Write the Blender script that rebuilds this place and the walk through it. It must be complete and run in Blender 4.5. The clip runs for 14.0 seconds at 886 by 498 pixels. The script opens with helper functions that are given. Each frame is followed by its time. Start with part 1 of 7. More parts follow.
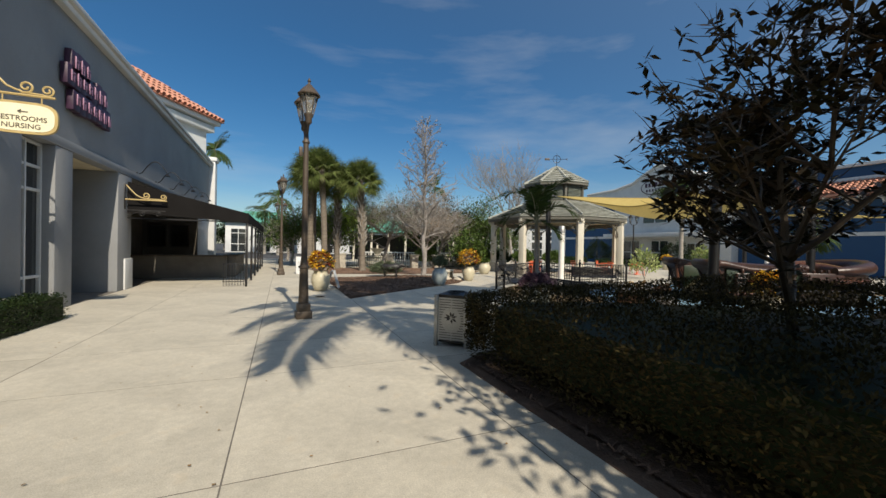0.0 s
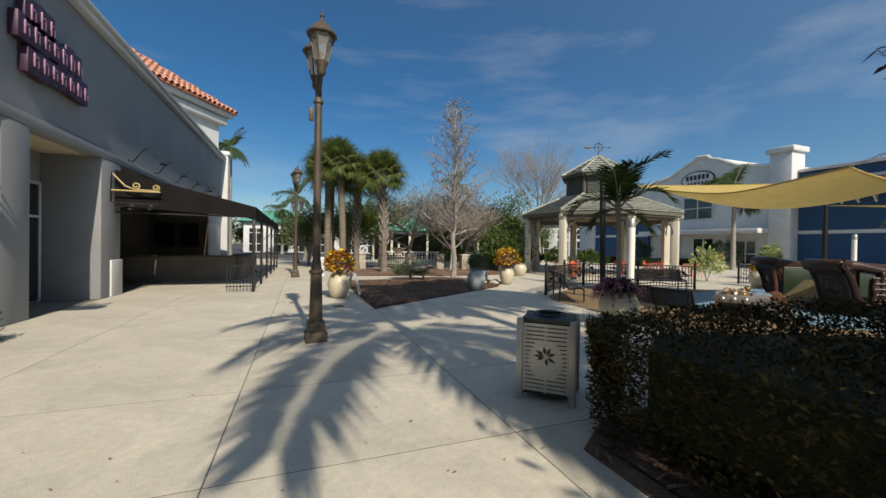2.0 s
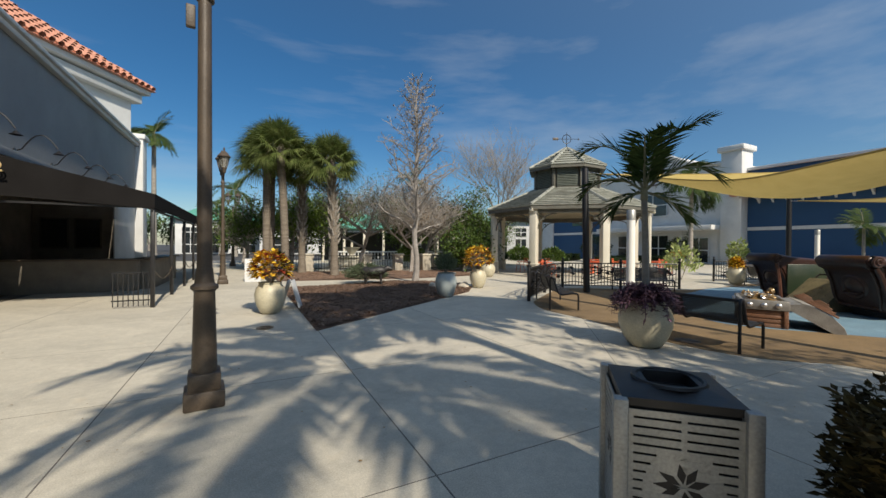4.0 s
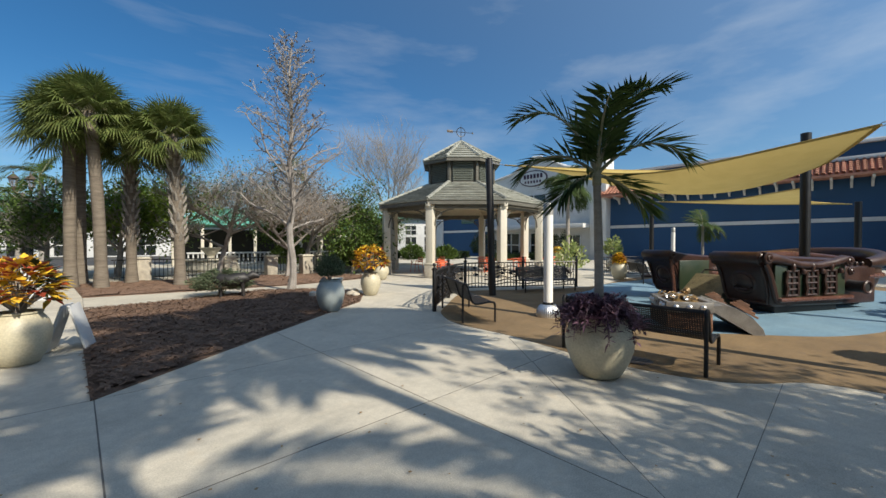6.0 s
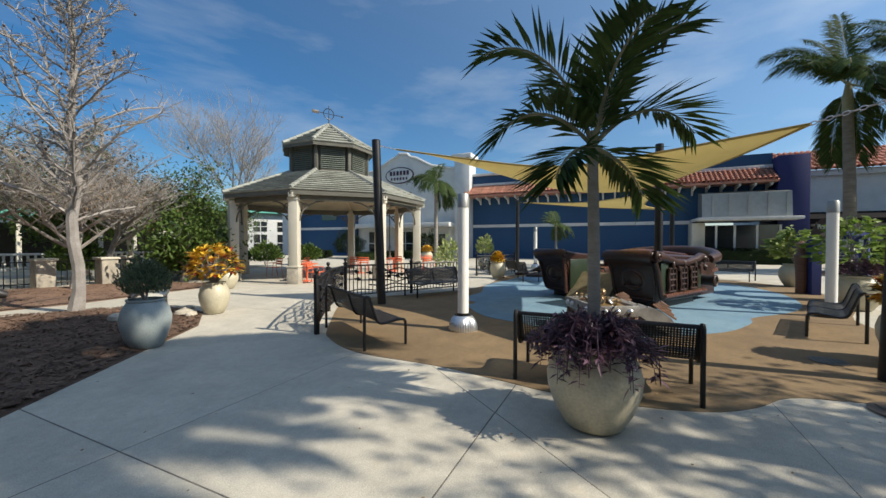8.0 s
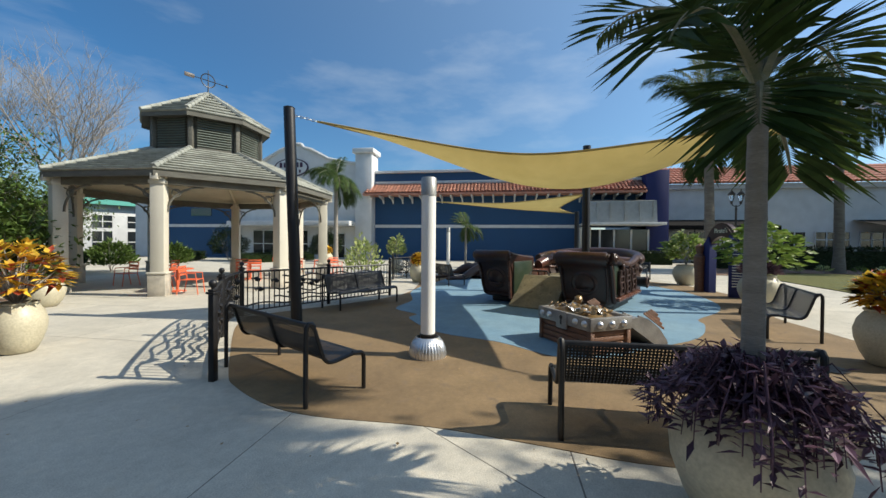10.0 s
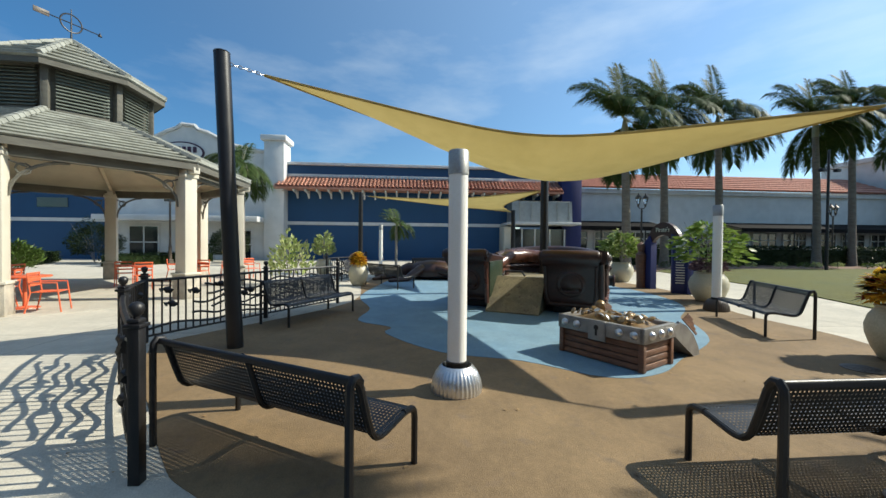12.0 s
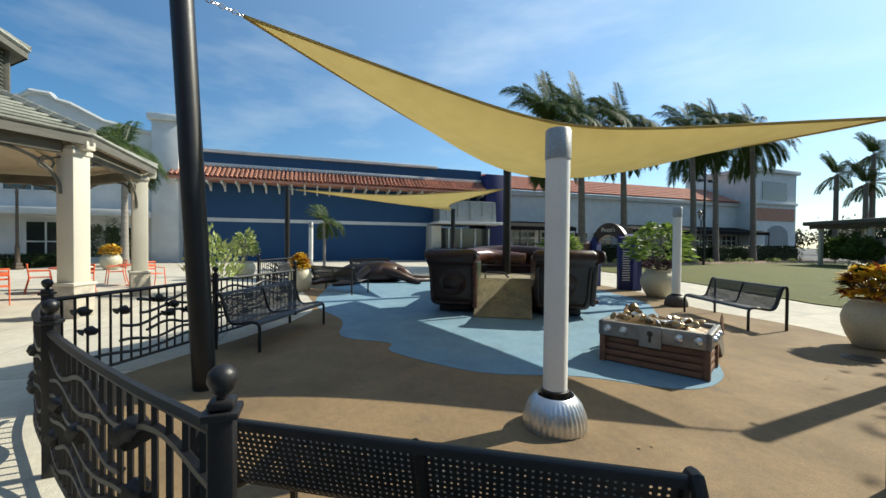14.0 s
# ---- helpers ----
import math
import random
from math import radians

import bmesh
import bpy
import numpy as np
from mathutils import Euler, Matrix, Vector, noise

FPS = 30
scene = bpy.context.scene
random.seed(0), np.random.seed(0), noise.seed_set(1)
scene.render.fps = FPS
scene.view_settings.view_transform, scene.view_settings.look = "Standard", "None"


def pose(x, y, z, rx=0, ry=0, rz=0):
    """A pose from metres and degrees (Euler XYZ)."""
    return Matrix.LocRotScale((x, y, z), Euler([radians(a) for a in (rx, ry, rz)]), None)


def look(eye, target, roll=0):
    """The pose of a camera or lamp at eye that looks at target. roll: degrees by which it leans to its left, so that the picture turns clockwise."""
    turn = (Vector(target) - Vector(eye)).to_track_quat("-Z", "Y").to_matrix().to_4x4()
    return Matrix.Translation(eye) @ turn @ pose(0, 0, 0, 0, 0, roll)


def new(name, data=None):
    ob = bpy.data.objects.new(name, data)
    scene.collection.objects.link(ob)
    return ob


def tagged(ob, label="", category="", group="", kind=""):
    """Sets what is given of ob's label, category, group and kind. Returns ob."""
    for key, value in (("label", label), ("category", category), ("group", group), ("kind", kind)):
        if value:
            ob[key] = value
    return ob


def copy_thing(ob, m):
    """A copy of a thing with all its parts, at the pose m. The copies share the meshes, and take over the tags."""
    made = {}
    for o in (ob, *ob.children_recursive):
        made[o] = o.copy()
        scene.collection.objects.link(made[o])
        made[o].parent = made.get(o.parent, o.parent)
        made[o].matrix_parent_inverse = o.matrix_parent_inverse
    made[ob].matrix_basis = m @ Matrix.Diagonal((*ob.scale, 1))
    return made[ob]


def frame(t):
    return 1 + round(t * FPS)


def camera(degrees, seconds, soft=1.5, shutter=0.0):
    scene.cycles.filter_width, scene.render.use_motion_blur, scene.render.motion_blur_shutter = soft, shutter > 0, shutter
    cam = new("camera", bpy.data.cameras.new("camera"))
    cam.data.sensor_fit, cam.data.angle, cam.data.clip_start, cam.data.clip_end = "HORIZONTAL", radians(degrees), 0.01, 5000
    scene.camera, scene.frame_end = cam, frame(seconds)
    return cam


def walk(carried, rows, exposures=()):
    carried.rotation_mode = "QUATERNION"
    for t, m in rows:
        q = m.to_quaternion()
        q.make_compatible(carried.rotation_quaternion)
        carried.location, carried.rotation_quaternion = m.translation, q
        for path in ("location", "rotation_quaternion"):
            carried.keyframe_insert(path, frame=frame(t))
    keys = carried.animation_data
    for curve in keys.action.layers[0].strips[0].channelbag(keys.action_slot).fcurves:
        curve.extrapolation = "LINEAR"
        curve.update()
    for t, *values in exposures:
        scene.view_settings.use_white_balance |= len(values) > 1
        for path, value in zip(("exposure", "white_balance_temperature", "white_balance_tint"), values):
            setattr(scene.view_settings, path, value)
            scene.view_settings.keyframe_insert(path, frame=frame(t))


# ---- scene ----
cam = camera(98.6, 14.0)
PATH = [
    (0.0, (0.396, 0.021, 1.753), (1.178, 1.862, 1.739), 1.11),
    (0.5, (0.439, 0.669, 1.754), (1.193, 2.521, 1.737), 1.13),
    (1.0, (0.485, 1.319, 1.741), (1.208, 3.183, 1.722), 1.09),
    (1.5, (0.550, 1.968, 1.717), (1.263, 3.836, 1.699), 1.00),
    (2.0, (0.640, 2.597, 1.692), (1.340, 4.471, 1.674), 0.91),
    (2.5, (0.751, 3.225, 1.661), (1.463, 5.093, 1.643), 0.83),
    (3.0, (0.886, 3.855, 1.627), (1.632, 5.711, 1.610), 0.78),
    (5.5, (2.099, 6.477, 1.699), (3.377, 8.015, 1.670), -0.07),
    (6.0, (2.382, 6.967, 1.691), (3.768, 8.408, 1.662), -0.06),
    (6.5, (2.652, 7.458, 1.685), (4.141, 8.793, 1.656), -0.04),
    (7.0, (2.912, 7.949, 1.679), (4.538, 9.113, 1.647), 0.05),
    (7.5, (3.170, 8.430, 1.687), (4.899, 9.436, 1.651), 0.05),
    (8.0, (3.441, 8.881, 1.698), (5.253, 9.726, 1.660), -0.00),
    (8.5, (3.733, 9.316, 1.699), (5.614, 9.994, 1.662), 0.07),
    (9.0, (4.045, 9.745, 1.683), (5.971, 10.285, 1.651), 0.29),
    (11.5, (5.804, 11.737, 1.628), (7.803, 11.695, 1.596), 0.46),
    (12.0, (6.112, 12.136, 1.607), (8.104, 11.965, 1.578), 0.52),
    (12.5, (6.417, 12.530, 1.586), (8.395, 12.235, 1.560), 0.58),
    (13.0, (6.726, 12.910, 1.590), (8.683, 12.498, 1.563), 0.56),
    (13.5, (7.042, 13.284, 1.601), (8.972, 12.758, 1.572), 0.52),
    (14.0, (7.371, 13.647, 1.610), (9.265, 13.006, 1.580), 0.50),
]
walk(cam, [(t, look(eye, target, roll)) for t, eye, target, roll in PATH],
     [(0.0, 0.02, 7050, 10), (3.0, -0.02, 7050, 10), (5.5, 0.2, 6850, 9), (9.0, 0.28, 6700, 8), (12.0, 0.42, 6550, 4), (14.0, 0.46, 6700, 3)])

# ---- world and sun ----
SUN_EL, SUN_AZ = 39.5, 175.5  # degrees; azimuth clockwise from +y
world = bpy.data.worlds.new("world")
scene.world = world
world.use_nodes = True
wn, wl = world.node_tree.nodes, world.node_tree.links
bg = wn["Background"]
sky = wn.new("ShaderNodeTexSky")
sky.sky_type, sky.sun_disc = "NISHITA", False
sky.sun_elevation, sky.sun_rotation = radians(SUN_EL), radians(SUN_AZ)
sky.air_density, sky.dust_density, sky.ozone_density = 1.0, 0.45, 4.5
# thin high cloud, streaked, mostly low over the east
wgeo = wn.new("ShaderNodeTexCoord")
wmap = wn.new("ShaderNodeMapping")
wmap.inputs["Scale"].default_value = (1.0, 2.2, 7.0)
wmap.inputs["Rotation"].default_value = (0.25, 0.3, 0.4)
wnoise = wn.new("ShaderNodeTexNoise")
wnoise.inputs["Scale"].default_value, wnoise.inputs["Detail"].default_value = 1.5, 7.0
wnoise.inputs["Roughness"].default_value = 0.55
wramp = wn.new("ShaderNodeValToRGB")
wramp.color_ramp.elements[0].position, wramp.color_ramp.elements[1].position = 0.47, 0.80
wramp.color_ramp.elements[1].color = (0.34, 0.34, 0.34, 1)
wmix = wn.new("ShaderNodeMixRGB")
wmix.inputs["Color2"].default_value = (6.5, 6.9, 7.4, 1)
wl.new(wgeo.outputs["Generated"], wmap.inputs["Vector"])
wl.new(wmap.outputs["Vector"], wnoise.inputs["Vector"])
wl.new(wnoise.outputs["Fac"], wramp.inputs["Fac"])
wl.new(wramp.outputs["Color"], wmix.inputs["Fac"])
wsat = wn.new("ShaderNodeHueSaturation")
wsat.inputs["Saturation"].default_value = 1.32
wl.new(sky.outputs["Color"], wsat.inputs["Color"])
wl.new(wsat.outputs["Color"], wmix.inputs["Color1"])
# pale haze that brightens the sky towards the sun
wdot, wpow, wadd = wn.new("ShaderNodeVectorMath"), wn.new("ShaderNodeMath"), wn.new("ShaderNodeMixRGB")
wdot.operation, wpow.operation, wadd.blend_type = "DOT_PRODUCT", "POWER", "ADD"
wdot.inputs[1].default_value = (0.5 * math.sin(radians(SUN_AZ)) * math.cos(radians(SUN_EL)), 0.5 * math.cos(radians(SUN_AZ)) * math.cos(radians(SUN_EL)), 0.5 * math.sin(radians(SUN_EL)))
whalf = wn.new("ShaderNodeMath")
whalf.inputs[1].default_value, wpow.inputs[1].default_value = 0.5, 2.2
wl.new(wgeo.outputs["Generated"], wdot.inputs[0])
wl.new(wdot.outputs["Value"], whalf.inputs[0])
wl.new(whalf.outputs["Value"], wpow.inputs[0])
wl.new(wpow.outputs["Value"], wadd.inputs["Fac"])
wadd.inputs["Color2"].default_value = (3.0, 3.7, 4.3, 1)
wl.new(wmix.outputs["Color"], wadd.inputs["Color1"])
wl.new(wadd.outputs["Color"], bg.inputs["Color"])
bg.inputs["Strength"].default_value = 0.088
sun = new("sun", bpy.data.lights.new("sun", "SUN"))
sun.data.energy, sun.data.angle, sun.data.color = 5.0, radians(0.53), (1.0, 0.93, 0.82)
_e, _a = radians(SUN_EL), radians(SUN_AZ)
sun.matrix_world = look((0, 0, 30), Vector((0, 0, 30)) - Vector((math.sin(_a) * math.cos(_e), math.cos(_a) * math.cos(_e), math.sin(_e))))


# ---- materials ----
def mat(name, c1, c2=None, rough=0.7, scale=6.0, bump=0.15, metal=0.0, fine=60.0, island=0.0, obj=0.0, stretch=(1, 1, 1), spec=0.5, c3=None, mottle=0.0):
    """A surface with two scales of variation: broad patches between c1 and c2 (with c3 specks), fine grain in bump and roughness."""
    m = bpy.data.materials.new(name)
    m.use_nodes = True
    n, l = m.node_tree.nodes, m.node_tree.links
    b = n["Principled BSDF"]
    b.inputs["Metallic"].default_value = metal
    b.inputs["Specular IOR Level"].default_value = spec
    c2 = c2 or tuple(v * 0.78 for v in c1)
    tc = n.new("ShaderNodeTexCoord")
    mp = n.new("ShaderNodeMapping")
    mp.inputs["Scale"].default_value = stretch
    l.new(tc.outputs["Object"], mp.inputs["Vector"])
    big, small = n.new("ShaderNodeTexNoise"), n.new("ShaderNodeTexNoise")
    big.inputs["Scale"].default_value, big.inputs["Detail"].default_value = scale, 6.0
    small.inputs["Scale"].default_value, small.inputs["Detail"].default_value = fine, 3.0
    l.new(mp.outputs["Vector"], big.inputs["Vector"])
    l.new(mp.outputs["Vector"], small.inputs["Vector"])
    ramp = n.new("ShaderNodeValToRGB")
    ramp.color_ramp.elements[0].position, ramp.color_ramp.elements[1].position = 0.35, 0.68
    ramp.color_ramp.elements[0].color, ramp.color_ramp.elements[1].color = (*c1, 1), (*c2, 1)
    l.new(big.outputs["Fac"], ramp.inputs["Fac"])
    col = ramp.outputs["Color"]
    grain = n.new("ShaderNodeMixRGB")
    grain.blend_type = "OVERLAY"
    grain.inputs["Fac"].default_value = 0.35
    l.new(col, grain.inputs["Color1"])
    l.new(small.outputs["Fac"], grain.inputs["Color2"])
    col = grain.outputs["Color"]
    if c3:
        sp = n.new("ShaderNodeTexNoise")
        sp.inputs["Scale"].default_value, sp.inputs["Detail"].default_value = scale * 5, 4.0
        l.new(mp.outputs["Vector"], sp.inputs["Vector"])
        r3 = n.new("ShaderNodeValToRGB")
        r3.color_ramp.elements[0].position, r3.color_ramp.elements[1].position = 0.60, 0.72
        l.new(sp.outputs["Fac"], r3.inputs["Fac"])
        mx = n.new("ShaderNodeMixRGB")
        mx.inputs["Color2"].default_value = (*c3, 1)
        l.new(r3.outputs["Color"], mx.inputs["Fac"])
        l.new(col, mx.inputs["Color1"])
        col = mx.outputs["Color"]
    if mottle:
        for sc, am in ((scale * 2.6, mottle), (scale * 17, mottle * 0.7), (scale * 70, mottle * 0.6)):
            mo = n.new("ShaderNodeTexNoise")
            mo.inputs["Scale"].default_value, mo.inputs["Detail"].default_value, mo.inputs["Roughness"].default_value = sc, 5.0, 0.65
            l.new(mp.outputs["Vector"], mo.inputs["Vector"])
            mv = n.new("ShaderNodeMapRange")
            mv.inputs["From Min"].default_value, mv.inputs["From Max"].default_value = 0.3, 0.7
            mv.inputs["To Min"].default_value, mv.inputs["To Max"].default_value = 1 - am, 1 + am
            l.new(mo.outputs["Fac"], mv.inputs["Value"])
            mh = n.new("ShaderNodeHueSaturation")
            l.new(mv.outputs["Result"], mh.inputs["Value"])
            l.new(col, mh.inputs["Color"])
            col = mh.outputs["Color"]
    if island or obj:
        src = n.new("ShaderNodeObjectInfo").outputs["Random"] if obj else n.new("ShaderNodeNewGeometry").outputs["Random Per Island"]
        amount = obj or island
        mr = n.new("ShaderNodeMapRange")
        mr.inputs["To Min"].default_value, mr.inputs["To Max"].default_value = 1 - amount, 1 + amount
        l.new(src, mr.inputs["Value"])
        hs = n.new("ShaderNodeHueSaturation")
        l.new(mr.outputs["Result"], hs.inputs["Value"])
        l.new(col, hs.inputs["Color"])
        col = hs.outputs["Color"]
    l.new(col, b.inputs["Base Color"])
    rr = n.new("ShaderNodeMapRange")
    rr.inputs["To Min"].default_value, rr.inputs["To Max"].default_value = max(0.03, rough - 0.1), min(1, rough + 0.1)
    l.new(big.outputs["Fac"], rr.inputs["Value"])
    l.new(rr.outputs["Result"], b.inputs["Roughness"])
    if bump:
        bp = n.new("ShaderNodeBump")
        bp.inputs["Strength"].default_value, bp.inputs["Distance"].default_value = bump, 0.02
        l.new(small.outputs["Fac"], bp.inputs["Height"])
        l.new(bp.outputs["Normal"], b.inputs["Normal"])
    return m


def leaf_mat(name, c1, c2, rough=0.45, through_light=0.25, island=0.35, fine=20):
    m = mat(name, c1, c2, rough, 3.0, 0.0, island=island, fine=fine, spec=0.15)
    n, l = m.node_tree.nodes, m.node_tree.links
    b = n["Principled BSDF"]
    tr, mix = n.new("ShaderNodeBsdfTranslucent"), n.new("ShaderNodeMixShader")
    l.new(b.inputs["Base Color"].links[0].from_socket, tr.inputs["Color"])
    mix.inputs["Fac"].default_value = through_light
    l.new(b.outputs["BSDF"], mix.inputs[1])
    l.new(tr.outputs["BSDF"], mix.inputs[2])
    l.new(mix.outputs["Shader"], n["Material Output"].inputs["Surface"])
    return m


M = {}
M["concrete"] = mat("concrete", (0.5148, 0.4758, 0.39), (0.4368, 0.4056, 0.3354), 0.85, 0.7, 0.25, fine=90, obj=0.06, c3=(0.48, 0.43, 0.34), mottle=0.12)
M["joint"] = mat("joint", (0.12, 0.11, 0.10), (0.18, 0.16, 0.13), 0.95, 4, 0.3)
M["asphalt"] = mat("asphalt", (0.06, 0.06, 0.06), (0.045, 0.045, 0.047), 0.9, 0.4, 0.3)
M["tan"] = mat("tan_surface", (0.221, 0.149, 0.0743), (0.174, 0.116, 0.0592), 0.85, 0.8, 0.35, fine=110, c3=(0.165, 0.115, 0.07), mottle=0.15)
M["bluefloor"] = mat("blue_surface", (0.136, 0.2422, 0.3272), (0.17, 0.2762, 0.3485), 0.85, 0.9, 0.3, fine=110, mottle=0.12)
M["mulch"] = mat("mulch", (0.19, 0.115, 0.075), (0.11, 0.066, 0.044), 0.95, 2.5, 0.9, fine=45, island=0.3, c3=(0.22, 0.145, 0.10), mottle=0.16)
M["grass"] = mat("grass", (0.0759, 0.0871, 0.00924), (0.109, 0.104, 0.0145), 0.9, 0.5, 0.9, fine=120, island=0.3, mottle=0.15)
M["white"] = mat("white_paint", (0.602, 0.6106, 0.602), (0.5332, 0.5418, 0.5332), 0.7, 1.2, 0.12, fine=70)
M["greystucco"] = mat("grey_stucco", (0.258, 0.267, 0.273), (0.23, 0.238, 0.244), 0.8, 0.6, 0.25, fine=90, mottle=0.04)
M["cream"] = mat("cream_paint", (0.58, 0.545, 0.45), (0.52, 0.485, 0.40), 0.7, 1.5, 0.12, fine=70)
M["blue"] = mat("blue_stucco", (0.0152, 0.0614, 0.141), (0.0188, 0.0701, 0.159), 0.8, 0.5, 0.2, fine=80)
M["purple"] = mat("violet_stucco", (0.012, 0.018, 0.10), (0.015, 0.022, 0.115), 0.7, 0.8, 0.15)
M["tile"] = mat("clay_tile", (0.58, 0.28, 0.19), (0.44, 0.20, 0.14), 0.8, 3, 0.3, obj=0.15, island=0.15)
M["shingle"] = mat("shake_tile", (0.34, 0.345, 0.30), (0.23, 0.235, 0.20), 0.85, 2, 0.4, obj=0.16, mottle=0.12)
M["trim"] = mat("grey_timber", (0.13, 0.125, 0.10), (0.10, 0.095, 0.078), 0.75, 3, 0.2, stretch=(1, 1, 4))
M["soffit"] = mat("soffit_board", (0.60, 0.52, 0.37), (0.52, 0.45, 0.32), 0.75, 1.5, 0.15)
M["louver"] = mat("louver_green", (0.16, 0.18, 0.15), (0.13, 0.15, 0.125), 0.7, 3, 0.15)
M["stone"] = mat("ledge_stone", (0.50, 0.45, 0.36), (0.34, 0.31, 0.26), 0.85, 5, 0.5, obj=0.2)
M["blackmetal"] = mat("black_metal", (0.008, 0.008, 0.0088), (0.0128, 0.012, 0.0128), 0.42, 5, 0.08, fine=90, spec=0.5)
M["bronze"] = mat("bronze_paint", (0.085, 0.062, 0.042), (0.06, 0.045, 0.032), 0.5, 4, 0.15)
M["silver"] = mat("ribbed_aluminium", (0.72, 0.72, 0.72), (0.6, 0.6, 0.6), 0.32, 3, 0.1, metal=0.9)
M["greypaint"] = mat("grey_post_paint", (0.62, 0.62, 0.60), (0.55, 0.55, 0.53), 0.5, 2, 0.08)
M["sail"] = leaf_mat("sail_cloth", (0.594, 0.459, 0.171), (0.54, 0.414, 0.1485), 0.8, 0.3, 0.0, 400)
M["awning"] = mat("awning_cloth", (0.0096, 0.0088, 0.0088), (0.0136, 0.0128, 0.0128), 0.95, 2, 0.2, fine=150, spec=0.12)
M["pot"] = mat("glazed_cream_pot", (0.51, 0.4675, 0.34), (0.442, 0.3995, 0.289), 0.45, 2.5, 0.08, fine=40)
M["potgrey"] = mat("glazed_grey_pot", (0.33, 0.37, 0.36), (0.27, 0.31, 0.31), 0.45, 2.5, 0.1)
M["soil"] = mat("soil", (0.05, 0.035, 0.025), (0.08, 0.055, 0.04), 0.95, 6, 0.8)
M["trunk"] = mat("palm_trunk", (0.208, 0.176, 0.136), (0.136, 0.112, 0.088), 0.9, 3, 0.6, stretch=(1, 1, 5), fine=30)
M["trunkgrey"] = mat("royal_trunk", (0.30, 0.275, 0.24), (0.22, 0.20, 0.17), 0.85, 2, 0.4, stretch=(1, 1, 6), fine=30)
M["bark"] = mat("grey_bark", (0.323, 0.2945, 0.266), (0.228, 0.2042, 0.1805), 0.9, 4, 0.6, fine=40)
M["greentrunk"] = mat("green_palm_trunk", (0.20, 0.21, 0.11), (0.30, 0.27, 0.18), 0.7, 4, 0.3, stretch=(1, 1, 6))
M["frond"] = leaf_mat("palm_leaf", (0.04, 0.0736, 0.0192), (0.072, 0.104, 0.028), 0.6)
M["frond_sabal"] = leaf_mat("fan_palm_leaf", (0.102, 0.1403, 0.03825), (0.1615, 0.187, 0.06375))
M["leaf"] = leaf_mat("green_leaf", (0.064, 0.112, 0.024), (0.112, 0.16, 0.04))
M["leaf_bright"] = leaf_mat("bright_leaf", (0.13, 0.21, 0.035), (0.20, 0.27, 0.06), 0.4, 0.35)
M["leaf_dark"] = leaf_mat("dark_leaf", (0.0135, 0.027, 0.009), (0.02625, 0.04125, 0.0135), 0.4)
M["leaf_hedge"] = leaf_mat("hedge_leaf", (0.048, 0.040, 0.014), (0.078, 0.056, 0.020), 0.7, 0.2, 0.65)
M["leaf_mag"] = leaf_mat("magnolia_leaf", (0.028, 0.031, 0.016), (0.06, 0.036, 0.02), 0.35, 0.04, 0.6)
M["leaf_red"] = leaf_mat("croton_red", (0.34, 0.075, 0.03), (0.22, 0.04, 0.025))
M["leaf_yellow"] = leaf_mat("croton_yellow", (0.74, 0.53, 0.06), (0.70, 0.38, 0.045))
M["leaf_purple"] = leaf_mat("purple_leaf", (0.085, 0.044, 0.066), (0.19, 0.115, 0.145), 0.4, 0.15, 0.55)
M["leaf_pale"] = leaf_mat("variegated_leaf", (0.42, 0.45, 0.20), (0.26, 0.34, 0.10))
M["leaf_grey"] = leaf_mat("rosemary_leaf", (0.10, 0.13, 0.075), (0.14, 0.17, 0.10))
M["dry"] = leaf_mat("dry_leaf", (0.25, 0.16, 0.08), (0.34, 0.24, 0.13), 0.7)
M["shipbrown"] = mat("painted_foam_brown", (0.030, 0.0125, 0.009), (0.05, 0.020, 0.013), 0.38, 2.5, 0.3, fine=14, mottle=0.2)
M["shipred"] = mat("painted_foam_rust", (0.13, 0.055, 0.036), (0.085, 0.036, 0.025), 0.28, 3, 0.3, fine=16, mottle=0.2)
M["shipgreen"] = mat("painted_foam_green", (0.014, 0.03, 0.015), (0.03, 0.04, 0.02), 0.4, 3, 0.2)
# plain dark paint, also used where a part stands in for deep shade
M["shipdark"] = mat("dark_paint_and_shade", (0.015, 0.014, 0.014), (0.025, 0.022, 0.02), 0.5, 3, 0.2)
M["ramp"] = mat("sand_ramp", (0.26, 0.22, 0.13), (0.17, 0.15, 0.10), 0.7, 2, 0.4, c3=(0.10, 0.075, 0.055), mottle=0.25)
M["chestwood"] = mat("chest_planks", (0.22, 0.10, 0.05), (0.13, 0.06, 0.032), 0.5, 5, 0.4, stretch=(1, 1, 6), obj=0.2)
M["chestmetal"] = mat("chest_metal_paint", (0.30, 0.29, 0.27), (0.20, 0.19, 0.18), 0.4, 5, 0.3, metal=0.3)
M["gold"] = mat("gold_paint", (0.30, 0.20, 0.09), (0.17, 0.11, 0.06), 0.3, 8, 0.3, metal=0.4, island=0.3)
M["orange"] = mat("orange_powder_coat", (0.72, 0.15, 0.06), (0.66, 0.13, 0.055), 0.4, 4, 0.05)
M["signcream"] = mat("sign_cream", (0.80, 0.76, 0.56), (0.76, 0.71, 0.50), 0.5, 3, 0.05)
M["brass"] = mat("gold_scroll_paint", (0.50, 0.38, 0.17), (0.42, 0.31, 0.13), 0.45, 4, 0.1)
M["signtext"] = mat("sign_letter", (0.10, 0.08, 0.06), (0.09, 0.07, 0.05), 0.6, 4, 0.0)
M["signpurple"] = mat("sign_plum", (0.035, 0.012, 0.034), (0.05, 0.016, 0.045), 0.5, 4, 0.05)
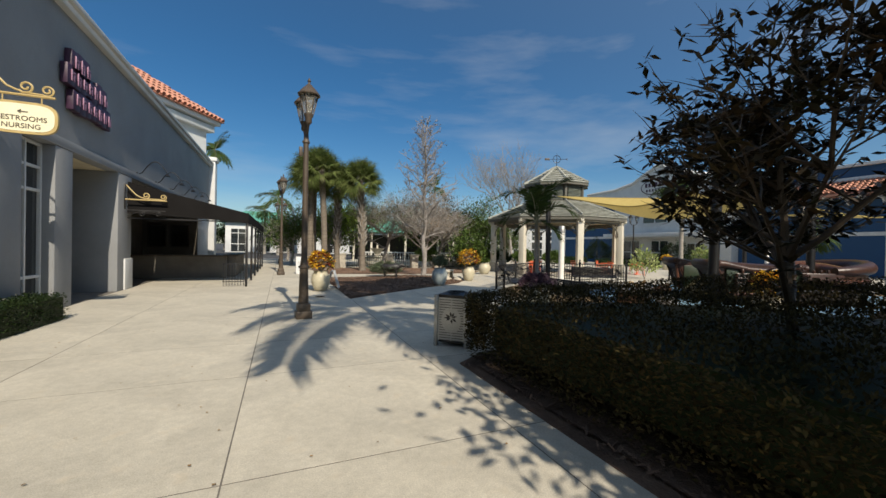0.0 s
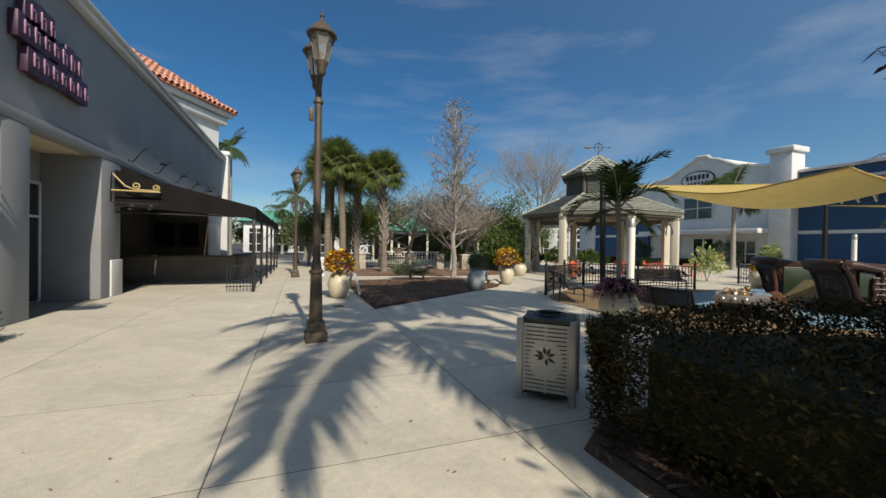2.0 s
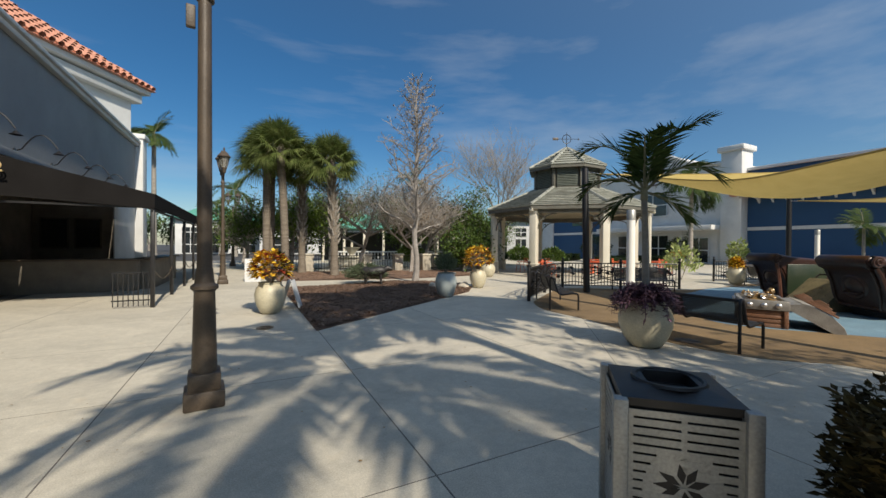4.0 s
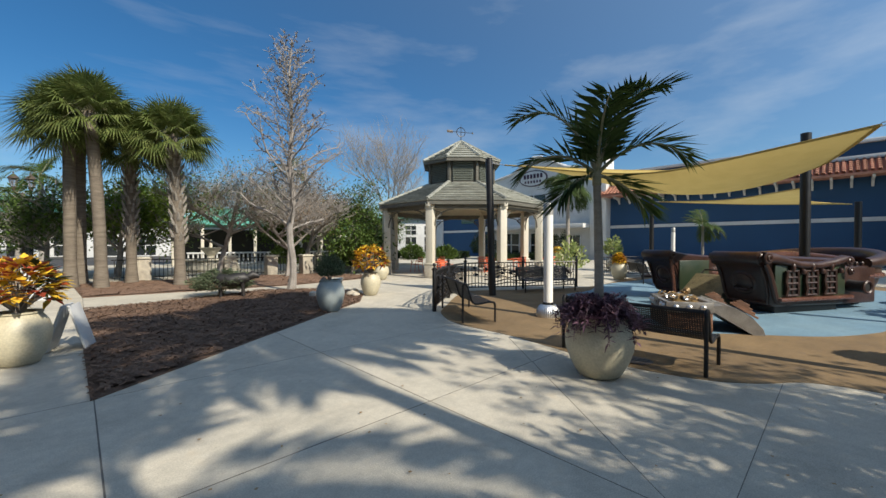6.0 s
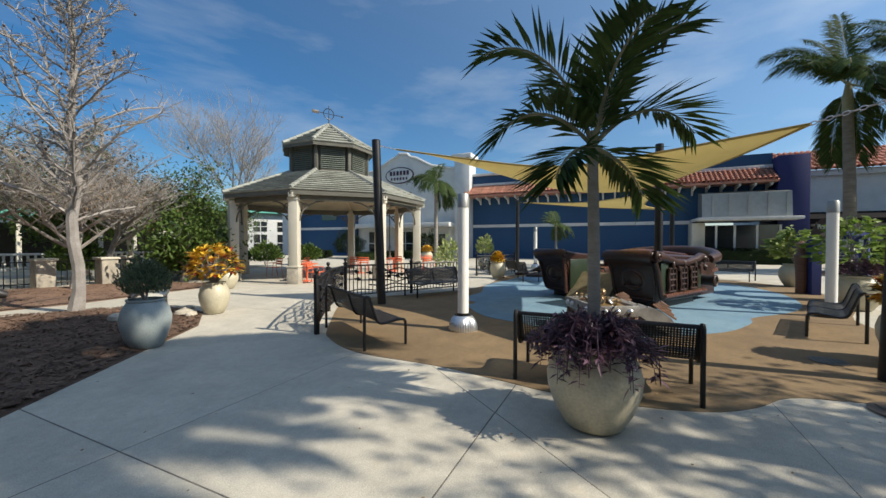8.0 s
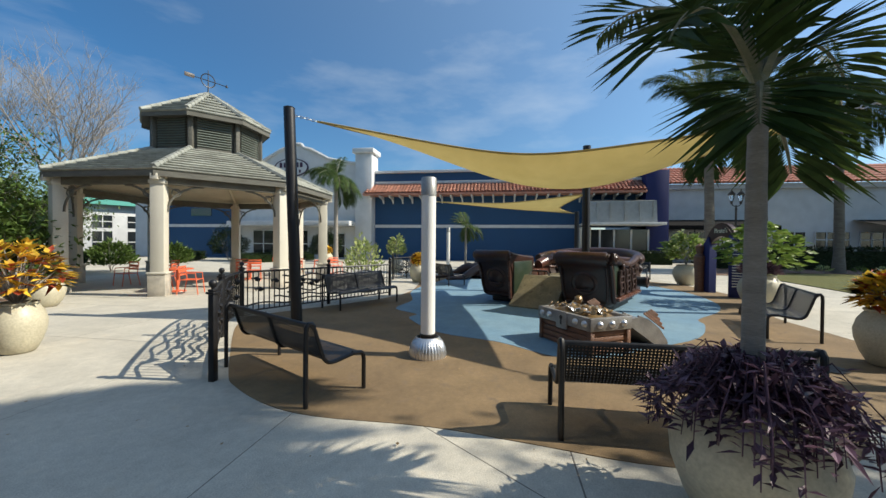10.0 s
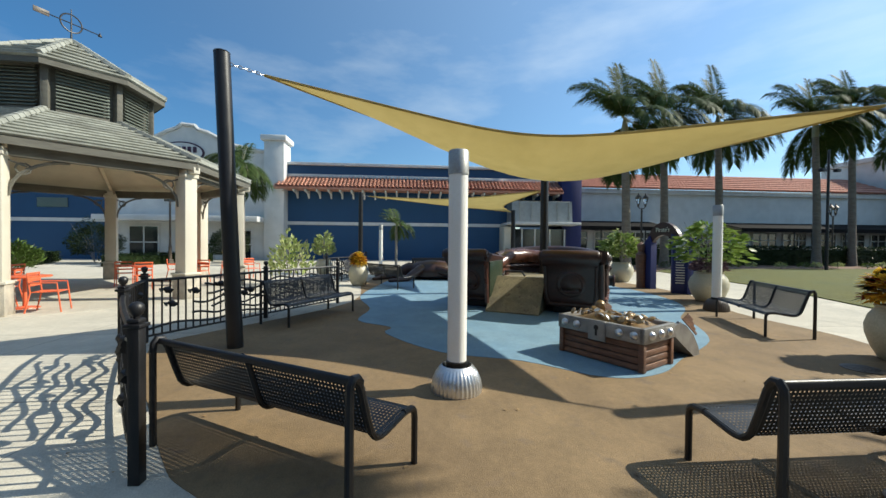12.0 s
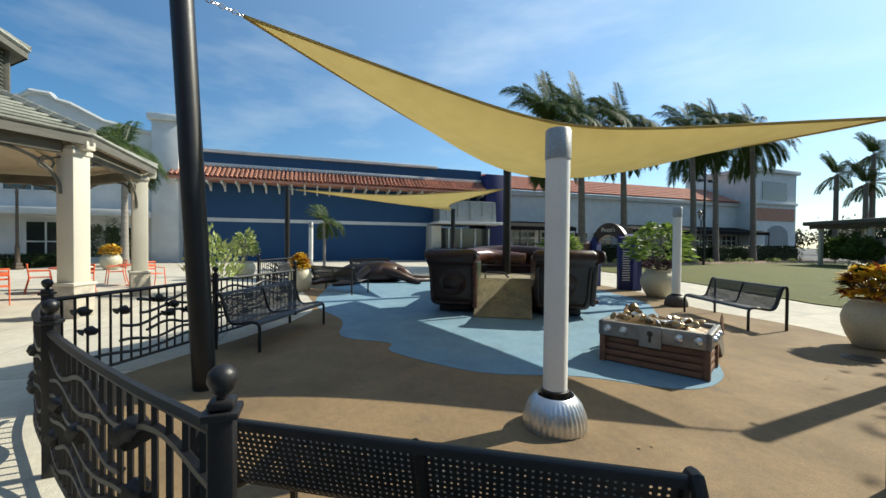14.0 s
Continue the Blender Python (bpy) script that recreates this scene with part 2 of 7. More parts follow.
M["signpink"] = mat("sign_pink", (0.36, 0.19, 0.28), (0.30, 0.16, 0.24), 0.5, 4, 0.05)
# wall colour darkened to carry the deep shade under the awning
M["barwall"] = mat("bar_wall_shaded", (0.20, 0.175, 0.14), (0.15, 0.13, 0.105), 0.8, 1.5, 0.15, mottle=0.08)
M["teal"] = mat("teal_roof", (0.10, 0.33, 0.25), (0.08, 0.28, 0.21), 0.6, 2, 0.1, stretch=(6, 1, 1))
M["steel"] = mat("bin_steel", (0.40, 0.40, 0.38), (0.34, 0.34, 0.32), 0.42, 3, 0.1, metal=0.5)
M["brick"] = mat("brick_far", (0.42, 0.22, 0.15), (0.36, 0.18, 0.12), 0.85, 4, 0.2)
M["frost"] = mat("frosted_tube", (0.86, 0.85, 0.80), (0.82, 0.81, 0.76), 0.35, 2, 0.03)
M["redsign"] = mat("window_display", (0.20, 0.10, 0.07), (0.05, 0.05, 0.05), 0.6, 1.5, 0)


def glass(name, tint, rough=0.04):
    m = mat(name, tint, tuple(v * 0.8 for v in tint), rough, 1.0, 0.0)
    m.node_tree.nodes["Principled BSDF"].inputs["Specular IOR Level"].default_value = 0.9
    return m


M["glass"] = glass("shop_glass", (0.02, 0.024, 0.026))
lg = bpy.data.materials.new("lantern_glass")
lg.use_nodes = True
lg.node_tree.nodes["Principled BSDF"].inputs["Transmission Weight"].default_value = 0.8
lg.node_tree.nodes["Principled BSDF"].inputs["Roughness"].default_value = 0.15
lg.node_tree.nodes["Principled BSDF"].inputs["Base Color"].default_value = (0.75, 0.74, 0.68, 1)
M["lantern"] = lg


# ---- mesh building ----
class Mesh:
    """Collects faces of one mesh."""

    def __init__(self):
        self.v, self.f = [], []

    def add(self, verts, faces):
        k = len(self.v)
        self.v += [tuple(p) for p in verts]
        self.f += [tuple(i + k for i in f) for f in faces]
        return self

    def box(self, c, s, b=0.0, m=None):
        """A box with middle c and size s; b: chamfer of the edges."""
        x, y, z = (v / 2 for v in s)
        b = min(b, x * 0.8, y * 0.8, z * 0.8)
        vs = []
        if b <= 0:
            vs = [(sx * x, sy * y, sz * z) for sx in (-1, 1) for sy in (-1, 1) for sz in (-1, 1)]
            fs = [(0, 1, 3, 2), (4, 6, 7, 5), (0, 4, 5, 1), (2, 3, 7, 6), (0, 2, 6, 4), (1, 5, 7, 3)]
        else:
            bm = bmesh.new()
            bmesh.ops.create_cube(bm, size=1.0, matrix=Matrix.Diagonal((2 * x, 2 * y, 2 * z, 1)))
            bmesh.ops.bevel(bm, geom=bm.edges[:], offset=b, segments=2, affect="EDGES", profile=0.5)
            bm.verts.index_update()
            vs = [v.co.copy() for v in bm.verts]
            fs = [[v.index for v in f.verts] for f in bm.faces]
            bm.free()
        if m is not None:
            vs = [m @ Vector(p) for p in vs]
        return self.add([(p[0] + c[0], p[1] + c[1], p[2] + c[2]) for p in vs], fs)

    def tube(self, pts, radii, n=8, caps=True):
        """A round tube along points; radii: one or one a point."""
        pts = [Vector(p) for p in pts]
        if not hasattr(radii, "__len__"):
            radii = [radii] * len(pts)
        vs, fs = [], []
        up = Vector((0, 0, 1))
        side = None
        for i, p in enumerate(pts):
            d = (pts[min(i + 1, len(pts) - 1)] - pts[max(i - 1, 0)]).normalized()
            if side is None:
                side = d.cross(up if abs(d.z) < 0.95 else Vector((1, 0, 0))).normalized()
            else:
                side = (side - d * side.dot(d)).normalized()
            o = d.cross(side)
            for k in range(n):
                a = 2 * math.pi * k / n
                vs.append(p + (side * math.cos(a) + o * math.sin(a)) * radii[i])
        for i in range(len(pts) - 1):
            for k in range(n):
                k2 = (k + 1) % n
                fs.append((i * n + k, i * n + k2, (i + 1) * n + k2, (i + 1) * n + k))
        if caps:
            fs.append(tuple(range(n))[::-1])
            fs.append(tuple((len(pts) - 1) * n + k for k in range(n)))
        return self.add(vs, fs)

    def lathe(self, prof, n=24, c=(0, 0, 0), caps=True):
        """Profile of (radius, z) turned about z."""
        vs = [(c[0] + r * math.cos(2 * math.pi * k / n), c[1] + r * math.sin(2 * math.pi * k / n), c[2] + z) for r, z in prof for k in range(n)]
        fs = [(i * n + k, i * n + (k + 1) % n, (i + 1) * n + (k + 1) % n, (i + 1) * n + k) for i in range(len(prof) - 1) for k in range(n)]
        if caps:
            fs.append(tuple(range(n))[::-1])
            fs.append(tuple((len(prof) - 1) * n + k for k in range(n)))
        return self.add(vs, fs)

    def prism(self, poly, z0, z1, m=None):
        """A polygon in x, y raised from z0 to z1."""
        n = len(poly)
        vs = [(x, y, z0) for x, y in poly] + [(x, y, z1) for x, y in poly]
        if m is not None:
            vs = [m @ Vector(p) for p in vs]
        fs = [tuple(range(n))[::-1], tuple(range(n, 2 * n))] + [(i, (i + 1) % n, n + (i + 1) % n, n + i) for i in range(n)]
        return self.add(vs, fs)

    def data(self, name, material, smooth=None):
        me = bpy.data.meshes.new(name)
        me.from_pydata(self.v, [], self.f)
        me.materials.append(material)
        if smooth:
            me.polygons.foreach_set("use_smooth", [True] * len(me.polygons))
            me.set_sharp_from_angle(angle=radians(smooth))
        me.update()
        return me


def thing(name, label, category, m=None, group="", kind=""):
    e = tagged(new(name), label, category, group, kind)
    if m is not None:
        e.matrix_basis = m
    return e


def part(name, mesh, material, parent=None, label="", smooth=40, m=None):
    me = mesh.data(name, M[material], smooth) if isinstance(mesh, Mesh) else mesh
    ob = new(name, me)
    if parent is not None:
        ob.parent = parent
    if m is not None:
        ob.matrix_basis = m
    if label:
        ob["label"] = label
    return ob


def solid(name, mesh, material, label, category, kind="", group="", smooth=40, m=None):
    """A thing that is one mesh."""
    return tagged(part(name, mesh, material, None, "", smooth, m), label, category, group, kind)


def words(text, size, material, parent, m, name="lettering"):
    cu = bpy.data.curves.new(name, "FONT")
    cu.body, cu.size, cu.extrude, cu.align_x, cu.align_y = text, size, 0.006, "CENTER", "CENTER"
    tmp = new(name, cu)
    me = bpy.data.meshes.new_from_object(tmp.evaluated_get(bpy.context.evaluated_depsgraph_get()))
    bpy.data.objects.remove(tmp)
    me.materials.clear()
    me.materials.append(M[material])
    ob = new(name, me)
    ob.parent, ob.matrix_basis = parent, m
    return ob


def rnd(a, b):
    return random.uniform(a, b)


# ---- ground ----
ground = Mesh()
ground.add([(-400, -400, -0.06), (400, -400, -0.06), (400, 500, -0.06), (-400, 500, -0.06)], [(0, 1, 2, 3)])
solid("ground", ground, "asphalt", "dark asphalt ground reaching to the horizon", "ground", "structure")

# plaza: sub-base with slabs laid on it, joints open between them
base = Mesh()
base.box((20, 15, -0.02), (64, 66, 0.037))
plaza = solid("pavement", base, "joint", "pale broom-finished concrete plaza with saw-cut joints", "pavement", "structure")

PLAY = [(8.7, 13.6), (8.3, 12.95), (8.12, 12.3), (8.1, 11.2), (7.95, 10.3), (7.8, 9.5), (7.82, 8.7), (7.98, 8.05), (8.3, 7.6), (8.75, 7.2), (8.9, 6.6), (9.0, 5.6), (9.6, 4.9),
        (11.1, 4.75), (12.45, 4.4), (14.6, 4.3), (17.0, 3.3), (19.7, 2.9), (22.5, 3.4), (24.5, 6.0), (25.5, 9.5), (24.5, 13.0), (21.5, 14.0), (16.6, 13.7), (12.7, 15.95), (12.3, 16.02), (11.6, 15.74), (10.9, 15.3), (9.8, 14.5), (9.0, 13.9)]
BLUE = [(17.5, 13.6), (15.5, 13.1), (14.08, 13.2), (13.4, 12.5), (12.87, 12.55), (11.7, 11.7), (11.2, 10.6), (10.5, 9.75), (10.6, 9.0), (11.16, 8.3), (12.1, 7.1), (13.3, 6.4), (14.0, 6.2), (15.3, 5.1), (17.0, 4.4), (19.5, 4.2),
        (22.0, 5.0), (23.6, 7.5), (24.3, 10.0), (23.5, 12.6), (20.0, 13.4)]
LAWN = [(12.0, 0.35), (14.0, 0.5), (19.3, -1.6), (28.4, -3.0), (30.2, -5.0), (31.4, -18.0), (31.0, -45), (2.0, -45), (6.0, -3.5)]
BED = [(2.47, 12.52), (4.92, 14.27), (6.7, 15.5), (8.3, 16.6), (9.3, 18.0), (9.4, 19.6), (8.3, 20.9), (7.0, 21.3), (2.4, 20.3)]
BED2 = [(2.5, 23.3), (8.6, 22.3), (12.2, 22.8), (13.4, 24.0), (12.9, 27.6), (9.6, 28.0), (3.0, 29.2), (2.2, 29.0)]
HEDGEBED = [(2.9, -6), (2.88, 5.15), (3.45, 5.55), (4.4, 5.65), (6.3, 5.1), (8.3, 3.6), (9.0, 1.0), (9.2, -6)]


def centroid(p):
    return sum(q[0] for q in p) / len(p), sum(q[1] for q in p) / len(p)


def smooth_poly(p, k=4):
    """Closed Catmull-Rom through the points."""
    out, n = [], len(p)
    for i in range(n):
        a, b, c, d = (Vector((*p[(i + j) % n], 0)) for j in (-1, 0, 1, 2))
        for s in range(k):
            t = s / k
            q = 0.5 * (2 * b + (c - a) * t + (2 * a - 5 * b + 4 * c - d) * t * t + (3 * b - a - 3 * c + d) * t ** 3)
            out.append((q.x, q.y))
    return out


def inside(x, y, p):
    r, n = False, len(p)
    for i in range(n):
        (x1, y1), (x2, y2) = p[i], p[i - 1]
        if (y1 > y) != (y2 > y) and x < (x2 - x1) * (y - y1) / (y2 - y1) + x1:
            r = not r
    return r


solid("play_surface", Mesh().prism(smooth_poly(PLAY), -0.03, 0.007), "tan", "tan poured rubber playground surface with a wavy edge", "play surface", "structure")
solid("play_surface_blue", Mesh().prism(smooth_poly(BLUE), -0.02, 0.012), "bluefloor", "pale blue poured rubber pool shape in the playground", "play surface", "structure")
solid("lawn", Mesh().prism(LAWN, -0.03, 0.03), "grass", "mown lawn, green with straw-coloured patches", "lawn", "structure")


def mound(name, poly, label, h=0.06, step=0.16, chips=2500, seed=1):
    """A mulched bed: an uneven sheet over the polygon with loose chips on it."""
    random.seed(seed)
    me, idx = Mesh(), {}
    xs, ys = [q[0] for q in poly], [q[1] for q in poly]
    me.prism(poly, -0.02, 0.012)
    nx, ny = int((max(xs) - min(xs)) / step), int((max(ys) - min(ys)) / step)
    for i in range(nx + 1):
        for j in range(ny + 1):
            x, y = min(xs) + i * step, min(ys) + j * step
            if inside(x, y, poly):
                idx[i, j] = len(me.v)
                me.v.append((x, y, 0.016 + h * (0.4 + noise.noise((x * 0.8, y * 0.8, seed))) * 0.7 + 0.02 * noise.noise((x * 5, y * 5, 2))))
    for i, j in list(idx):
        q = [(i, j), (i + 1, j), (i + 1, j + 1), (i, j + 1)]
        if all(k in idx for k in q):
            me.f.append(tuple(idx[k] for k in q))
    bed = solid(name, me, "mulch", label, "planting bed", "structure")
    ch = Mesh()
    while chips:
        x, y = rnd(min(xs), max(xs)), rnd(min(ys), max(ys))
        if inside(x, y, poly):
            chips -= 1
            a, w, ln, z = rnd(0, 6.3), rnd(0.006, 0.016), rnd(0.02, 0.07), 0.03 + h * (0.4 + noise.noise((x * 0.8, y * 0.8, seed))) * 0.7
            dx, dy = math.cos(a) * ln, math.sin(a) * ln
            t = rnd(-0.015, 0.02)
            ch.add([(x - dx - dy * w / ln, y - dy + dx * w / ln, z - t), (x + dx - dy * w / ln, y + dy + dx * w / ln, z + t), (x + dx + dy * w / ln, y + dy - dx * w / ln, z + t + 0.006), (x - dx + dy * w / ln, y - dy - dx * w / ln, z - t + 0.006)], [(0, 1, 2, 3)])
    tagged(part("mulch_chips", ch, "mulch", bed, "loose shredded bark chips", None), kind="stuff")
    return bed


mound("planting_bed_1", BED, "brown shredded-bark mulch bed among concrete paths", seed=3, chips=9000)
mound("planting_bed_2", BED2, "mulched bed under cabbage palms", seed=4, step=0.3, chips=1500)
mound("planting_bed_3", HEDGEBED, "dark mulched bed under a clipped hedge", seed=5, chips=5000)
mound("planting_bed_4", [(28.0, -0.4), (30.5, -0.4), (34.5, -3.0), (37.5, -8), (38, -42), (30.8, -42), (31.0, -18), (29.9, -5.2), (28.0, -2.9)], "mulched bed along the lawn under royal palms", seed=6, step=0.5, chips=800)

# ---- building with the sign letters, west of the walk ----
FX = -4.7
west = thing("shop_building", "pale grey stucco shop building with parapet and recessed entry", "building", kind="structure")


def wbox(name, x0, x1, y0, y1, z0, z1, material="greystucco", parent=None, b=0.0, label=""):
    return part(name, Mesh().box(((x0 + x1) / 2, (y0 + y1) / 2, (z0 + z1) / 2), (abs(x1 - x0), abs(y1 - y0), abs(z1 - z0)), b), material, parent, label)


wbox("upper_wall", FX - 0.35, FX - 0.08, -12, 34.2, 4.30, 7.55, parent=west)
wbox("cornice", FX - 0.4, FX + 0.10, -12, 34.3, 7.552, 7.72, "white", west, 0.03)
wbox("cornice", FX - 0.4, FX + 0.2, -12, 34.4, 7.724, 7.86, "white", west, 0.03)
wbox("band", FX - 0.35, FX + 0.02, -12, 34.2, 4.05, 4.296, "greystucco", west, 0.02)
for y0, y1 in ((-12, -8), (-4, -2.6), (2.6, 4.0), (8.3, 11.0)):
    wbox("pier", FX - 0.5, FX, y0, y1, 0, 4.046, "greystucco", west, 0.02)
wbox("pier", FX - 0.6, FX, 12.3, 13.15, 0, 4.046, "greystucco", west, 0.02)
wbox("pier", FX - 1.5, FX, 16.2, 17.45, 0, 4.046, "greystucco", west, 0.02)
wbox("pier_foot", FX - 0.5, FX + 0.05, 16.75, 17.5, 0, 1.1, "white", west, 0.02)
wbox("recess_wall", FX - 1.5, FX - 1.35, 13.0, 16.2, 0, 4.2, "greystucco", west)
wbox("recess_side", FX - 1.34, FX - 0.602, 13.0, 13.148, 0, 4.04, "greystucco", west)
wbox("recess_soffit", FX - 1.34, FX - 0.36, 13.15, 16.2, 4.05, 4.2, "soffit", west)
for y0, y1 in ((11.0, 12.3), (4.0, 8.3), (-2.6, 2.6)):
    win = part("window", Mesh().box((FX - 0.33, (y0 + y1) / 2, 2.15), (0.03, y1 - y0 - 0.02, 3.75)), "glass", west, "dark shop glass")
    fr = Mesh()
    for z in (0.3, 0.85, 2.9, 3.45, 4.0):
        fr.box((FX - 0.29, (y0 + y1) / 2, z), (0.07, y1 - y0, 0.07), 0.006)
    for k in range(int((y1 - y0) / 1.2) + 2):
        fr.box((FX - 0.28, y0 + 0.03 + k * (y1 - y0 - 0.06) / (int((y1 - y0) / 1.2) + 1), 2.15), (0.075, 0.06, 3.74), 0.006)
    part("window_frame", fr, "white", win, "white aluminium frame")
    wbox("sill_wall", FX - 0.45, FX - 0.25, y0, y1, 0, 0.28, "white", west)
door = part("entry_door", Mesh().box((FX - 1.33, 15.45, 1.6), (0.04, 1.4, 3.1)), "glass", west, "glass entry door")
fr = Mesh()
for y in (14.75, 15.45, 16.12):
    fr.box((FX - 1.32, y, 1.6), (0.08, 0.07, 3.2), 0.006)
for z in (2.3, 3.2):
    fr.box((FX - 1.32, 15.44, z), (0.078, 1.4, 0.07), 0.006)
part("door_frame", fr, "white", door)
wbox("roof_deck", -18, FX - 0.36, -12, 34.2, 6.6, 6.75, "greystucco", west)
wbox("back_wall", -18.2, -18, -12, 34.2, 0, 6.75, "greystucco", west)
wbox("end_wall", -18, FX - 0.36, 34.0, 34.2, 0, 6.6, "greystucco", west)
wbox("end_wall", -18, FX - 0.5, -12, -11.8, 0, 6.6, "greystucco", west)
wbox("end_pilaster", FX - 0.5, FX + 0.3, 34.2, 35.2, 0, 8.0, "white", west, 0.02)
wbox("end_pilaster", FX - 0.55, FX + 0.42, 34.1, 35.3, 8.004, 8.3, "white", west, 0.04)
# bar behind the awning
bar = part("bar_back_wall", Mesh().box((FX - 3.2, 24, 2.1), (0.15, 13, 4.2)), "barwall", west)
wbox("bar_side_wall", FX - 3.1, FX - 0.4, 17.46, 17.6, 0, 4.04, "barwall", west)
wbox("bar_end_wall", FX - 3.1, FX - 0.1, 30.0, 30.2, 0, 4.04, "barwall", west)
wbox("bar_soffit", FX - 3.1, FX - 0.36, 17.6, 30.0, 3.9, 4.04, "barwall", west)
wbox("lower_wall", FX - 0.35, FX - 0.1, 30.2, 34.2, 0, 4.04, "white", west)

# ---- awning with posts ----
AX, AY0, AY1 = -0.85, 17.0, 31.0
awn = thing("awning", "black canvas bar awning on slim black posts", "awning")
c = Mesh()
N = 6
for k in range(N):
    x0, x1 = FX + 0.02 + (AX - FX) * k / N, FX + 0.02 + (AX - FX) * (k + 1) / N
    z0, z1 = 3.85 - 0.95 * (k / N) ** 0.9, 3.85 - 0.95 * ((k + 1) / N) ** 0.9
    c.add([(x0, AY0, z0), (x1, AY0, z1), (x1, AY1, z1), (x0, AY1, z0), (x0, AY0, z0 - 0.02), (x1, AY0, z1 - 0.02), (x1, AY1, z1 - 0.02), (x0, AY1, z0 - 0.02)],
          [(0, 1, 2, 3), (7, 6, 5, 4), (0, 4, 5, 1), (3, 2, 6, 7)])
part("canvas", c, "awning", awn)
v = Mesh()
v.box((AX + 0.03, (AY0 + AY1) / 2, 2.72), (0.02, AY1 - AY0, 0.38))
part("valance", v, "awning", awn)
v = Mesh()
v.add([(FX + 0.02, AY0 - 0.01, 3.84), (AX + 0.04, AY0 - 0.01, 2.9), (AX + 0.04, AY0 - 0.01, 2.53), (FX + 0.02, AY0 - 0.01, 2.75)], [(0, 1, 2, 3)])
v.add([(FX + 0.02, AY0 + 0.01, 3.84), (AX + 0.04, AY0 + 0.01, 2.9), (AX + 0.04, AY0 + 0.01, 2.53), (FX + 0.02, AY0 + 0.01, 2.75)], [(3, 2, 1, 0)])
part("end_valance", v, "awning", awn)
for k in range(6):
    y = AY0 + 0.08 + k * (AY1 - AY0 - 0.16) / 5
    part("post", Mesh().box((AX - 0.02, y, 1.27), (0.09, 0.09, 2.54), 0.008), "blackmetal", awn)
f = Mesh()
f.box((AX - 0.02, (AY0 + AY1) / 2, 2.5), (0.05, AY1 - AY0, 0.05))
f.box(((FX + AX) / 2, AY0 + 0.08, 2.56), (AX - FX, 0.05, 0.05))
part("frame_rail", f, "blackmetal", awn)
# low fence pieces by the awning
bf = thing("bar_fence", "low black picket fence panels under the awning", "fence")
for (x0, y0, x1, y1) in ((-1.7, 17.08, -0.93, 17.08),):
    for z in (0.2, 0.9):
        part("rail", Mesh().box(((x0 + x1) / 2, y0, z), (x1 - x0, 0.03, 0.03)), "blackmetal", bf)
    for k in range(8):
        part("picket", Mesh().box((x0 + 0.03 + k * (x1 - x0 - 0.06) / 7, y0, 0.475), (0.018, 0.018, 0.85)), "blackmetal", bf)
for k in range(5):
    y0 = AY0 + 0.2 + k * 2.77
    chain = Mesh().tube([(AX, y0 + s * 0.3, 0.95 - 0.3 * (1 - (s / 4.5 - 1) ** 2)) for s in range(10)], 0.015, 5)
    part("rope", chain, "bronze", bf)
# bar counter
ct = thing("bar_counter", "long tan bar counter with dark top in the shade", "bar counter")
part("counter_body", Mesh().box((-4.6, 21.8, 0.52), (5.0, 0.5, 1.04), 0.01), "barwall", ct)
part("counter_top", Mesh().box((-4.6, 21.75, 1.07), (5.2, 0.75, 0.06), 0.01), "bronze", ct)
part("counter_body", Mesh().box((-2.0, 24.6, 0.52), (0.5, 5.0, 1.04), 0.01), "barwall", ct)
part("counter_top", Mesh().box((-2.0, 24.6, 1.07), (0.75, 5.2, 0.06), 0.01), "bronze", ct)
for k in range(3):
    cab = thing("wall_panel", "dark wooden bar back panel with glass", "wall panel")
    part("panel", Mesh().box((FX - 3.05, 19.2 + k * 2.6, 1.9), (0.1, 1.7, 1.5), 0.01), "bronze", cab)
    part("pane", Mesh().box((FX - 2.99, 19.2 + k * 2.6, 1.9), (0.02, 1.4, 1.2)), "glass", cab)
for k in range(2):
    bw_ = thing("bar_window", "dark framed window in the bar end wall", "window")
    part("window_frame", Mesh().box((FX - 2.3 + k * 1.25, 29.96, 2.1), (1.05, 0.08, 1.5), 0.01), "bronze", bw_)
    part("pane", Mesh().box((FX - 2.3 + k * 1.25, 29.91, 2.1), (0.9, 0.02, 1.34)), "glass", bw_)
# gooseneck lamps over the awning
def gooseneck(y):
    g = thing("gooseneck_lamp", "black wrought gooseneck lamp bracket on the wall", "wall lamp", group="gooseneck lamps")
    pts = [(FX, y, 4.33)] + [(FX + 0.1 + 0.8 * s / 8, y, 4.38 + 0.46 * math.sin(math.pi * s / 8 * 0.95)) for s in range(9)]
    part("arm", Mesh().tube(pts, 0.018, 6), "blackmetal", g)
    part("wall_plate", Mesh().lathe([(0.07, 0), (0.07, 0.02)], 12), "blackmetal", g, m=pose(FX - 0.06, y, 4.33, 0, 90, 0))
    part("shade", Mesh().lathe([(0.03, 0.1), (0.05, 0.07), (0.13, 0.0), (0.12, 0.0), (0.04, 0.06)], 14, caps=False), "blackmetal", g, m=pose(FX + 0.91, y, 4.3))
for y in (18.2, 20.6, 23.0, 25.4, 27.8):
    gooseneck(y)

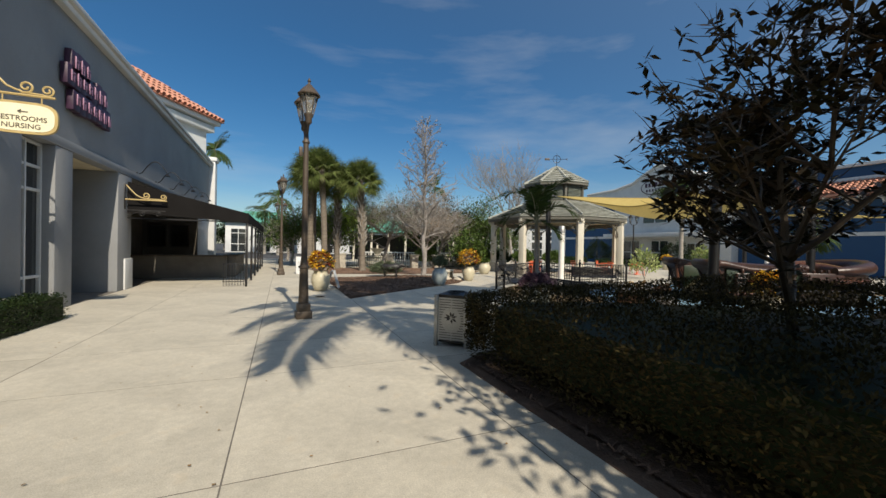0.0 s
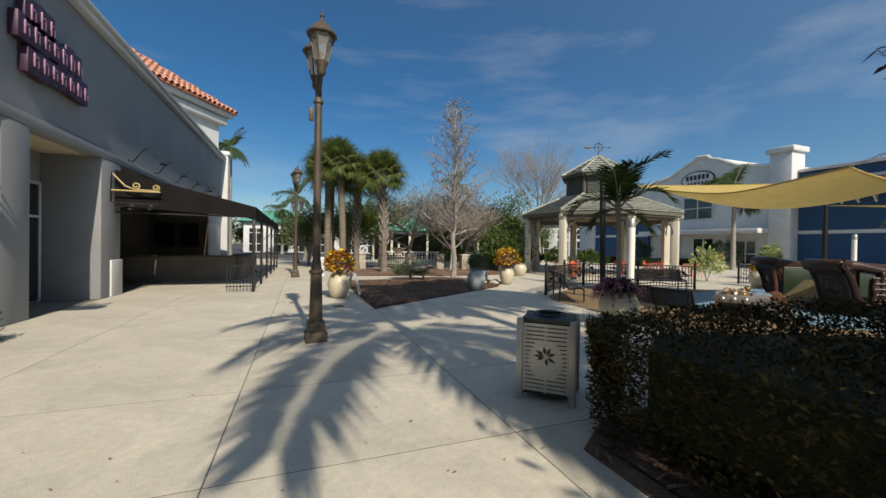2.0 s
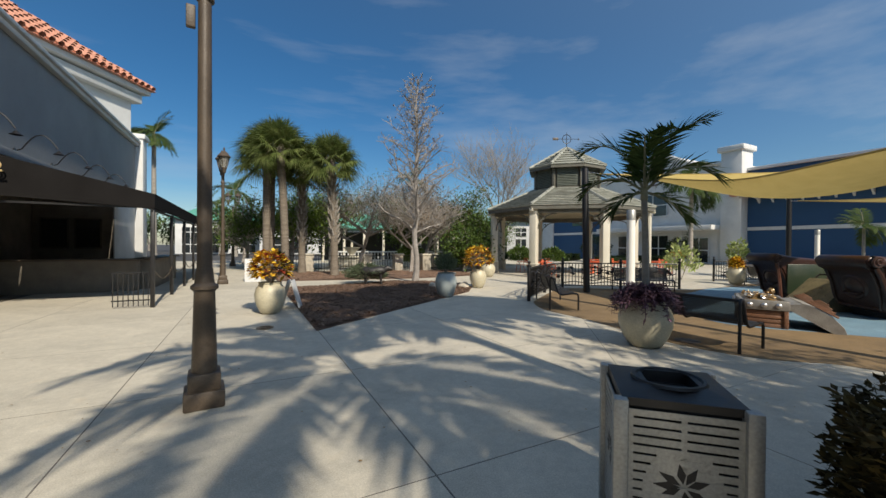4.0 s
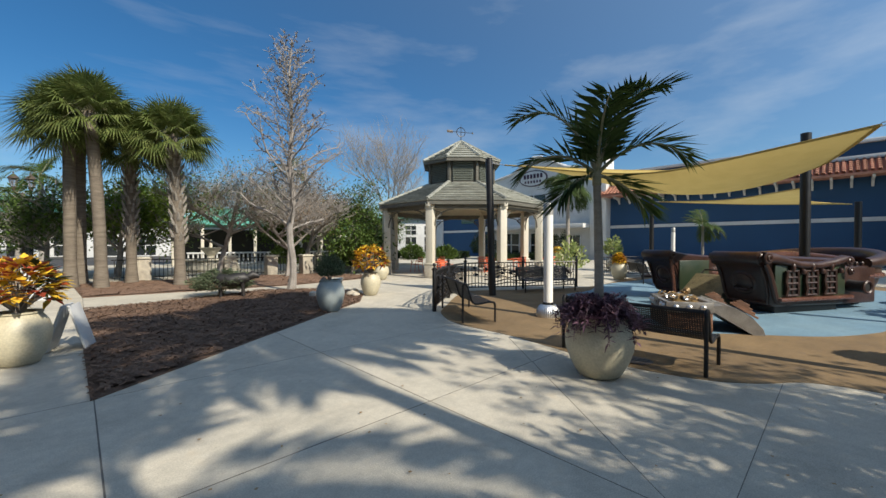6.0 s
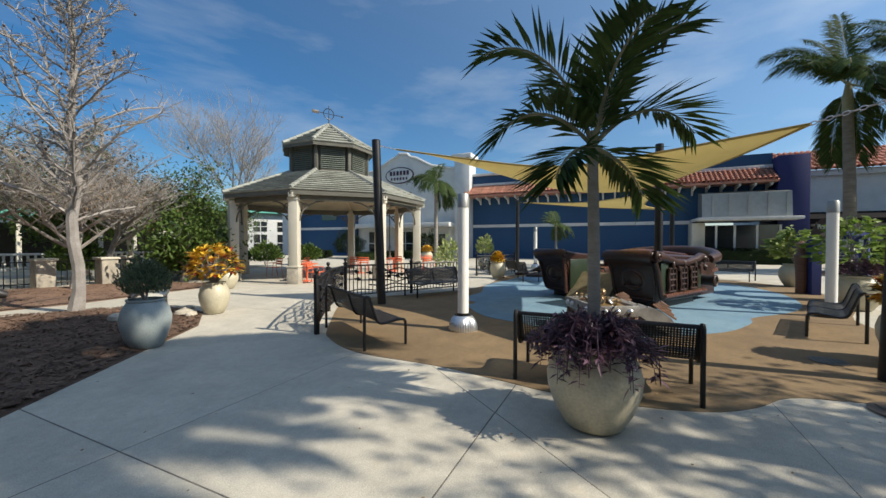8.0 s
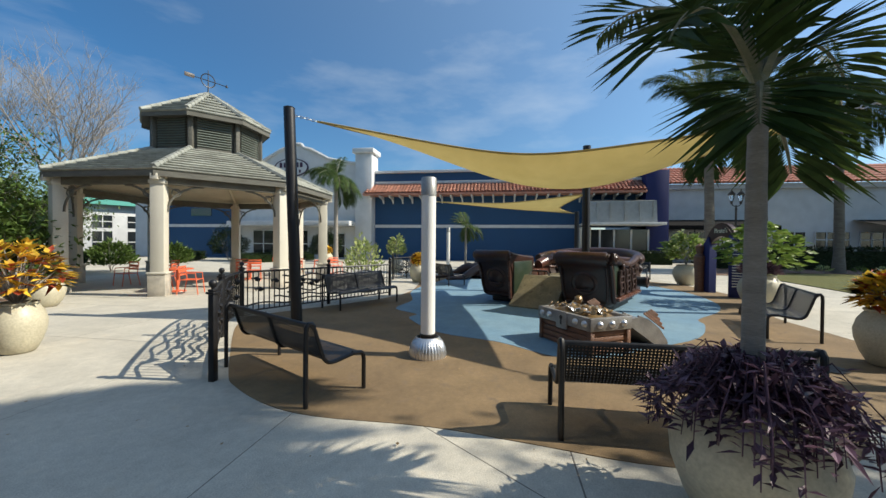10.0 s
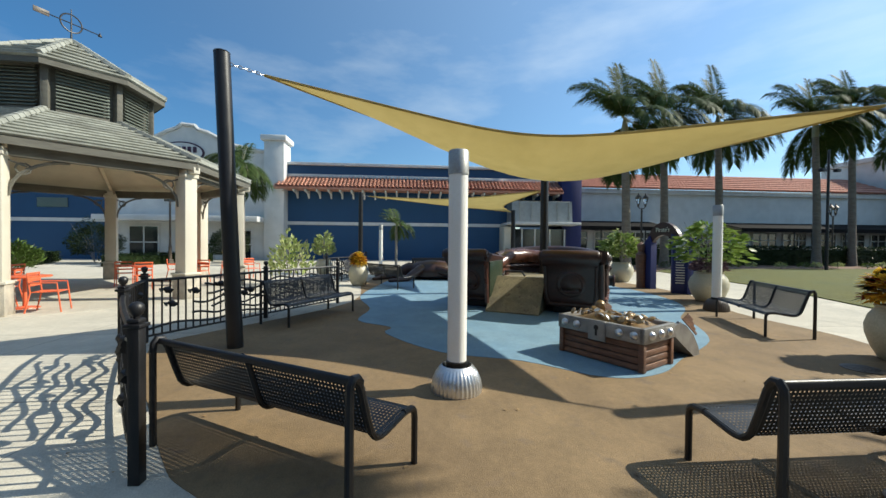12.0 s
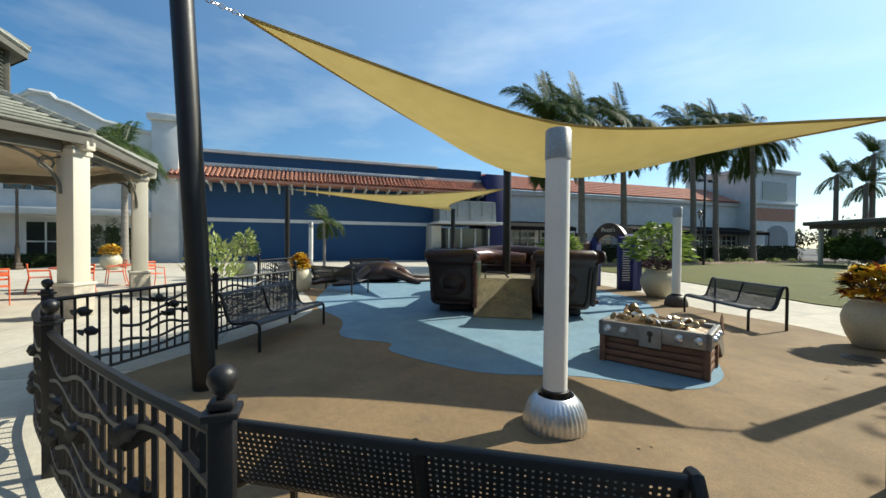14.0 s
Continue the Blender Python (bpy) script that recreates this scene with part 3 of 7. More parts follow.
# ---- hanging signs with scroll brackets ----
def spiral(cx, cz, r0, turns, start, d=1, n=26):
    return [(cx + r0 * (1 - 0.75 * i / n) * math.cos(start + d * turns * 6.283 * i / n), 0, cz + r0 * (1 - 0.75 * i / n) * math.sin(start + d * turns * 6.283 * i / n)) for i in range(n + 1)]
def bracket(parent, x0, length, z, material="brass"):
    s = Mesh().tube([(x0, 0, z), (x0 + length, 0, z)], 0.025, 6)
    s.tube([(x0 + 0.05, 0, z + 0.5), (x0 + 0.15, 0, z + 0.38), (x0 + 0.35, 0, z + 0.15), (x0 + 0.5, 0, z + 0.08)] + spiral(x0 + 0.62, z + 0.16, 0.12, 1.4, -2.4), 0.02, 6)
    s.tube([(x0 + 0.55, 0, z + 0.05)] + spiral(x0 + length - 0.12, z + 0.13, 0.11, 1.5, -2.2), 0.018, 6)
    part("scroll_bracket", s, material, parent, "gold-painted wrought scroll")
    part("wall_plate", Mesh().box((x0, 0, z + 0.1), (0.05, 0.09, 0.9), 0.01), "blackmetal", parent)
sg = thing("hanging_sign", "cream oval hanging sign with gold rim for restrooms", "sign", pose(0, 9.75, 0))
bracket(sg, FX, 1.05, 4.45)
pl = [(-4.12 + 0.52 * math.copysign(abs(math.cos(a)) ** 0.45, math.cos(a)), 4.02 + 0.3 * math.copysign(abs(math.sin(a)) ** 0.7, math.sin(a))) for a in [6.2832 * k / 40 for k in range(40)]]
part("rim", Mesh().prism([(x, z) for x, z in pl], -0.03, 0.03, pose(0, 0, 0, 90)), "brass", sg, "gold rim")
part("board", Mesh().prism([(-4.12 + (x + 4.12) * 0.91, 4.02 + (z - 4.02) * 0.85) for x, z in pl], -0.036, 0.036, pose(0, 0, 0, 90)), "signcream", sg)
for k, (txt, z) in enumerate((("RESTROOMS", 4.0), ("NURSING", 3.86))):
    words(txt, 0.13, "signtext", sg, pose(-4.12, -0.04, z, 90, 0, 0))
part("arrow", Mesh().box((-4.1, -0.042, 4.13), (0.14, 0.012, 0.014)).box((-4.15, -0.042, 4.145), (0.06, 0.012, 0.012), m=pose(0, 0, 0, 0, -35, 0)).box((-4.15, -0.042, 4.115), (0.06, 0.012, 0.012), m=pose(0, 0, 0, 0, 35, 0)), "signtext", sg)
for x in (-4.4, -3.85):
    part("hanger", Mesh().tube([(x, 0, 4.45), (x, 0, 4.28)], 0.012, 6), "brass", sg)
s2 = thing("hanging_sign", "gold scroll bracket with no board on the wall", "sign", pose(0, 16.75, 0))
bracket(s2, FX, 1.25, 3.2)
low = Mesh().tube([(FX + 0.05, 0, 2.82), (FX + 1.2, 0, 2.82)], 0.02, 6)
low.tube([(FX + 0.1, 0, 2.62), (FX + 0.3, 0, 2.72)] + spiral(FX + 0.5, 2.7, 0.1, 1.4, 2.4, -1), 0.016, 6).tube([(FX + 0.55, 0, 2.78)] + spiral(FX + 0.98, 2.71, 0.09, 1.5, 2.2, -1), 0.016, 6)
part("lower_scroll", low, "blackmetal", s2, "black scroll shape mirrored below the bracket")
# sign of raised letters: plain blocks
ls = thing("shop_sign", "plum raised shop sign with pale pink block shapes", "sign")
random.seed(11)
for row, (y0, n, z) in enumerate(((12.95, 3, 6.35), (12.75, 7, 5.95), (13.05, 7, 5.42))):
    for k in range(n):
        y, h = y0 + k * 0.33, rnd(0.36, 0.5)
        part("letter_back", Mesh().box((FX + 0.02, y, z + rnd(-0.05, 0.05)), (0.16, 0.36, h + 0.14), 0.02), "signpurple", ls)
        part("letter_face", Mesh().box((FX + 0.115, y, z), (0.03, 0.05, h * 0.75), 0.01).box((FX + 0.115, y + 0.08, z + 0.08), (0.03, 0.12, 0.05), 0.01).box((FX + 0.113, y + 0.12, z - 0.05), (0.03, 0.045, h * 0.45), 0.01), "signpink", ls)

# ---- taller tile-roofed block behind ----
tb = thing("tile_roofed_block", "white rendered upper block with clay tile hip roof", "building", pose(-4.7, 34.6, 0, 0, 0, -31), kind="structure")
part("wall", Mesh().box((-7, -10, 5.4), (13, 20, 10.8)), "white", tb)
part("cornice", Mesh().box((-7, -10, 10.6), (13.8, 20.8, 0.5), 0.05).box((-7, -10, 11.1), (14.4, 21.4, 0.3), 0.05), "white", tb)
part("roof", Mesh().add([(-14.4, -20.9, 11.26), (0.4, -20.9, 11.26), (0.4, 0.9, 11.26), (-14.4, 0.9, 11.26), (-7, -13.5, 16.2), (-7, -6.5, 16.2)], [(0, 1, 4), (1, 2, 5, 4), (2, 3, 5), (3, 0, 4, 5), (3, 2, 1, 0)]), "tile", tb)
tl = Mesh()
for i in range(52):
    y = -20.8 + i * 0.42
    for j in range(9):
        t0 = j / 9
        lim = 0.4 - 7.4 * t0
        top = -20.9 + (-13.5 + 20.9) * t0, 0.9 + (-6.5 - 0.9) * t0
        if top[0] + 0.2 < y < top[1] - 0.2:
            x0, z0 = lim, 11.3 + 4.94 * t0
            tl.tube([(x0 + 0.05, y, z0 + 0.06), (x0 - 0.86, y, z0 + 0.6)], [0.16, 0.13], 6, False)
tagged(part("roof_tiles", tl, "tile", tb, "weathered clay barrel tiles"), kind="stuff")

# ---- gazebo ----
GC, GR, GA = Vector((18.97, 22.66, 0)), 4.56, 204.4
gz = thing("gazebo", "octagonal open gazebo, cream columns, grey shake-tile roof with louvred cupola", "gazebo", pose(GC.x, GC.y, 0))
def og(r, k, z=0.0):
    a = radians(GA + 45 * k)
    return Vector((r * math.cos(a), r * math.sin(a), z))
for k in range(8):
    p = og(GR, k)
    mm = pose(p.x, p.y, 0, 0, 0, GA + 45 * k)
    col = part("column", Mesh().box((0, 0, 2.11), (0.37, 0.37, 2.86), 0.02), "cream", gz, "cream painted square column", m=mm)
    ft = part("column_foot", Mesh().box((0, 0, 0.34), (0.47, 0.47, 0.68), 0.02), "stone", col, "stacked ledge-stone foot")
    part("foot_cap", Mesh().box((0, 0, 0.70), (0.52, 0.52, 0.06), 0.012), "cream", col)
    part("capital", Mesh().box((0, 0, 3.42), (0.43, 0.43, 0.1), 0.01).box((0.08, 0, 3.56), (0.62, 0.2, 0.18), 0.02), "cream", col)
    q = og(GR, k + 1)
    d = (q - p).normalized()
    ang = math.degrees(math.atan2(d.y, d.x))
    mid = (p + q) / 2
    part("beam", Mesh().box((0, 0, 3.52), ((q - p).length - 0.4, 0.18, 0.28), 0.01), "trim", gz, m=pose(mid.x, mid.y, 0, 0, 0, ang))
    for e, s in ((p, 1), (q, -1)):
        br = Mesh()
        arc = [e + d * s * (0.2 + 0.95 * (1 - math.cos(t * math.pi / 16))) + Vector((0, 0, 2.55 + 0.82 * math.sin(t * math.pi / 16))) for t in range(9)]
        br.tube(arc, 0.035, 5)
        br.tube([arc[0] + Vector((0, 0, 0.75)), arc[4] + Vector((0, 0, 0.06))], 0.02, 5)
        cc = e + d * s * 0.42 + Vector((0, 0, 3.14))
        br.tube([cc + d * 0.12 * math.cos(a) + Vector((0, 0, 0.12 * math.sin(a))) for a in [6.283 * i / 10 for i in range(11)]], 0.02, 5)
        part("fret_bracket", br, "trim", gz, "dark scrolled corner bracket")
ER, EZ, TR, TZ = 4.97, 3.73, 1.96, 5.04
sof = Mesh()
for k in range(8):
    sof.add([og(ER - 0.12, k, EZ - 0.06), og(ER - 0.12, k + 1, EZ - 0.06), og(TR, k + 1, TZ - 0.15), og(TR, k, TZ - 0.15)], [(0, 1, 2, 3)])
sof.add([og(TR, k, TZ - 0.15) for k in range(8)], [tuple(range(8))])
part("ceiling", sof, "soffit", gz, "tan board soffit", None)
for k in range(8):
    a, b = og(ER - 0.3, k, EZ - 0.16), og(TR, k, TZ - 0.24)
    part("rafter", Mesh().tube([a, b], 0.07, 4), "soffit", gz)
    a, b = og(ER, k, EZ), og(ER, k + 1, EZ)
    part("fascia", Mesh().add([a, b, b + Vector((0, 0, -0.16)), a + Vector((0, 0, -0.16)), a * 0.985, b * 0.985, b * 0.985 + Vector((0, 0, -0.16 + 0.06)), a * 0.985 + Vector((0, 0, -0.16 + 0.06))], [(3, 2, 1, 0), (2, 3, 7, 6)]), "trim", gz, "", None)
def roof_courses(parent, r0, z0, r1, z1, n, name):
    """Courses of shake tiles, one per side and row, each a slab lapping the one below."""
    for k in range(8):
        for i in range(n):
            f0, f1 = i / n, (i + 1) / n
            ra, rb, za, zb = r0 + (r1 - r0) * f0, r0 + (r1 - r0) * f1, z0 + (z1 - z0) * f0, z0 + (z1 - z0) * f1
            a, b, c2, d2 = og(ra, k, za + 0.10), og(ra, k + 1, za + 0.10), og(rb, k + 1, zb + 0.02), og(rb, k, zb + 0.02)
            lip = 1 + 0.03 / ra
            a, b = Vector((a.x * lip, a.y * lip, a.z)), Vector((b.x * lip, b.y * lip, b.z))
            e, g = Vector((a.x * (1 - 0.1 / ra), a.y * (1 - 0.1 / ra), a.z - 0.1)), Vector((b.x * (1 - 0.1 / ra), b.y * (1 - 0.1 / ra), b.z - 0.1))
            ea, eb_ = a + Vector((0, 0, -0.04)), b + Vector((0, 0, -0.04))
            me = Mesh().add([a, b, c2, d2, ea, eb_, e, g], [(0, 1, 2, 3), (4, 5, 1, 0), (6, 7, 5, 4)])
            part(name, me, "shingle", parent, "", None)
        hp = Mesh()
        m0, m1 = og(r0, k, z0 + 0.1), og(r1, k, z1 + 0.07)
        for s in range(n):
            hp.tube([m0.lerp(m1, s / n), m0.lerp(m1, (s + 1.05) / n)], [0.1, 0.085], 6)
        part("hip_tiles", hp, "shingle", parent, "", 30)
roof_courses(gz, ER, EZ, TR, TZ, 11, "roof_course")
cup = part("cupola", Mesh().prism([tuple(og(1.86, k)[:2]) for k in range(8)], 4.85, 6.4), "trim", gz, "dark octagonal cupola with louvres", None)
for k in range(8):
    p = og(1.97, k)
    part("corner_post", Mesh().box((0, 0, 5.66), (0.16, 0.16, 1.34), 0.01), "trim", cup, m=pose(p.x, p.y, 0, 0, 0, GA + 45 * k))
    a, b = og(1.9, k), og(1.9, k + 1)
    mid, w = (a + b) / 2, (b - a).length - 0.34
    ang = GA + 45 * k + 22.5
    lv = Mesh()
    for i in range(11):
        lv.box((0, 0, 0), (0.12, w, 0.018), m=pose(0.09, 0, 5.21 + i * 0.094, 0, 38, 0))
    part("louvre", lv, "louver", cup, "green-grey slatted louvre", None, m=pose(mid.x, mid.y, 0, 0, 0, ang))
    for z in (6.24, 5.1):
        part("louvre_rail", Mesh().box((0.05, 0, z), (0.1, w, 0.11), 0.01), "trim", cup, m=pose(mid.x, mid.y, 0, 0, 0, ang))
    q, r = og(2.36, k, 6.31), og(2.36, k + 1, 6.31)
    part("cupola_fascia", Mesh().add([q, r, r + Vector((0, 0, -0.14)), q + Vector((0, 0, -0.14))], [(3, 2, 1, 0)]).add([q * 0.99 - Vector((0, 0, 0.05)), r * 0.99 - Vector((0, 0, 0.05)), og(1.86, k + 1, 6.28), og(1.86, k, 6.28)], [(0, 1, 2, 3)]), "trim", cup, "", None)
roof_courses(cup, 2.38, 6.31, 0.1, 7.66, 7, "cupola_course")
vane = thing("weather_vane", "black iron weather vane with ring and arrow", "weather vane", pose(GC.x, GC.y, 7.7))
part("mast", Mesh().tube([(0, 0, -0.05), (0, 0, 1.05)], [0.03, 0.012], 8), "blackmetal", vane)
part("ring", Mesh().tube([(0.24 * math.cos(a), -0.12 * math.cos(a), 0.62 + 0.27 * math.sin(a)) for a in [6.283 * i / 24 for i in range(25)]], 0.022, 6), "blackmetal", vane)
part("arrow", Mesh().tube([(-0.62, 0.31, 0.62), (0.66, -0.33, 0.62)], 0.016, 6).lathe([(0.0, 0.0), (0.06, 0.02), (0.0, 0.16)], 8, (0.66, -0.33, 0.56)), "blackmetal", vane)
part("tail", Mesh().box((-0.62, 0.31, 0.62), (0.36, 0.02, 0.16), 0.005, pose(0, 0, 0, 0, 0, -26)), "bronze", vane)
solid("gazebo_floor", Mesh().prism([tuple((GC + og(5.2, k))[:2]) for k in range(8)], -0.03, 0.006), "concrete", "smooth concrete floor of the gazebo", "floor", "structure")

# ---- shade sails on black posts ----
def black_post(x, y, h, r, lean=(0, 0), label="thick black steel sail post"):
    t = thing("sail_post", label, "post", pose(x, y, 0), "sail posts")
    part("shaft", Mesh().tube([(0, 0, 0), (lean[0], lean[1], h)], r, 20), "blackmetal", t)
    part("cap", Mesh().lathe([(r, 0), (r + 0.004, 0.015), (r * 0.9, 0.03), (0.01, 0.035)], 20), "blackmetal", t, m=pose(lean[0], lean[1], h))
    part("eye_bolt", Mesh().tube([(lean[0], lean[1], h - 0.12), (lean[0] + r + 0.06, lean[1] - 0.05, h - 0.12)], 0.018, 6), "silver", t)
    return t
black_post(12.12, 14.77, 4.48, 0.115, (0.13, 0.26))
black_post(18.48, 7.7, 5.02, 0.13)
black_post(9.9, 5.9, 3.55, 0.11, (-0.02, -0.1))
black_post(27.65, 14.9, 4.35, 0.12)
black_post(27.1, 6.4, 3.48, 0.12)
def sail(name, A, B, C, sag, dip, label, n=26, belly=0.0):
    """A three-cornered sail with hollow edges, and a dip in the middle; two skins and a hem."""
    A, B, C = Vector(A), Vector(B), Vector(C)
    cen = (A + B + C) / 3
    grid = {}
    me = Mesh()
    for i in range(n + 1):
        for j in range(n + 1 - i):
            a, b = i / n, j / n
            c = 1 - a - b
            p = A * a + B * b + C * c
            pull = (sag[0] * a * b * (1 - c) ** 2 + sag[1] * b * c * (1 - a) ** 2 + sag[2] * c * a * (1 - b) ** 2) * 4
            p = p.lerp(cen, min(0.8, pull)) + Vector((0, 0, -4 * (dip[0] * a * b + dip[1] * b * c + dip[2] * c * a) - 27 * belly * a * b * c))
            grid[i, j] = len(me.v)
            me.v.append(tuple(p))
    for i in range(n):
        for j in range(n - i):
            me.f.append((grid[i, j], grid[i + 1, j], grid[i, j + 1]))
            if j < n - i - 1:
                me.f.append((grid[i + 1, j], grid[i + 1, j + 1], grid[i, j + 1]))
    t = thing(name, label, "shade sail")
    part("cloth", me, "sail", t, "", 60)
    for ring in ([grid[i, 0] for i in range(n + 1)], [grid[0, j] for j in range(n + 1)], [grid[i, n - i] for i in range(n + 1)]):
        part("hem", Mesh().tube([me.v[k] for k in ring], 0.022, 5), "sail", t)
    return t
def chain(a, b, n):
    t = thing("chain", "galvanised chain from sail corner to post", "chain")
    a, b = Vector(a), Vector(b)
    for k in range(n):
        p, q = a.lerp(b, k / n), a.lerp(b, (k + 1.15) / n)
        w = Vector((0, 0, 0.022)) if k % 2 else (b - a).cross(Vector((0, 0, 1))).normalized() * 0.022
        part("link", Mesh().tube([p, p.lerp(q, 0.3) + w, p.lerp(q, 0.7) + w, q, p.lerp(q, 0.7) - w, p.lerp(q, 0.3) - w, p], 0.008, 4), "silver", t)
S1A, S1B, S1C = (12.3, 14.42, 4.2), (18.3, 7.8, 3.95), (10.15, 6.6, 3.27)
sail("shade_sail", S1A, S1B, S1C, (0.02, 0.03, 0.34), (0.12, 0.22, 0.42), "mustard yellow triangular shade sail stretched between posts", belly=0.55)
chain((12.27, 15.0, 4.36), S1A, 9)
chain((9.9, 5.9, 3.42), S1C, 10)
sail("shade_sail", (27.3, 14.4, 4.15), (18.75, 7.7, 3.42), (26.9, 6.6, 3.4), (0.3, 0.3, 0.3), (0.12, 0.12, 0.12), "second mustard shade sail further back in the playground")
chain((27.65, 14.9, 4.22), (27.3, 14.4, 4.15), 6)

# ---- light columns ----
def light_column(x, y, rusty=False):
    t = thing("light_column", "pale translucent light column with grey cap and ribbed metal skirt", "light column", pose(x, y, 0), "light columns")
    part("tube", Mesh().lathe([(0.105, 0.25), (0.105, 2.35)], 24), "frost", t)
    part("cap", Mesh().lathe([(0.112, 2.35), (0.112, 2.6), (0.1, 2.615), (0.02, 2.62)], 24), "steel", t, "grey metal cap")
    part("collar", Mesh().lathe([(0.115, 0.24), (0.12, 0.33), (0.1, 0.34)], 24), "blackmetal", t)
    prof = [(0.27, 0), (0.275, 0.05), (0.262, 0.13), (0.225, 0.22), (0.175, 0.28), (0.16, 0.29), (0.155, 0.25)]
    n, sk = 72, Mesh()
    vs = [((r * (1 + (0.018 if k % 2 else -0.012))) * math.cos(6.28319 * k / n), (r * (1 + (0.018 if k % 2 else -0.012))) * math.sin(6.28319 * k / n), z) for r, z in prof for k in range(n)]
    sk.add(vs, [(i * n + k, i * n + (k + 1) % n, (i + 1) * n + (k + 1) % n, (i + 1) * n + k) for i in range(len(prof) - 1) for k in range(n)])
    part("skirt", sk, "bronze" if rusty else "silver", t, "dark ribbed skirt" if rusty else "bright ribbed aluminium skirt", 25)
light_column(10.23, 11.62)
light_column(14.93, 4.56, True)
light_column(27.9, 13.8)

# ---- buildings to the east ----
BX = 42.0
eb = thing("blue_building", "deep blue stucco shop building with tile canopy and white bands", "building", kind="structure")
wbox("wall", BX, BX + 12, 2.8, 24.05, -0.05, 8.65, "blue", eb)
wbox("parapet_cap", BX - 0.25, BX + 12, 2.6, 24.05, 8.654, 8.9, "white", eb, 0.03)
wbox("white_band", BX - 0.06, BX, 2.8, 24.05, 7.55, 7.85, "white", eb, 0.01)
wbox("white_band", BX - 0.08, BX, 2.8, 24.05, 3.2, 3.5, "white", eb, 0.01)
can = part("tile_canopy", Mesh().add([(BX, -1.98, 7.5), (BX, 24.05, 7.5), (BX - 1.6, 24.05, 6.45), (BX - 1.6, -1.98, 6.45), (BX, -1.98, 6.3), (BX, 24.05, 6.3), (BX - 1.6, 24.05, 6.3), (BX - 1.6, -1.98, 6.3)], [(0, 1, 2, 3), (3, 2, 6, 7), (7, 6, 5, 4)]), "tile", eb, "clay tile canopy", None)
for i in range(78):
    y = -1.8 + i * 0.331
    me = Mesh()
    for j in range(6):
        f0, f1 = j / 6, (j + 1.1) / 6
        me.tube([(BX - 1.66 + 1.6 * f0, y, 6.5 + 1.05 * f0 + 0.05), (BX - 1.66 + 1.6 * f1, y, 6.5 + 1.05 * f1)], [0.13, 0.1], 6, False)
    part("tile_row", me, "tile", can, "", 50)
for i in range(26):
    y = -1.6 + i
    part("corbel", Mesh().prism([(BX, 6.28), (BX - 1.45, 6.28), (BX - 1.35, 6.1), (BX - 0.4, 6.0), (BX, 5.6)], -0.07, 0.07, pose(0, y, 0, 90)), "white", can, "white corbel", None)
# glazed entry at the blue building's south end
en = part("entry", Mesh().box((BX - 0.9, 0.4, 1.5), (1.8, 5.0, 3.0)), "glass", eb, "dark glazed entrance")
for y in (-2.0, -0.6, 0.8, 2.0, 2.9):
    part("mullion", Mesh().box((BX - 1.84, y, 1.5), (0.1, 0.14, 3.0)), "white", en)
part("stone_pier", Mesh().box((BX - 0.9, 3.2, 1.6), (2.0, 0.9, 3.2), 0.02), "cream", en)
part("canopy", Mesh().box((BX - 1.6, 0.3, 3.45), (3.6, 6.4, 0.22), 0.03), "greypaint", en)
part("clerestory", Mesh().prism([(BX - 0.2, 3.6), (BX - 2.2, 3.6), (BX - 2.0, 5.5), (BX - 0.2, 5.8)], -2.6, 3.0, pose(0, 0, 0, 90) @ Matrix.Diagonal((1, 1, -1, 1))), "steel", en, "brushed metal clerestory", 20)
for y in (-2.3, -1.2, 0.0, 1.2, 2.3):
    part("fin", Mesh().box((BX - 2.16, y, 4.5), (0.1, 0.12, 1.8)), "steel", en)
wbox("violet_pylon", BX - 1.2, BX + 3, -3.9, -2.0, 0, 8.3, "purple", eb, 0.02)
wbox("wall_over_entry", BX, BX + 6, -2.0, 2.8, 3.5, 8.75, "blue", eb)
wbox("white_band", BX - 0.06, BX, -2.0, 2.8, 7.55, 7.85, "white", eb, 0.01)

sb = thing("surf_shop_building", "white stucco shop building with curved parapet and oval sign", "building", kind="structure")
prof = [(24.05, 0), (24.05, 9.5), (25.6, 9.6), (28.0, 10.1), (29.9, 11.1), (30.7, 11.3), (31.0, 11.65), (32.1, 11.75), (32.5, 11.4), (33.3, 11.1), (35.2, 10.1), (38, 9.6), (43, 9.5), (43, 0)]
part("front_wall", Mesh().prism([(y, z) for y, z in prof], 0, 12, Matrix(((0, 0, 1, BX - 0.6), (1, 0, 0, 0), (0, 1, 0, 0), (0, 0, 0, 1)))), "white", sb, "", None)
cap = Mesh()
for (y0, z0), (y1, z1) in zip(prof[1:-2], prof[2:-1]):
    cap.tube([(BX - 0.66, y0, z0 + 0.08), (BX - 0.66, y1, z1 + 0.08)], 0.16, 6)
part("parapet_moulding", cap, "white", sb)
wbox("pilaster", BX - 1.1, BX + 0.8, 23.3, 25.0, 0, 10.5, "white", sb, 0.02)
wbox("pilaster_cap", BX - 1.35, BX + 1.0, 23.05, 25.25, 10.504, 11.0, "white", sb, 0.08)
wbox("ledge", BX - 2.6, BX - 0.6, 25.0, 38, 3.3, 3.75, "white", sb, 0.03)
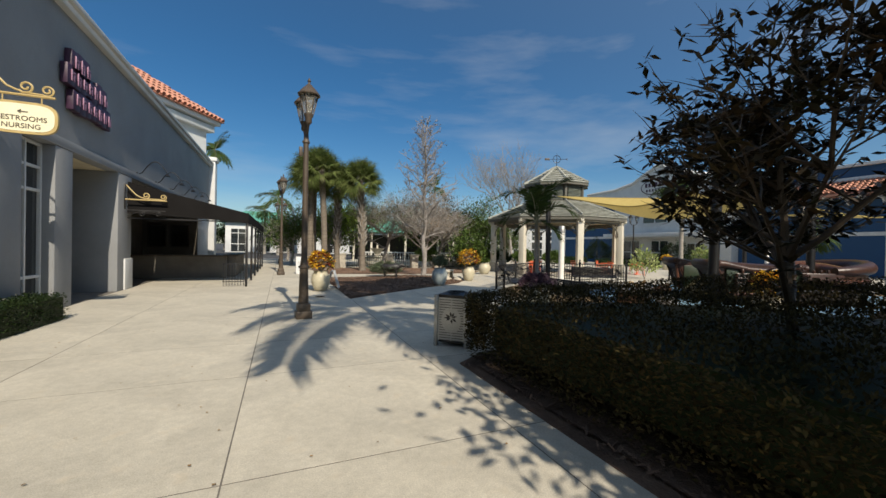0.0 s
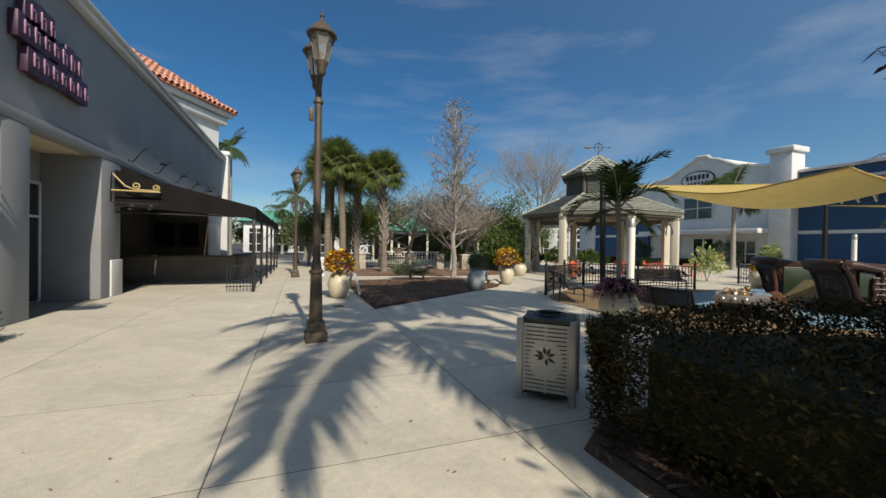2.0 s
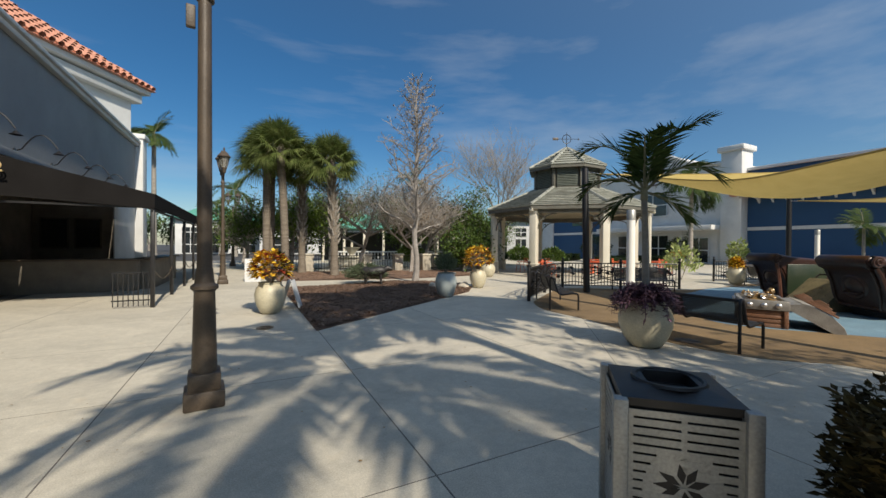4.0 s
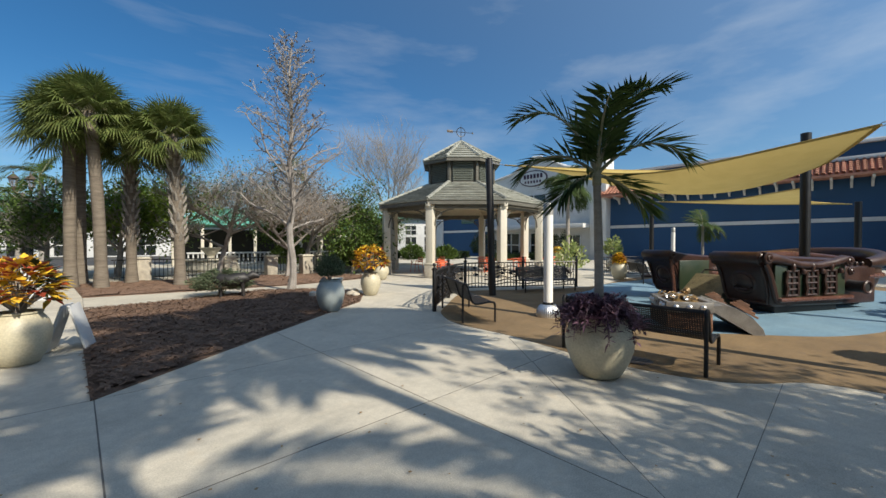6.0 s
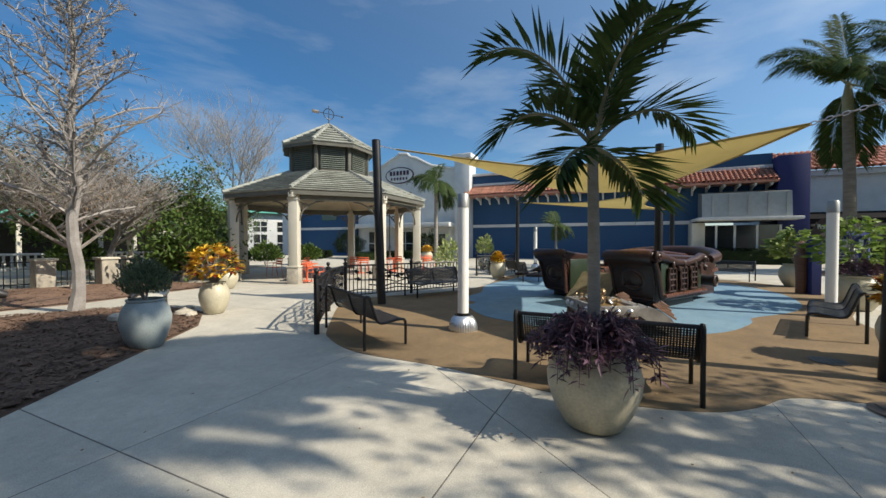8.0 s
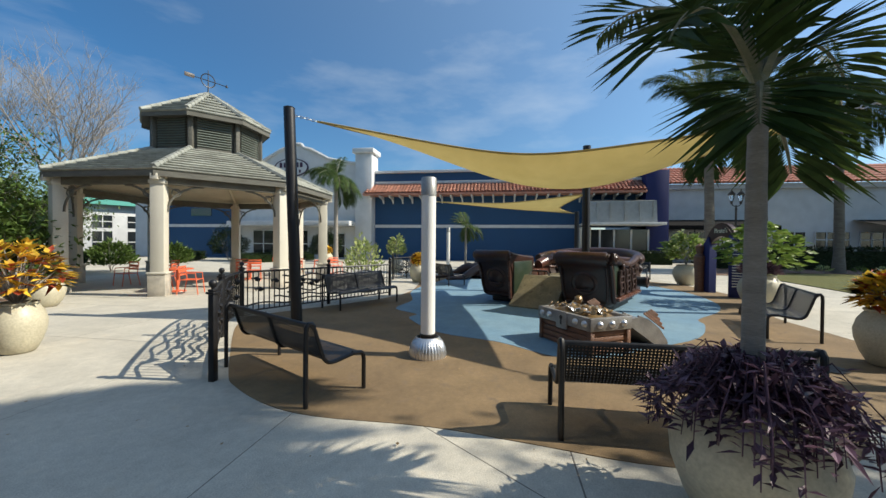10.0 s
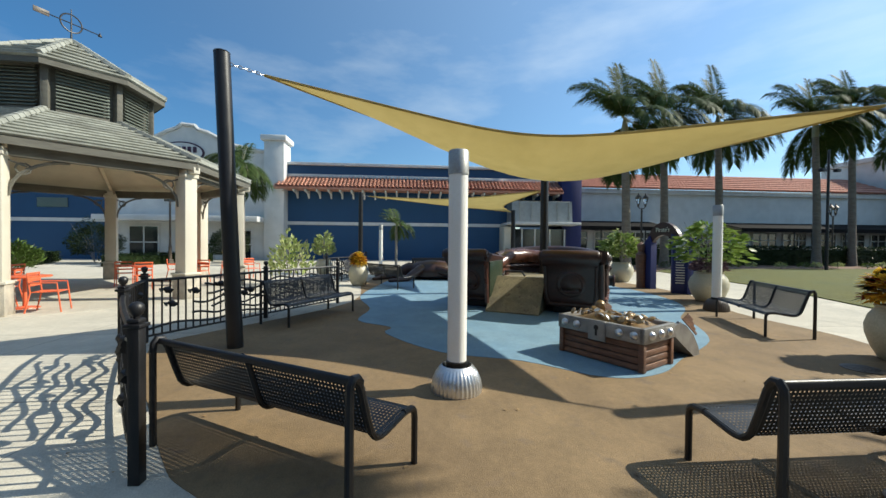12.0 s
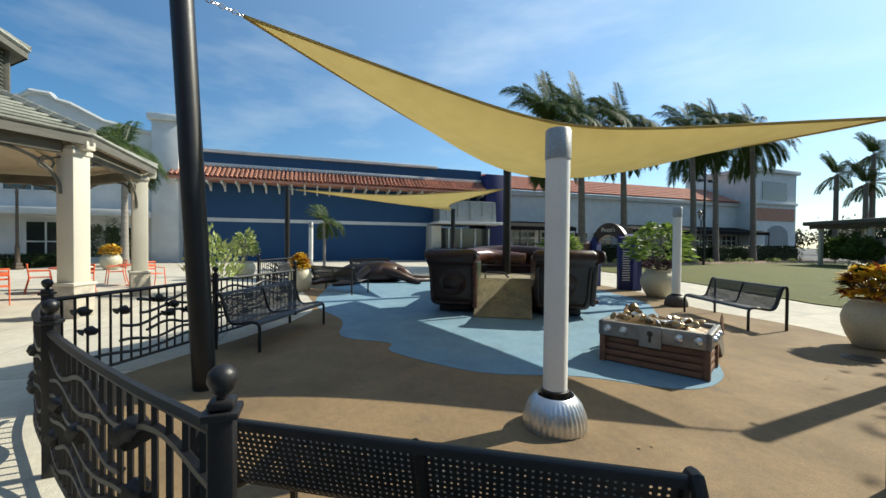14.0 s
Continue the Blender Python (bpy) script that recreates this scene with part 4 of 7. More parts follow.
for y0, y1, z0, z1 in ((30.4, 33.6, 5.0, 7.4), (26.2, 28.0, 0.1, 2.6), (30.2, 32.4, 0.1, 2.9), (34.0, 36.4, 0.1, 2.9)):
    w = part("window", Mesh().box((BX - 0.62, (y0 + y1) / 2, (z0 + z1) / 2), (0.1, y1 - y0, z1 - z0)), "glass", sb)
    fm = Mesh()
    for z in (z0, (z0 + z1) / 2, z1):
        fm.box((BX - 0.68, (y0 + y1) / 2, z), (0.08, y1 - y0 + 0.1, 0.09))
    for y in (y0, (y0 + y1) / 2, y1):
        fm.box((BX - 0.685, y, (z0 + z1) / 2), (0.08, 0.09, z1 - z0))
    part("window_frame", fm, "white", w, "", None)
ov = [(32.1 + 1.9 * math.cos(a), 9.35 + 0.95 * math.sin(a)) for a in [6.2832 * k / 32 for k in range(32)]]
TO_WALL = Matrix(((0, 0, -1, BX - 0.6), (1, 0, 0, 0), (0, 1, 0, 0), (0, 0, 0, 1)))
so = thing("oval_sign", "oval white sign with plum rim and block shapes", "sign")
part("rim", Mesh().prism(ov, 0, 0.1, TO_WALL), "signpurple", so, "", None)
part("board", Mesh().prism([(32.1 + (y - 32.1) * 0.92, 9.35 + (z - 9.35) * 0.88) for y, z in ov], 0.02, 0.13, TO_WALL), "white", so, "", None)
for k in range(6):
    part("letter_block", Mesh().box((BX - 0.76, 33.2 - k * 0.45, 9.6), (0.04, 0.3, 0.5), 0.01), "signpurple", so)
    part("letter_block", Mesh().box((BX - 0.76, 33.1 - k * 0.4, 8.95), (0.04, 0.2, 0.3), 0.01), "signpurple", so)
# blue bay north of it
wbox("blue_bay", BX - 1.0, BX + 10, 38, 48, 0, 7.5, "blue", sb)
wbox("blue_bay_band", BX - 1.08, BX - 1.0, 38, 48, 3.2, 3.5, "white", sb)
wbox("bay_window", BX - 1.06, BX - 1.0, 41, 43.4, 4.4, 5.2, "glass", sb)
wbox("white_pier", BX - 1.3, BX + 1, 47, 50, 0, 8.4, "white", sb)

# long white building beyond the lawn
RX = 46.0
lb = thing("long_white_building", "long white stucco building with tile roof, dark shopfronts and awnings", "building", kind="structure")
wbox("wall", RX, RX + 12, -44, -3, -0.05, 7.6, "white", lb)
wbox("cornice", RX - 0.3, RX, -46, -3, 7.2, 7.7, "white", lb, 0.05)
part("roof", Mesh().add([(RX - 0.5, -46, 7.72), (RX - 0.5, -3, 7.72), (RX + 5, -3, 10.2), (RX + 5, -46, 10.2)], [(0, 3, 2, 1), (0, 1, 2, 3)]), "tile", lb, "", None)
tl = Mesh()
for i in range(100):
    y = -45.8 + i * 0.43
    for j in range(7):
        tl.tube([(RX - 0.6 + 5.5 * j / 7, y, 7.8 + 2.48 * j / 7), (RX - 0.6 + 5.5 * (j + 1.1) / 7, y, 7.74 + 2.48 * (j + 1.1) / 7)], [0.15, 0.12], 5, False)
tagged(part("roof_tiles", tl, "tile", lb, "clay barrel tiles"), kind="stuff")
for k in range(11):
    y = -5.5 - k * 3.7
    w = part("shopfront", Mesh().box((RX - 0.02, y, 1.6), (0.1, 2.9, 2.9)), "glass", lb)
    fm = Mesh()
    for z in (0.2, 2.3, 3.05):
        fm.box((RX - 0.09, y, z), (0.08, 2.95, 0.1))
    for q in (-1.45, -0.5, 0.5, 1.45):
        fm.box((RX - 0.1, y + q, 1.6), (0.08, 0.09, 2.9))
    part("shopfront_frame", fm, "white", w, "", None)
for y0, y1 in ((-14, -4.5), (-46, -22)):
    a = part("awning", Mesh().add([(RX, y0, 4.2), (RX, y1, 4.2), (RX - 3.2, y1, 3.5), (RX - 3.2, y0, 3.5), (RX - 3.2, y1, 3.1), (RX - 3.2, y0, 3.1)], [(0, 1, 2, 3), (3, 2, 4, 5)]), "awning", lb, "black canvas awning", None)
    for k in range(5):
        part("awning_post", Mesh().box((RX - 3.15, y0 + 0.1 + k * (y1 - y0 - 0.2) / 4, 1.6), (0.09, 0.09, 3.2)), "blackmetal", a)
tw = thing("corner_tower", "white corner tower with arch, brick panel and upper window", "building", kind="structure")
wbox("tower_wall", RX - 2, RX + 8, -53.6, -44, 0, 12.0, "white", tw)
wbox("tower_cap", RX - 2.4, RX + 8.4, -54.0, -43.6, 12.004, 12.6, "white", tw, 0.1)
wbox("tower_window", RX - 2.06, RX - 2, -51.5, -46.2, 8.2, 10.8, "glass", tw)
wbox("brick_panel", RX - 2.08, RX - 2, -53.2, -44.4, 5.2, 7.0, "brick", tw)
wbox("ledge", RX - 2.3, RX - 2, -53.6, -44, 7.5, 7.9, "white", tw, 0.03)
ar = [(-51.9, 0)] + [(-49.5 + 2.4 * math.cos(a), 3.0 + 1.6 * math.sin(a)) for a in [math.pi - math.pi * k / 12 for k in range(13)]] + [(-47.1, 0)]
part("arch_recess", Mesh().prism(ar, 0, 0.06, Matrix(((0, 0, -1, RX - 2.0), (1, 0, 0, 0), (0, 1, 0, 0), (0, 0, 0, 1)))), "greystucco", tw, "", None)

# ---- benches of perforated steel ----
def bench_meshes():
    L = 1.9
    prof = []
    ctrl = [(-0.345, 0.80), (-0.335, 0.84), (-0.30, 0.835), (-0.265, 0.78), (-0.235, 0.68), (-0.20, 0.57), (-0.165, 0.47), (-0.12, 0.415), (-0.05, 0.40), (0.06, 0.415), (0.18, 0.435), (0.27, 0.44), (0.33, 0.425), (0.355, 0.385)]
    for (y0, z0), (y1, z1) in zip(ctrl[:-1], ctrl[1:]):
        k = max(1, round(math.hypot(y1 - y0, z1 - z0) / 0.0145))
        prof += [(y0 + (y1 - y0) * i / k, z0 + (z1 - z0) * i / k) for i in range(k)]
    prof.append(ctrl[-1])
    nu = 130
    # webs wider than the punched holes
    xs = [-L / 2 + L * (i + (0.34 if i % 2 else 0)) / nu for i in range(nu + 1)]
    prof = [prof[0]] + [((a[0] * 0.7 + b[0] * 0.3, a[1] * 0.7 + b[1] * 0.3) if i % 2 else a) for i, (a, b) in enumerate(zip(prof[1:-1], prof[2:]), 1)] + [prof[-1]]
    me = Mesh()
    n = len(prof)
    me.v = [(x, y, z) for x in xs for y, z in prof]
    mid = nu // 2
    for i in range(nu):
        for j in range(n - 1):
            rim = i < 2 or i > nu - 3 or j < 5 or j > n - 6 or abs(i - mid) < 2
            if not rim and i % 2 and j % 2:
                continue
            me.f.append((i * n + j, (i + 1) * n + j, (i + 1) * n + j + 1, i * n + j + 1))
    frame_side = [(y, z - 0.012) for y, z in prof[4:]]
    return me, frame_side
def bench(m, first=[]):
    if first:
        return copy_thing(first[0], m)
    t = thing("bench", "black perforated steel bench with rolled seat and tube legs", "bench", m, "steel benches")
    me, side = bench_meshes()
    part("seat_panel", me, "blackmetal", t, "perforated steel sheet", 80)
    for x in (-0.97, 0.0, 0.97):
        part("side_rail", Mesh().tube([(x, y, z) for y, z in side[::3]], 0.022, 8), "blackmetal", t)
    for x in (-0.97, 0.97):
        part("back_leg", Mesh().tube([(x, -0.365, 0), (x, -0.365, 0.72), (x, -0.36, 0.80), (x, -0.335, 0.835), (x, -0.30, 0.83), (x, -0.27, 0.79)], 0.026, 8), "blackmetal", t)
        part("front_leg", Mesh().tube([(x, 0.355, 0), (x, 0.355, 0.34), (x, 0.345, 0.39), (x, 0.31, 0.42), (x, 0.2, 0.43)], 0.024, 8), "blackmetal", t)
    first.append(t)
    return t
for x, y, rz in ((8.42, 9.08, -90), (9.065, 13.11, -121), (13.125, 5.2, -19.4), (14.46, 14.24, 151.5), (20.2, 12.9, -140), (23.0, 14.3, 160), (25.8, 11.0, 100), (24.3, 4.6, 60)):
    bench(pose(x, y, 0.006, 0, 0, rz))

# ---- fence with wave and fish ornament ----
fence = thing("playground_fence", "black iron picket fence with wavy reed and fish ornament", "fence")
def fence_run(pts, seed):
    random.seed(seed)
    pts = [Vector((x, y, 0)) for x, y in pts]
    up = Vector((0, 0, 1))
    part("top_rail", Mesh().tube([p + up * 0.98 for p in pts], 0.026, 6), "blackmetal", fence)
    part("bottom_rail", Mesh().tube([p + up * 0.1 for p in pts], 0.02, 6), "blackmetal", fence)
    lens = [(b - a).length for a, b in zip(pts[:-1], pts[1:])]
    total = sum(lens)
    def at(s):
        for a, b, ln in zip(pts[:-1], pts[1:], lens):
            if s <= ln:
                return a.lerp(b, s / ln)
            s -= ln
        return pts[-1]
    n = int(total / 0.125)
    pk = Mesh().box((0, 0, 0.54), (0.02, 0.02, 0.88)).data("picket", M["blackmetal"])
    for k in range(1, n):
        p = at(total * k / n)
        part("picket", pk, "blackmetal", fence, m=pose(p.x, p.y, 0))
    for w in range(6):
        z0, ph, am = 0.22 + 0.12 * w, rnd(0, 6), rnd(0.03, 0.06)
        s0, s1 = rnd(0, total * 0.25), rnd(total * 0.7, total)
        part("wave_bar", Mesh().tube([at(s0 + (s1 - s0) * i / 40) + up * (z0 + am * math.sin(ph + i * 0.55)) for i in range(41)], 0.02, 5), "blackmetal", fence)
    for w in range(int(total / 0.3)):
        s, z = rnd(0.2, total - 0.2), rnd(0.25, 0.85)
        a, b = at(s - 0.1), at(s + 0.1)
        part("fish", Mesh().tube([a.lerp(b, f) + up * (z + 0.02 * math.sin(f * 6)) for f in (0, 0.18, 0.3, 0.5, 0.75, 1.0)], [0.045, 0.012, 0.035, 0.06, 0.042, 0.008], 8), "blackmetal", fence)
def fence_post(x, y, ball=True):
    me = Mesh().box((x, y, 0.52), (0.075, 0.075, 1.04), 0.006).box((x, y, 1.05), (0.11, 0.11, 0.025), 0.006).box((x, y, 1.08), (0.08, 0.08, 0.03), 0.01)
    pst = part("fence_post", me, "blackmetal", fence)
    part("finial", Mesh().lathe([(0.018, 1.09), (0.02, 1.11), (0.036, 1.125), (0.047, 1.155), (0.043, 1.182), (0.026, 1.2), (0.004, 1.207)], 16, (x, y, 0)), "blackmetal", pst)
F0, F1, F2 = Vector((8.78, 13.93, 0)), Vector((12.45, 16.28, 0)), Vector((16.4, 14.05, 0))
knots = [(8.2, 13.5), (8.78, 13.93), (9.35, 14.39), (10.2, 15.02), (10.9, 15.49), (11.6, 15.92), (12.45, 16.28), (13.0, 16.45)]
arc = []
for i in range(1, 6):
    a, b, c, d = (Vector((*q, 0)) for q in knots[i - 1:i + 3])
    for k in range(6):
        t = k / 6
        arc.append(0.5 * (2 * b + (c - a) * t + (2 * a - 5 * b + 4 * c - d) * t * t + (3 * b - a - 3 * c + d) * t ** 3))
arc.append(F1)
fence_run([(p.x, p.y) for p in arc], 21)
fence_run([(F1.x, F1.y), (F2.x, F2.y)], 22)
fence_run([(21.4, 15.4), (24.2, 14.2)], 23)
for p in (F0, arc[16], F1, F1.lerp(F2, 0.5), F2, Vector((21.4, 15.4, 0)), Vector((24.2, 14.2, 0))):
    fence_post(p.x, p.y)
# iron fence with stone piers in the garden beyond
gf = thing("garden_fence", "black iron fence between stone piers in the garden", "fence")
pk = Mesh().box((0, 0, 0.5), (0.025, 0.025, 0.95)).data("picket", M["blackmetal"])
for k in range(60):
    part("picket", pk, "blackmetal", gf, m=pose(3.6 + 0.16 * k, 29.6 - 0.03 * k, 0))
for z in (0.15, 0.95):
    part("rail", Mesh().tube([(3.5, 29.6, z), (13.2, 27.8, z)], 0.024, 5), "blackmetal", gf)
for x, y in ((4.6, 29.3), (8.0, 28.6), (9.9, 28.1), (11.6, 27.6), (12.9, 28.6)):
    p = thing("stone_pier", "ledge-stone garden pier with pale cap", "pier", pose(x, y, 0), "garden piers")
    part("pier_body", Mesh().box((0, 0, 0.5), (0.55, 0.55, 1.0), 0.03), "stone", p)
    part("pier_cap", Mesh().box((0, 0, 1.04), (0.66, 0.66, 0.09), 0.02), "cream", p)
solid("garden_wall", Mesh().box((14.9, 29.0, 0.3), (3.2, 0.5, 0.6), 0.03), "stone", "low ledge-stone garden wall", "wall", "structure")

# ---- pots ----
def pot(x, y, h=0.72, r=0.42, material="pot", label="large cream glazed egg-shaped pot"):
    t = thing("planter_pot", label, "plant pot", pose(x, y, 0.004), "planter pots")
    prof = [(r * 0.52, 0), (r * 0.62, h * 0.03), (r * 0.82, h * 0.22), (r * 0.97, h * 0.45), (r, h * 0.62), (r * 0.9, h * 0.8), (r * 0.74, h * 0.92), (r * 0.68, h * 0.955), (r * 0.74, h * 0.97), (r * 0.74, h), (r * 0.65, h), (r * 0.62, h * 0.9)]
    part("pot_body", Mesh().lathe(prof, 40), material, t)
    part("soil", Mesh().lathe([(r * 0.63, h * 0.91), (r * 0.3, h * 0.95), (0.01, h * 0.96)], 20), "soil", t, "dark potting soil")
    return t
pot(7.22, 9.1, 0.76, 0.42)
pot(1.78, 14.95, 0.74, 0.35)
pot(6.96, 15.8, 0.78, 0.35, "potgrey", "large grey-green glazed pot")
pot(9.32, 17.6, 0.74, 0.33)
pot(10.9, 5.2, 0.78, 0.38)
pot(16.4, 3.55, 0.85, 0.5)
pot(22.1, 2.9, 0.85, 0.5)
pot(20.6, 14.07, 0.78, 0.36)
pot(25.9, 16.5, 0.75, 0.42)
pot(12.6, 21.8, 0.7, 0.4)
pot(33.0, 24.2, 0.85, 0.5)

# ---- street lamps ----
def street_lamp(x, y, turn=0):
    t = thing("street_lamp", "bronze fluted street lamp with two glass lanterns", "street lamp", pose(x, y, 0, 0, 0, turn), "street lamps")
    part("base", Mesh().box((0, 0, 0.09), (0.36, 0.36, 0.18), 0.02).box((0, 0, 0.26), (0.29, 0.29, 0.18), 0.02), "bronze", t)
    part("lower_shaft", Mesh().lathe([(0.12, 0.33), (0.115, 0.4), (0.095, 1.15), (0.1, 1.17), (0.125, 1.19), (0.125, 1.22), (0.09, 1.25), (0.075, 1.4)], 20), "bronze", t)
    part("shaft", Mesh().lathe([(0.07, 1.38), (0.06, 4.1), (0.085, 4.12), (0.085, 4.16), (0.06, 4.19), (0.05, 4.4)], 20), "bronze", t)
    part("cross_arm", Mesh().tube([(0, -0.32, 4.5), (0, -0.2, 4.36), (0, 0, 4.32), (0, 0.2, 4.36), (0, 0.32, 4.5)], 0.03, 8), "bronze", t)
    for s in (-1, 1):
        ln = part("lantern", Mesh().lathe([(0.05, 4.48), (0.075, 4.52), (0.07, 4.6), (0.1, 4.66), (0.105, 4.7)], 12, (0, s * 0.32, 0)), "bronze", t)
        part("glazing", Mesh().lathe([(0.095, 4.7), (0.19, 5.12)], 6, (0, s * 0.32, 0), False), "lantern", ln, "pale lantern glass", None)
        fm = Mesh()
        for k in range(6):
            a = 6.2832 * k / 6
            fm.tube([(0.1 * math.cos(a), s * 0.32 + 0.1 * math.sin(a), 4.7), (0.2 * math.cos(a), s * 0.32 + 0.2 * math.sin(a), 5.13)], 0.012, 5)
        part("lantern_frame", fm, "bronze", ln)
        part("lantern_roof", Mesh().lathe([(0.245, 5.12), (0.25, 5.14), (0.13, 5.29), (0.1, 5.31), (0.06, 5.36), (0.03, 5.38), (0.025, 5.42), (0.04, 5.45), (0.01, 5.52)], 12, (0, s * 0.32, 0)), "bronze", ln, "", 25)
    return t
l0 = street_lamp(0.9, 9.57, 5)
copy_thing(l0, pose(0.4, 22.95, 0, 0, 0, 10))
copy_thing(l0, pose(0.35, 37, 0, 0, 0, 80))
copy_thing(l0, pose(34.0, 28.7, 0, 0, 0, 60))
copy_thing(l0, pose(33.3, -5.1, 0, 0, 0, 10))
copy_thing(l0, pose(37.2, -25.6, 0, 0, 0, 10))
part("control_box", Mesh().box((0.85 - 0.9 - 0.07, -0.05, 3.9), (0.08, 0.06, 0.22), 0.01), "bronze", l0)

# ---- plants ----
def blade(me, p, d, n, length, width, droop=0.0, fold=0.0):
    """A pointed leaf from p along d, face towards n; two joined halves with a tip."""
    d = d.normalized()
    s = d.cross(n)
    s = s.normalized() if s.length > 1e-4 else Vector((1, 0, 0))
    m = p + d * length * 0.45 + Vector((0, 0, -droop * length * 0.2))
    t = p + d * length + Vector((0, 0, -droop * length))
    k = len(me.v)
    me.v += [tuple(p), tuple(m + s * width / 2), tuple(t), tuple(m - s * width / 2)]
    me.f += [(k, k + 1, k + 2, k + 3)]
def feather(me, rach, base, az, el, length, droop, pairs, leaf, width, hang=0.25, wild=0.12):
    """A feather frond: a bowed rib with leaflets along both sides."""
    d0 = Vector((math.cos(az) * math.cos(el), math.sin(az) * math.cos(el), math.sin(el)))
    pts, p, d = [], Vector(base), d0.copy()
    n = 14
    for i in range(n + 1):
        pts.append(p.copy())
        d = (d + Vector((0, 0, -droop * (0.3 + i / n) / n))).normalized()
        p = p + d * length / n
    rach.tube(pts, [0.022 * (1 - 0.85 * i / n) + 0.003 for i in range(n + 1)], 4, False)
    for k in range(pairs):
        f = 0.12 + 0.88 * k / pairs
        i = min(n - 1, int(f * n))
        q = pts[i].lerp(pts[i + 1], f * n - i)
        t = (pts[i + 1] - pts[i]).normalized()
        side = t.cross(Vector((0, 0, 1)))
        side = side.normalized() if side.length > 0.05 else Vector((math.sin(az), -math.cos(az), 0))
        up = side.cross(t)
        ln = leaf * (0.45 + 0.75 * math.sin(math.pi * min(0.97, 0.12 + f * 0.8)))
        for s in (-1, 1):
            dd = (side * s * 0.85 + t * (0.45 + 0.5 * f) + up * (0.22 + rnd(-wild, wild))).normalized()
            blade(me, q, dd, up, ln * rnd(0.85, 1.1), width, hang * rnd(0.6, 1.5))
def ring_trunk(pts, r0, r1, flare=1.3):
    n = len(pts)
    return [(r0 * (flare if i == 0 else 1.12 if i == 1 else 1) + (r1 - r0) * i / n) * (1.03 if i % 2 else 1.0) for i in range(n)]
def feather_palm(x, y, h, fl, nf, leaf, width, label, r=0.16, z0=0.0, trunkmat="trunkgrey", seed=1, droop=1.3, shaft=0.9, pairs=46, lean=(0, 0), els=(-0.35, 1.3), hang=0.3, group="palms", leafmat="frond"):
    random.seed(seed)
    t = thing("palm_tree", label, "palm tree", pose(x, y, z0), group)
    n = 16
    pts = [Vector((lean[0] * (i / n) ** 2, lean[1] * (i / n) ** 2, h * i / n)) for i in range(n + 1)]
    part("trunk", Mesh().tube(pts, ring_trunk(pts, r, r * 0.7), 12), trunkmat, t)
    top = pts[-1]
    if shaft:
        part("crownshaft", Mesh().tube([top - Vector((0, 0, 0.05)), top + Vector((0, 0, shaft * 0.5)), top + Vector((0, 0, shaft))], [r * 0.8, r * 0.75, r * 0.35], 10), "greentrunk", t, "smooth green crownshaft")
        top = top + Vector((0, 0, shaft * 0.85))
    me, ra = Mesh(), Mesh()
    for k in range(nf):
        el = els[0] + (els[1] - els[0]) * ((k * 0.618) % 1)
        feather(me, ra, top, 2.399963 * k + rnd(-0.2, 0.2), el, fl * rnd(0.85, 1.1), droop * rnd(0.8, 1.2) * (1.3 - 0.4 * el), pairs, leaf, width, hang)
    part("crown", me, leafmat, t, "arching feather fronds", None)
    part("rachis", ra, "greentrunk", t)
    return t
def hand_palm(x, y, h, fronds, leaf, width, label, r, z0, seed, pairs, hang, spear=0.0):
    """A feather palm with each frond given: azimuth and rise in degrees, length, droop."""
    random.seed(seed)
    t = thing("palm_tree", label, "palm tree", pose(x, y, z0), "palms")
    pts = [Vector((-0.04 * (i / 16) ** 2, 0.02 * (i / 16) ** 2, h * i / 16)) for i in range(17)]
    part("trunk", Mesh().tube(pts, ring_trunk(pts, r, r * 0.75), 12), "trunkgrey", t)
    top = pts[-1] + Vector((0, 0, h * 0.06))
    part("crownshaft", Mesh().tube([pts[-1] - Vector((0, 0, 0.03)), pts[-1] + Vector((0, 0, h * 0.04)), top + Vector((0, 0, h * 0.08))], [r * 0.95, r * 0.9, r * 0.3], 10), "greentrunk", t, "smooth green crownshaft")
    me, ra = Mesh(), Mesh()
    for az, el, ln, droop in fronds:
        feather(me, ra, top, radians(az), radians(el), ln, droop, pairs, leaf, width, hang, 0.2)
    if spear:
        blade(me, top, Vector((-0.1, 0.06, 1)), Vector((1, 0, 0)), spear, 0.02)
    part("crown", me, "frond", t, "arching feather fronds", None)
    part("rachis", ra, "greentrunk", t)
    return t
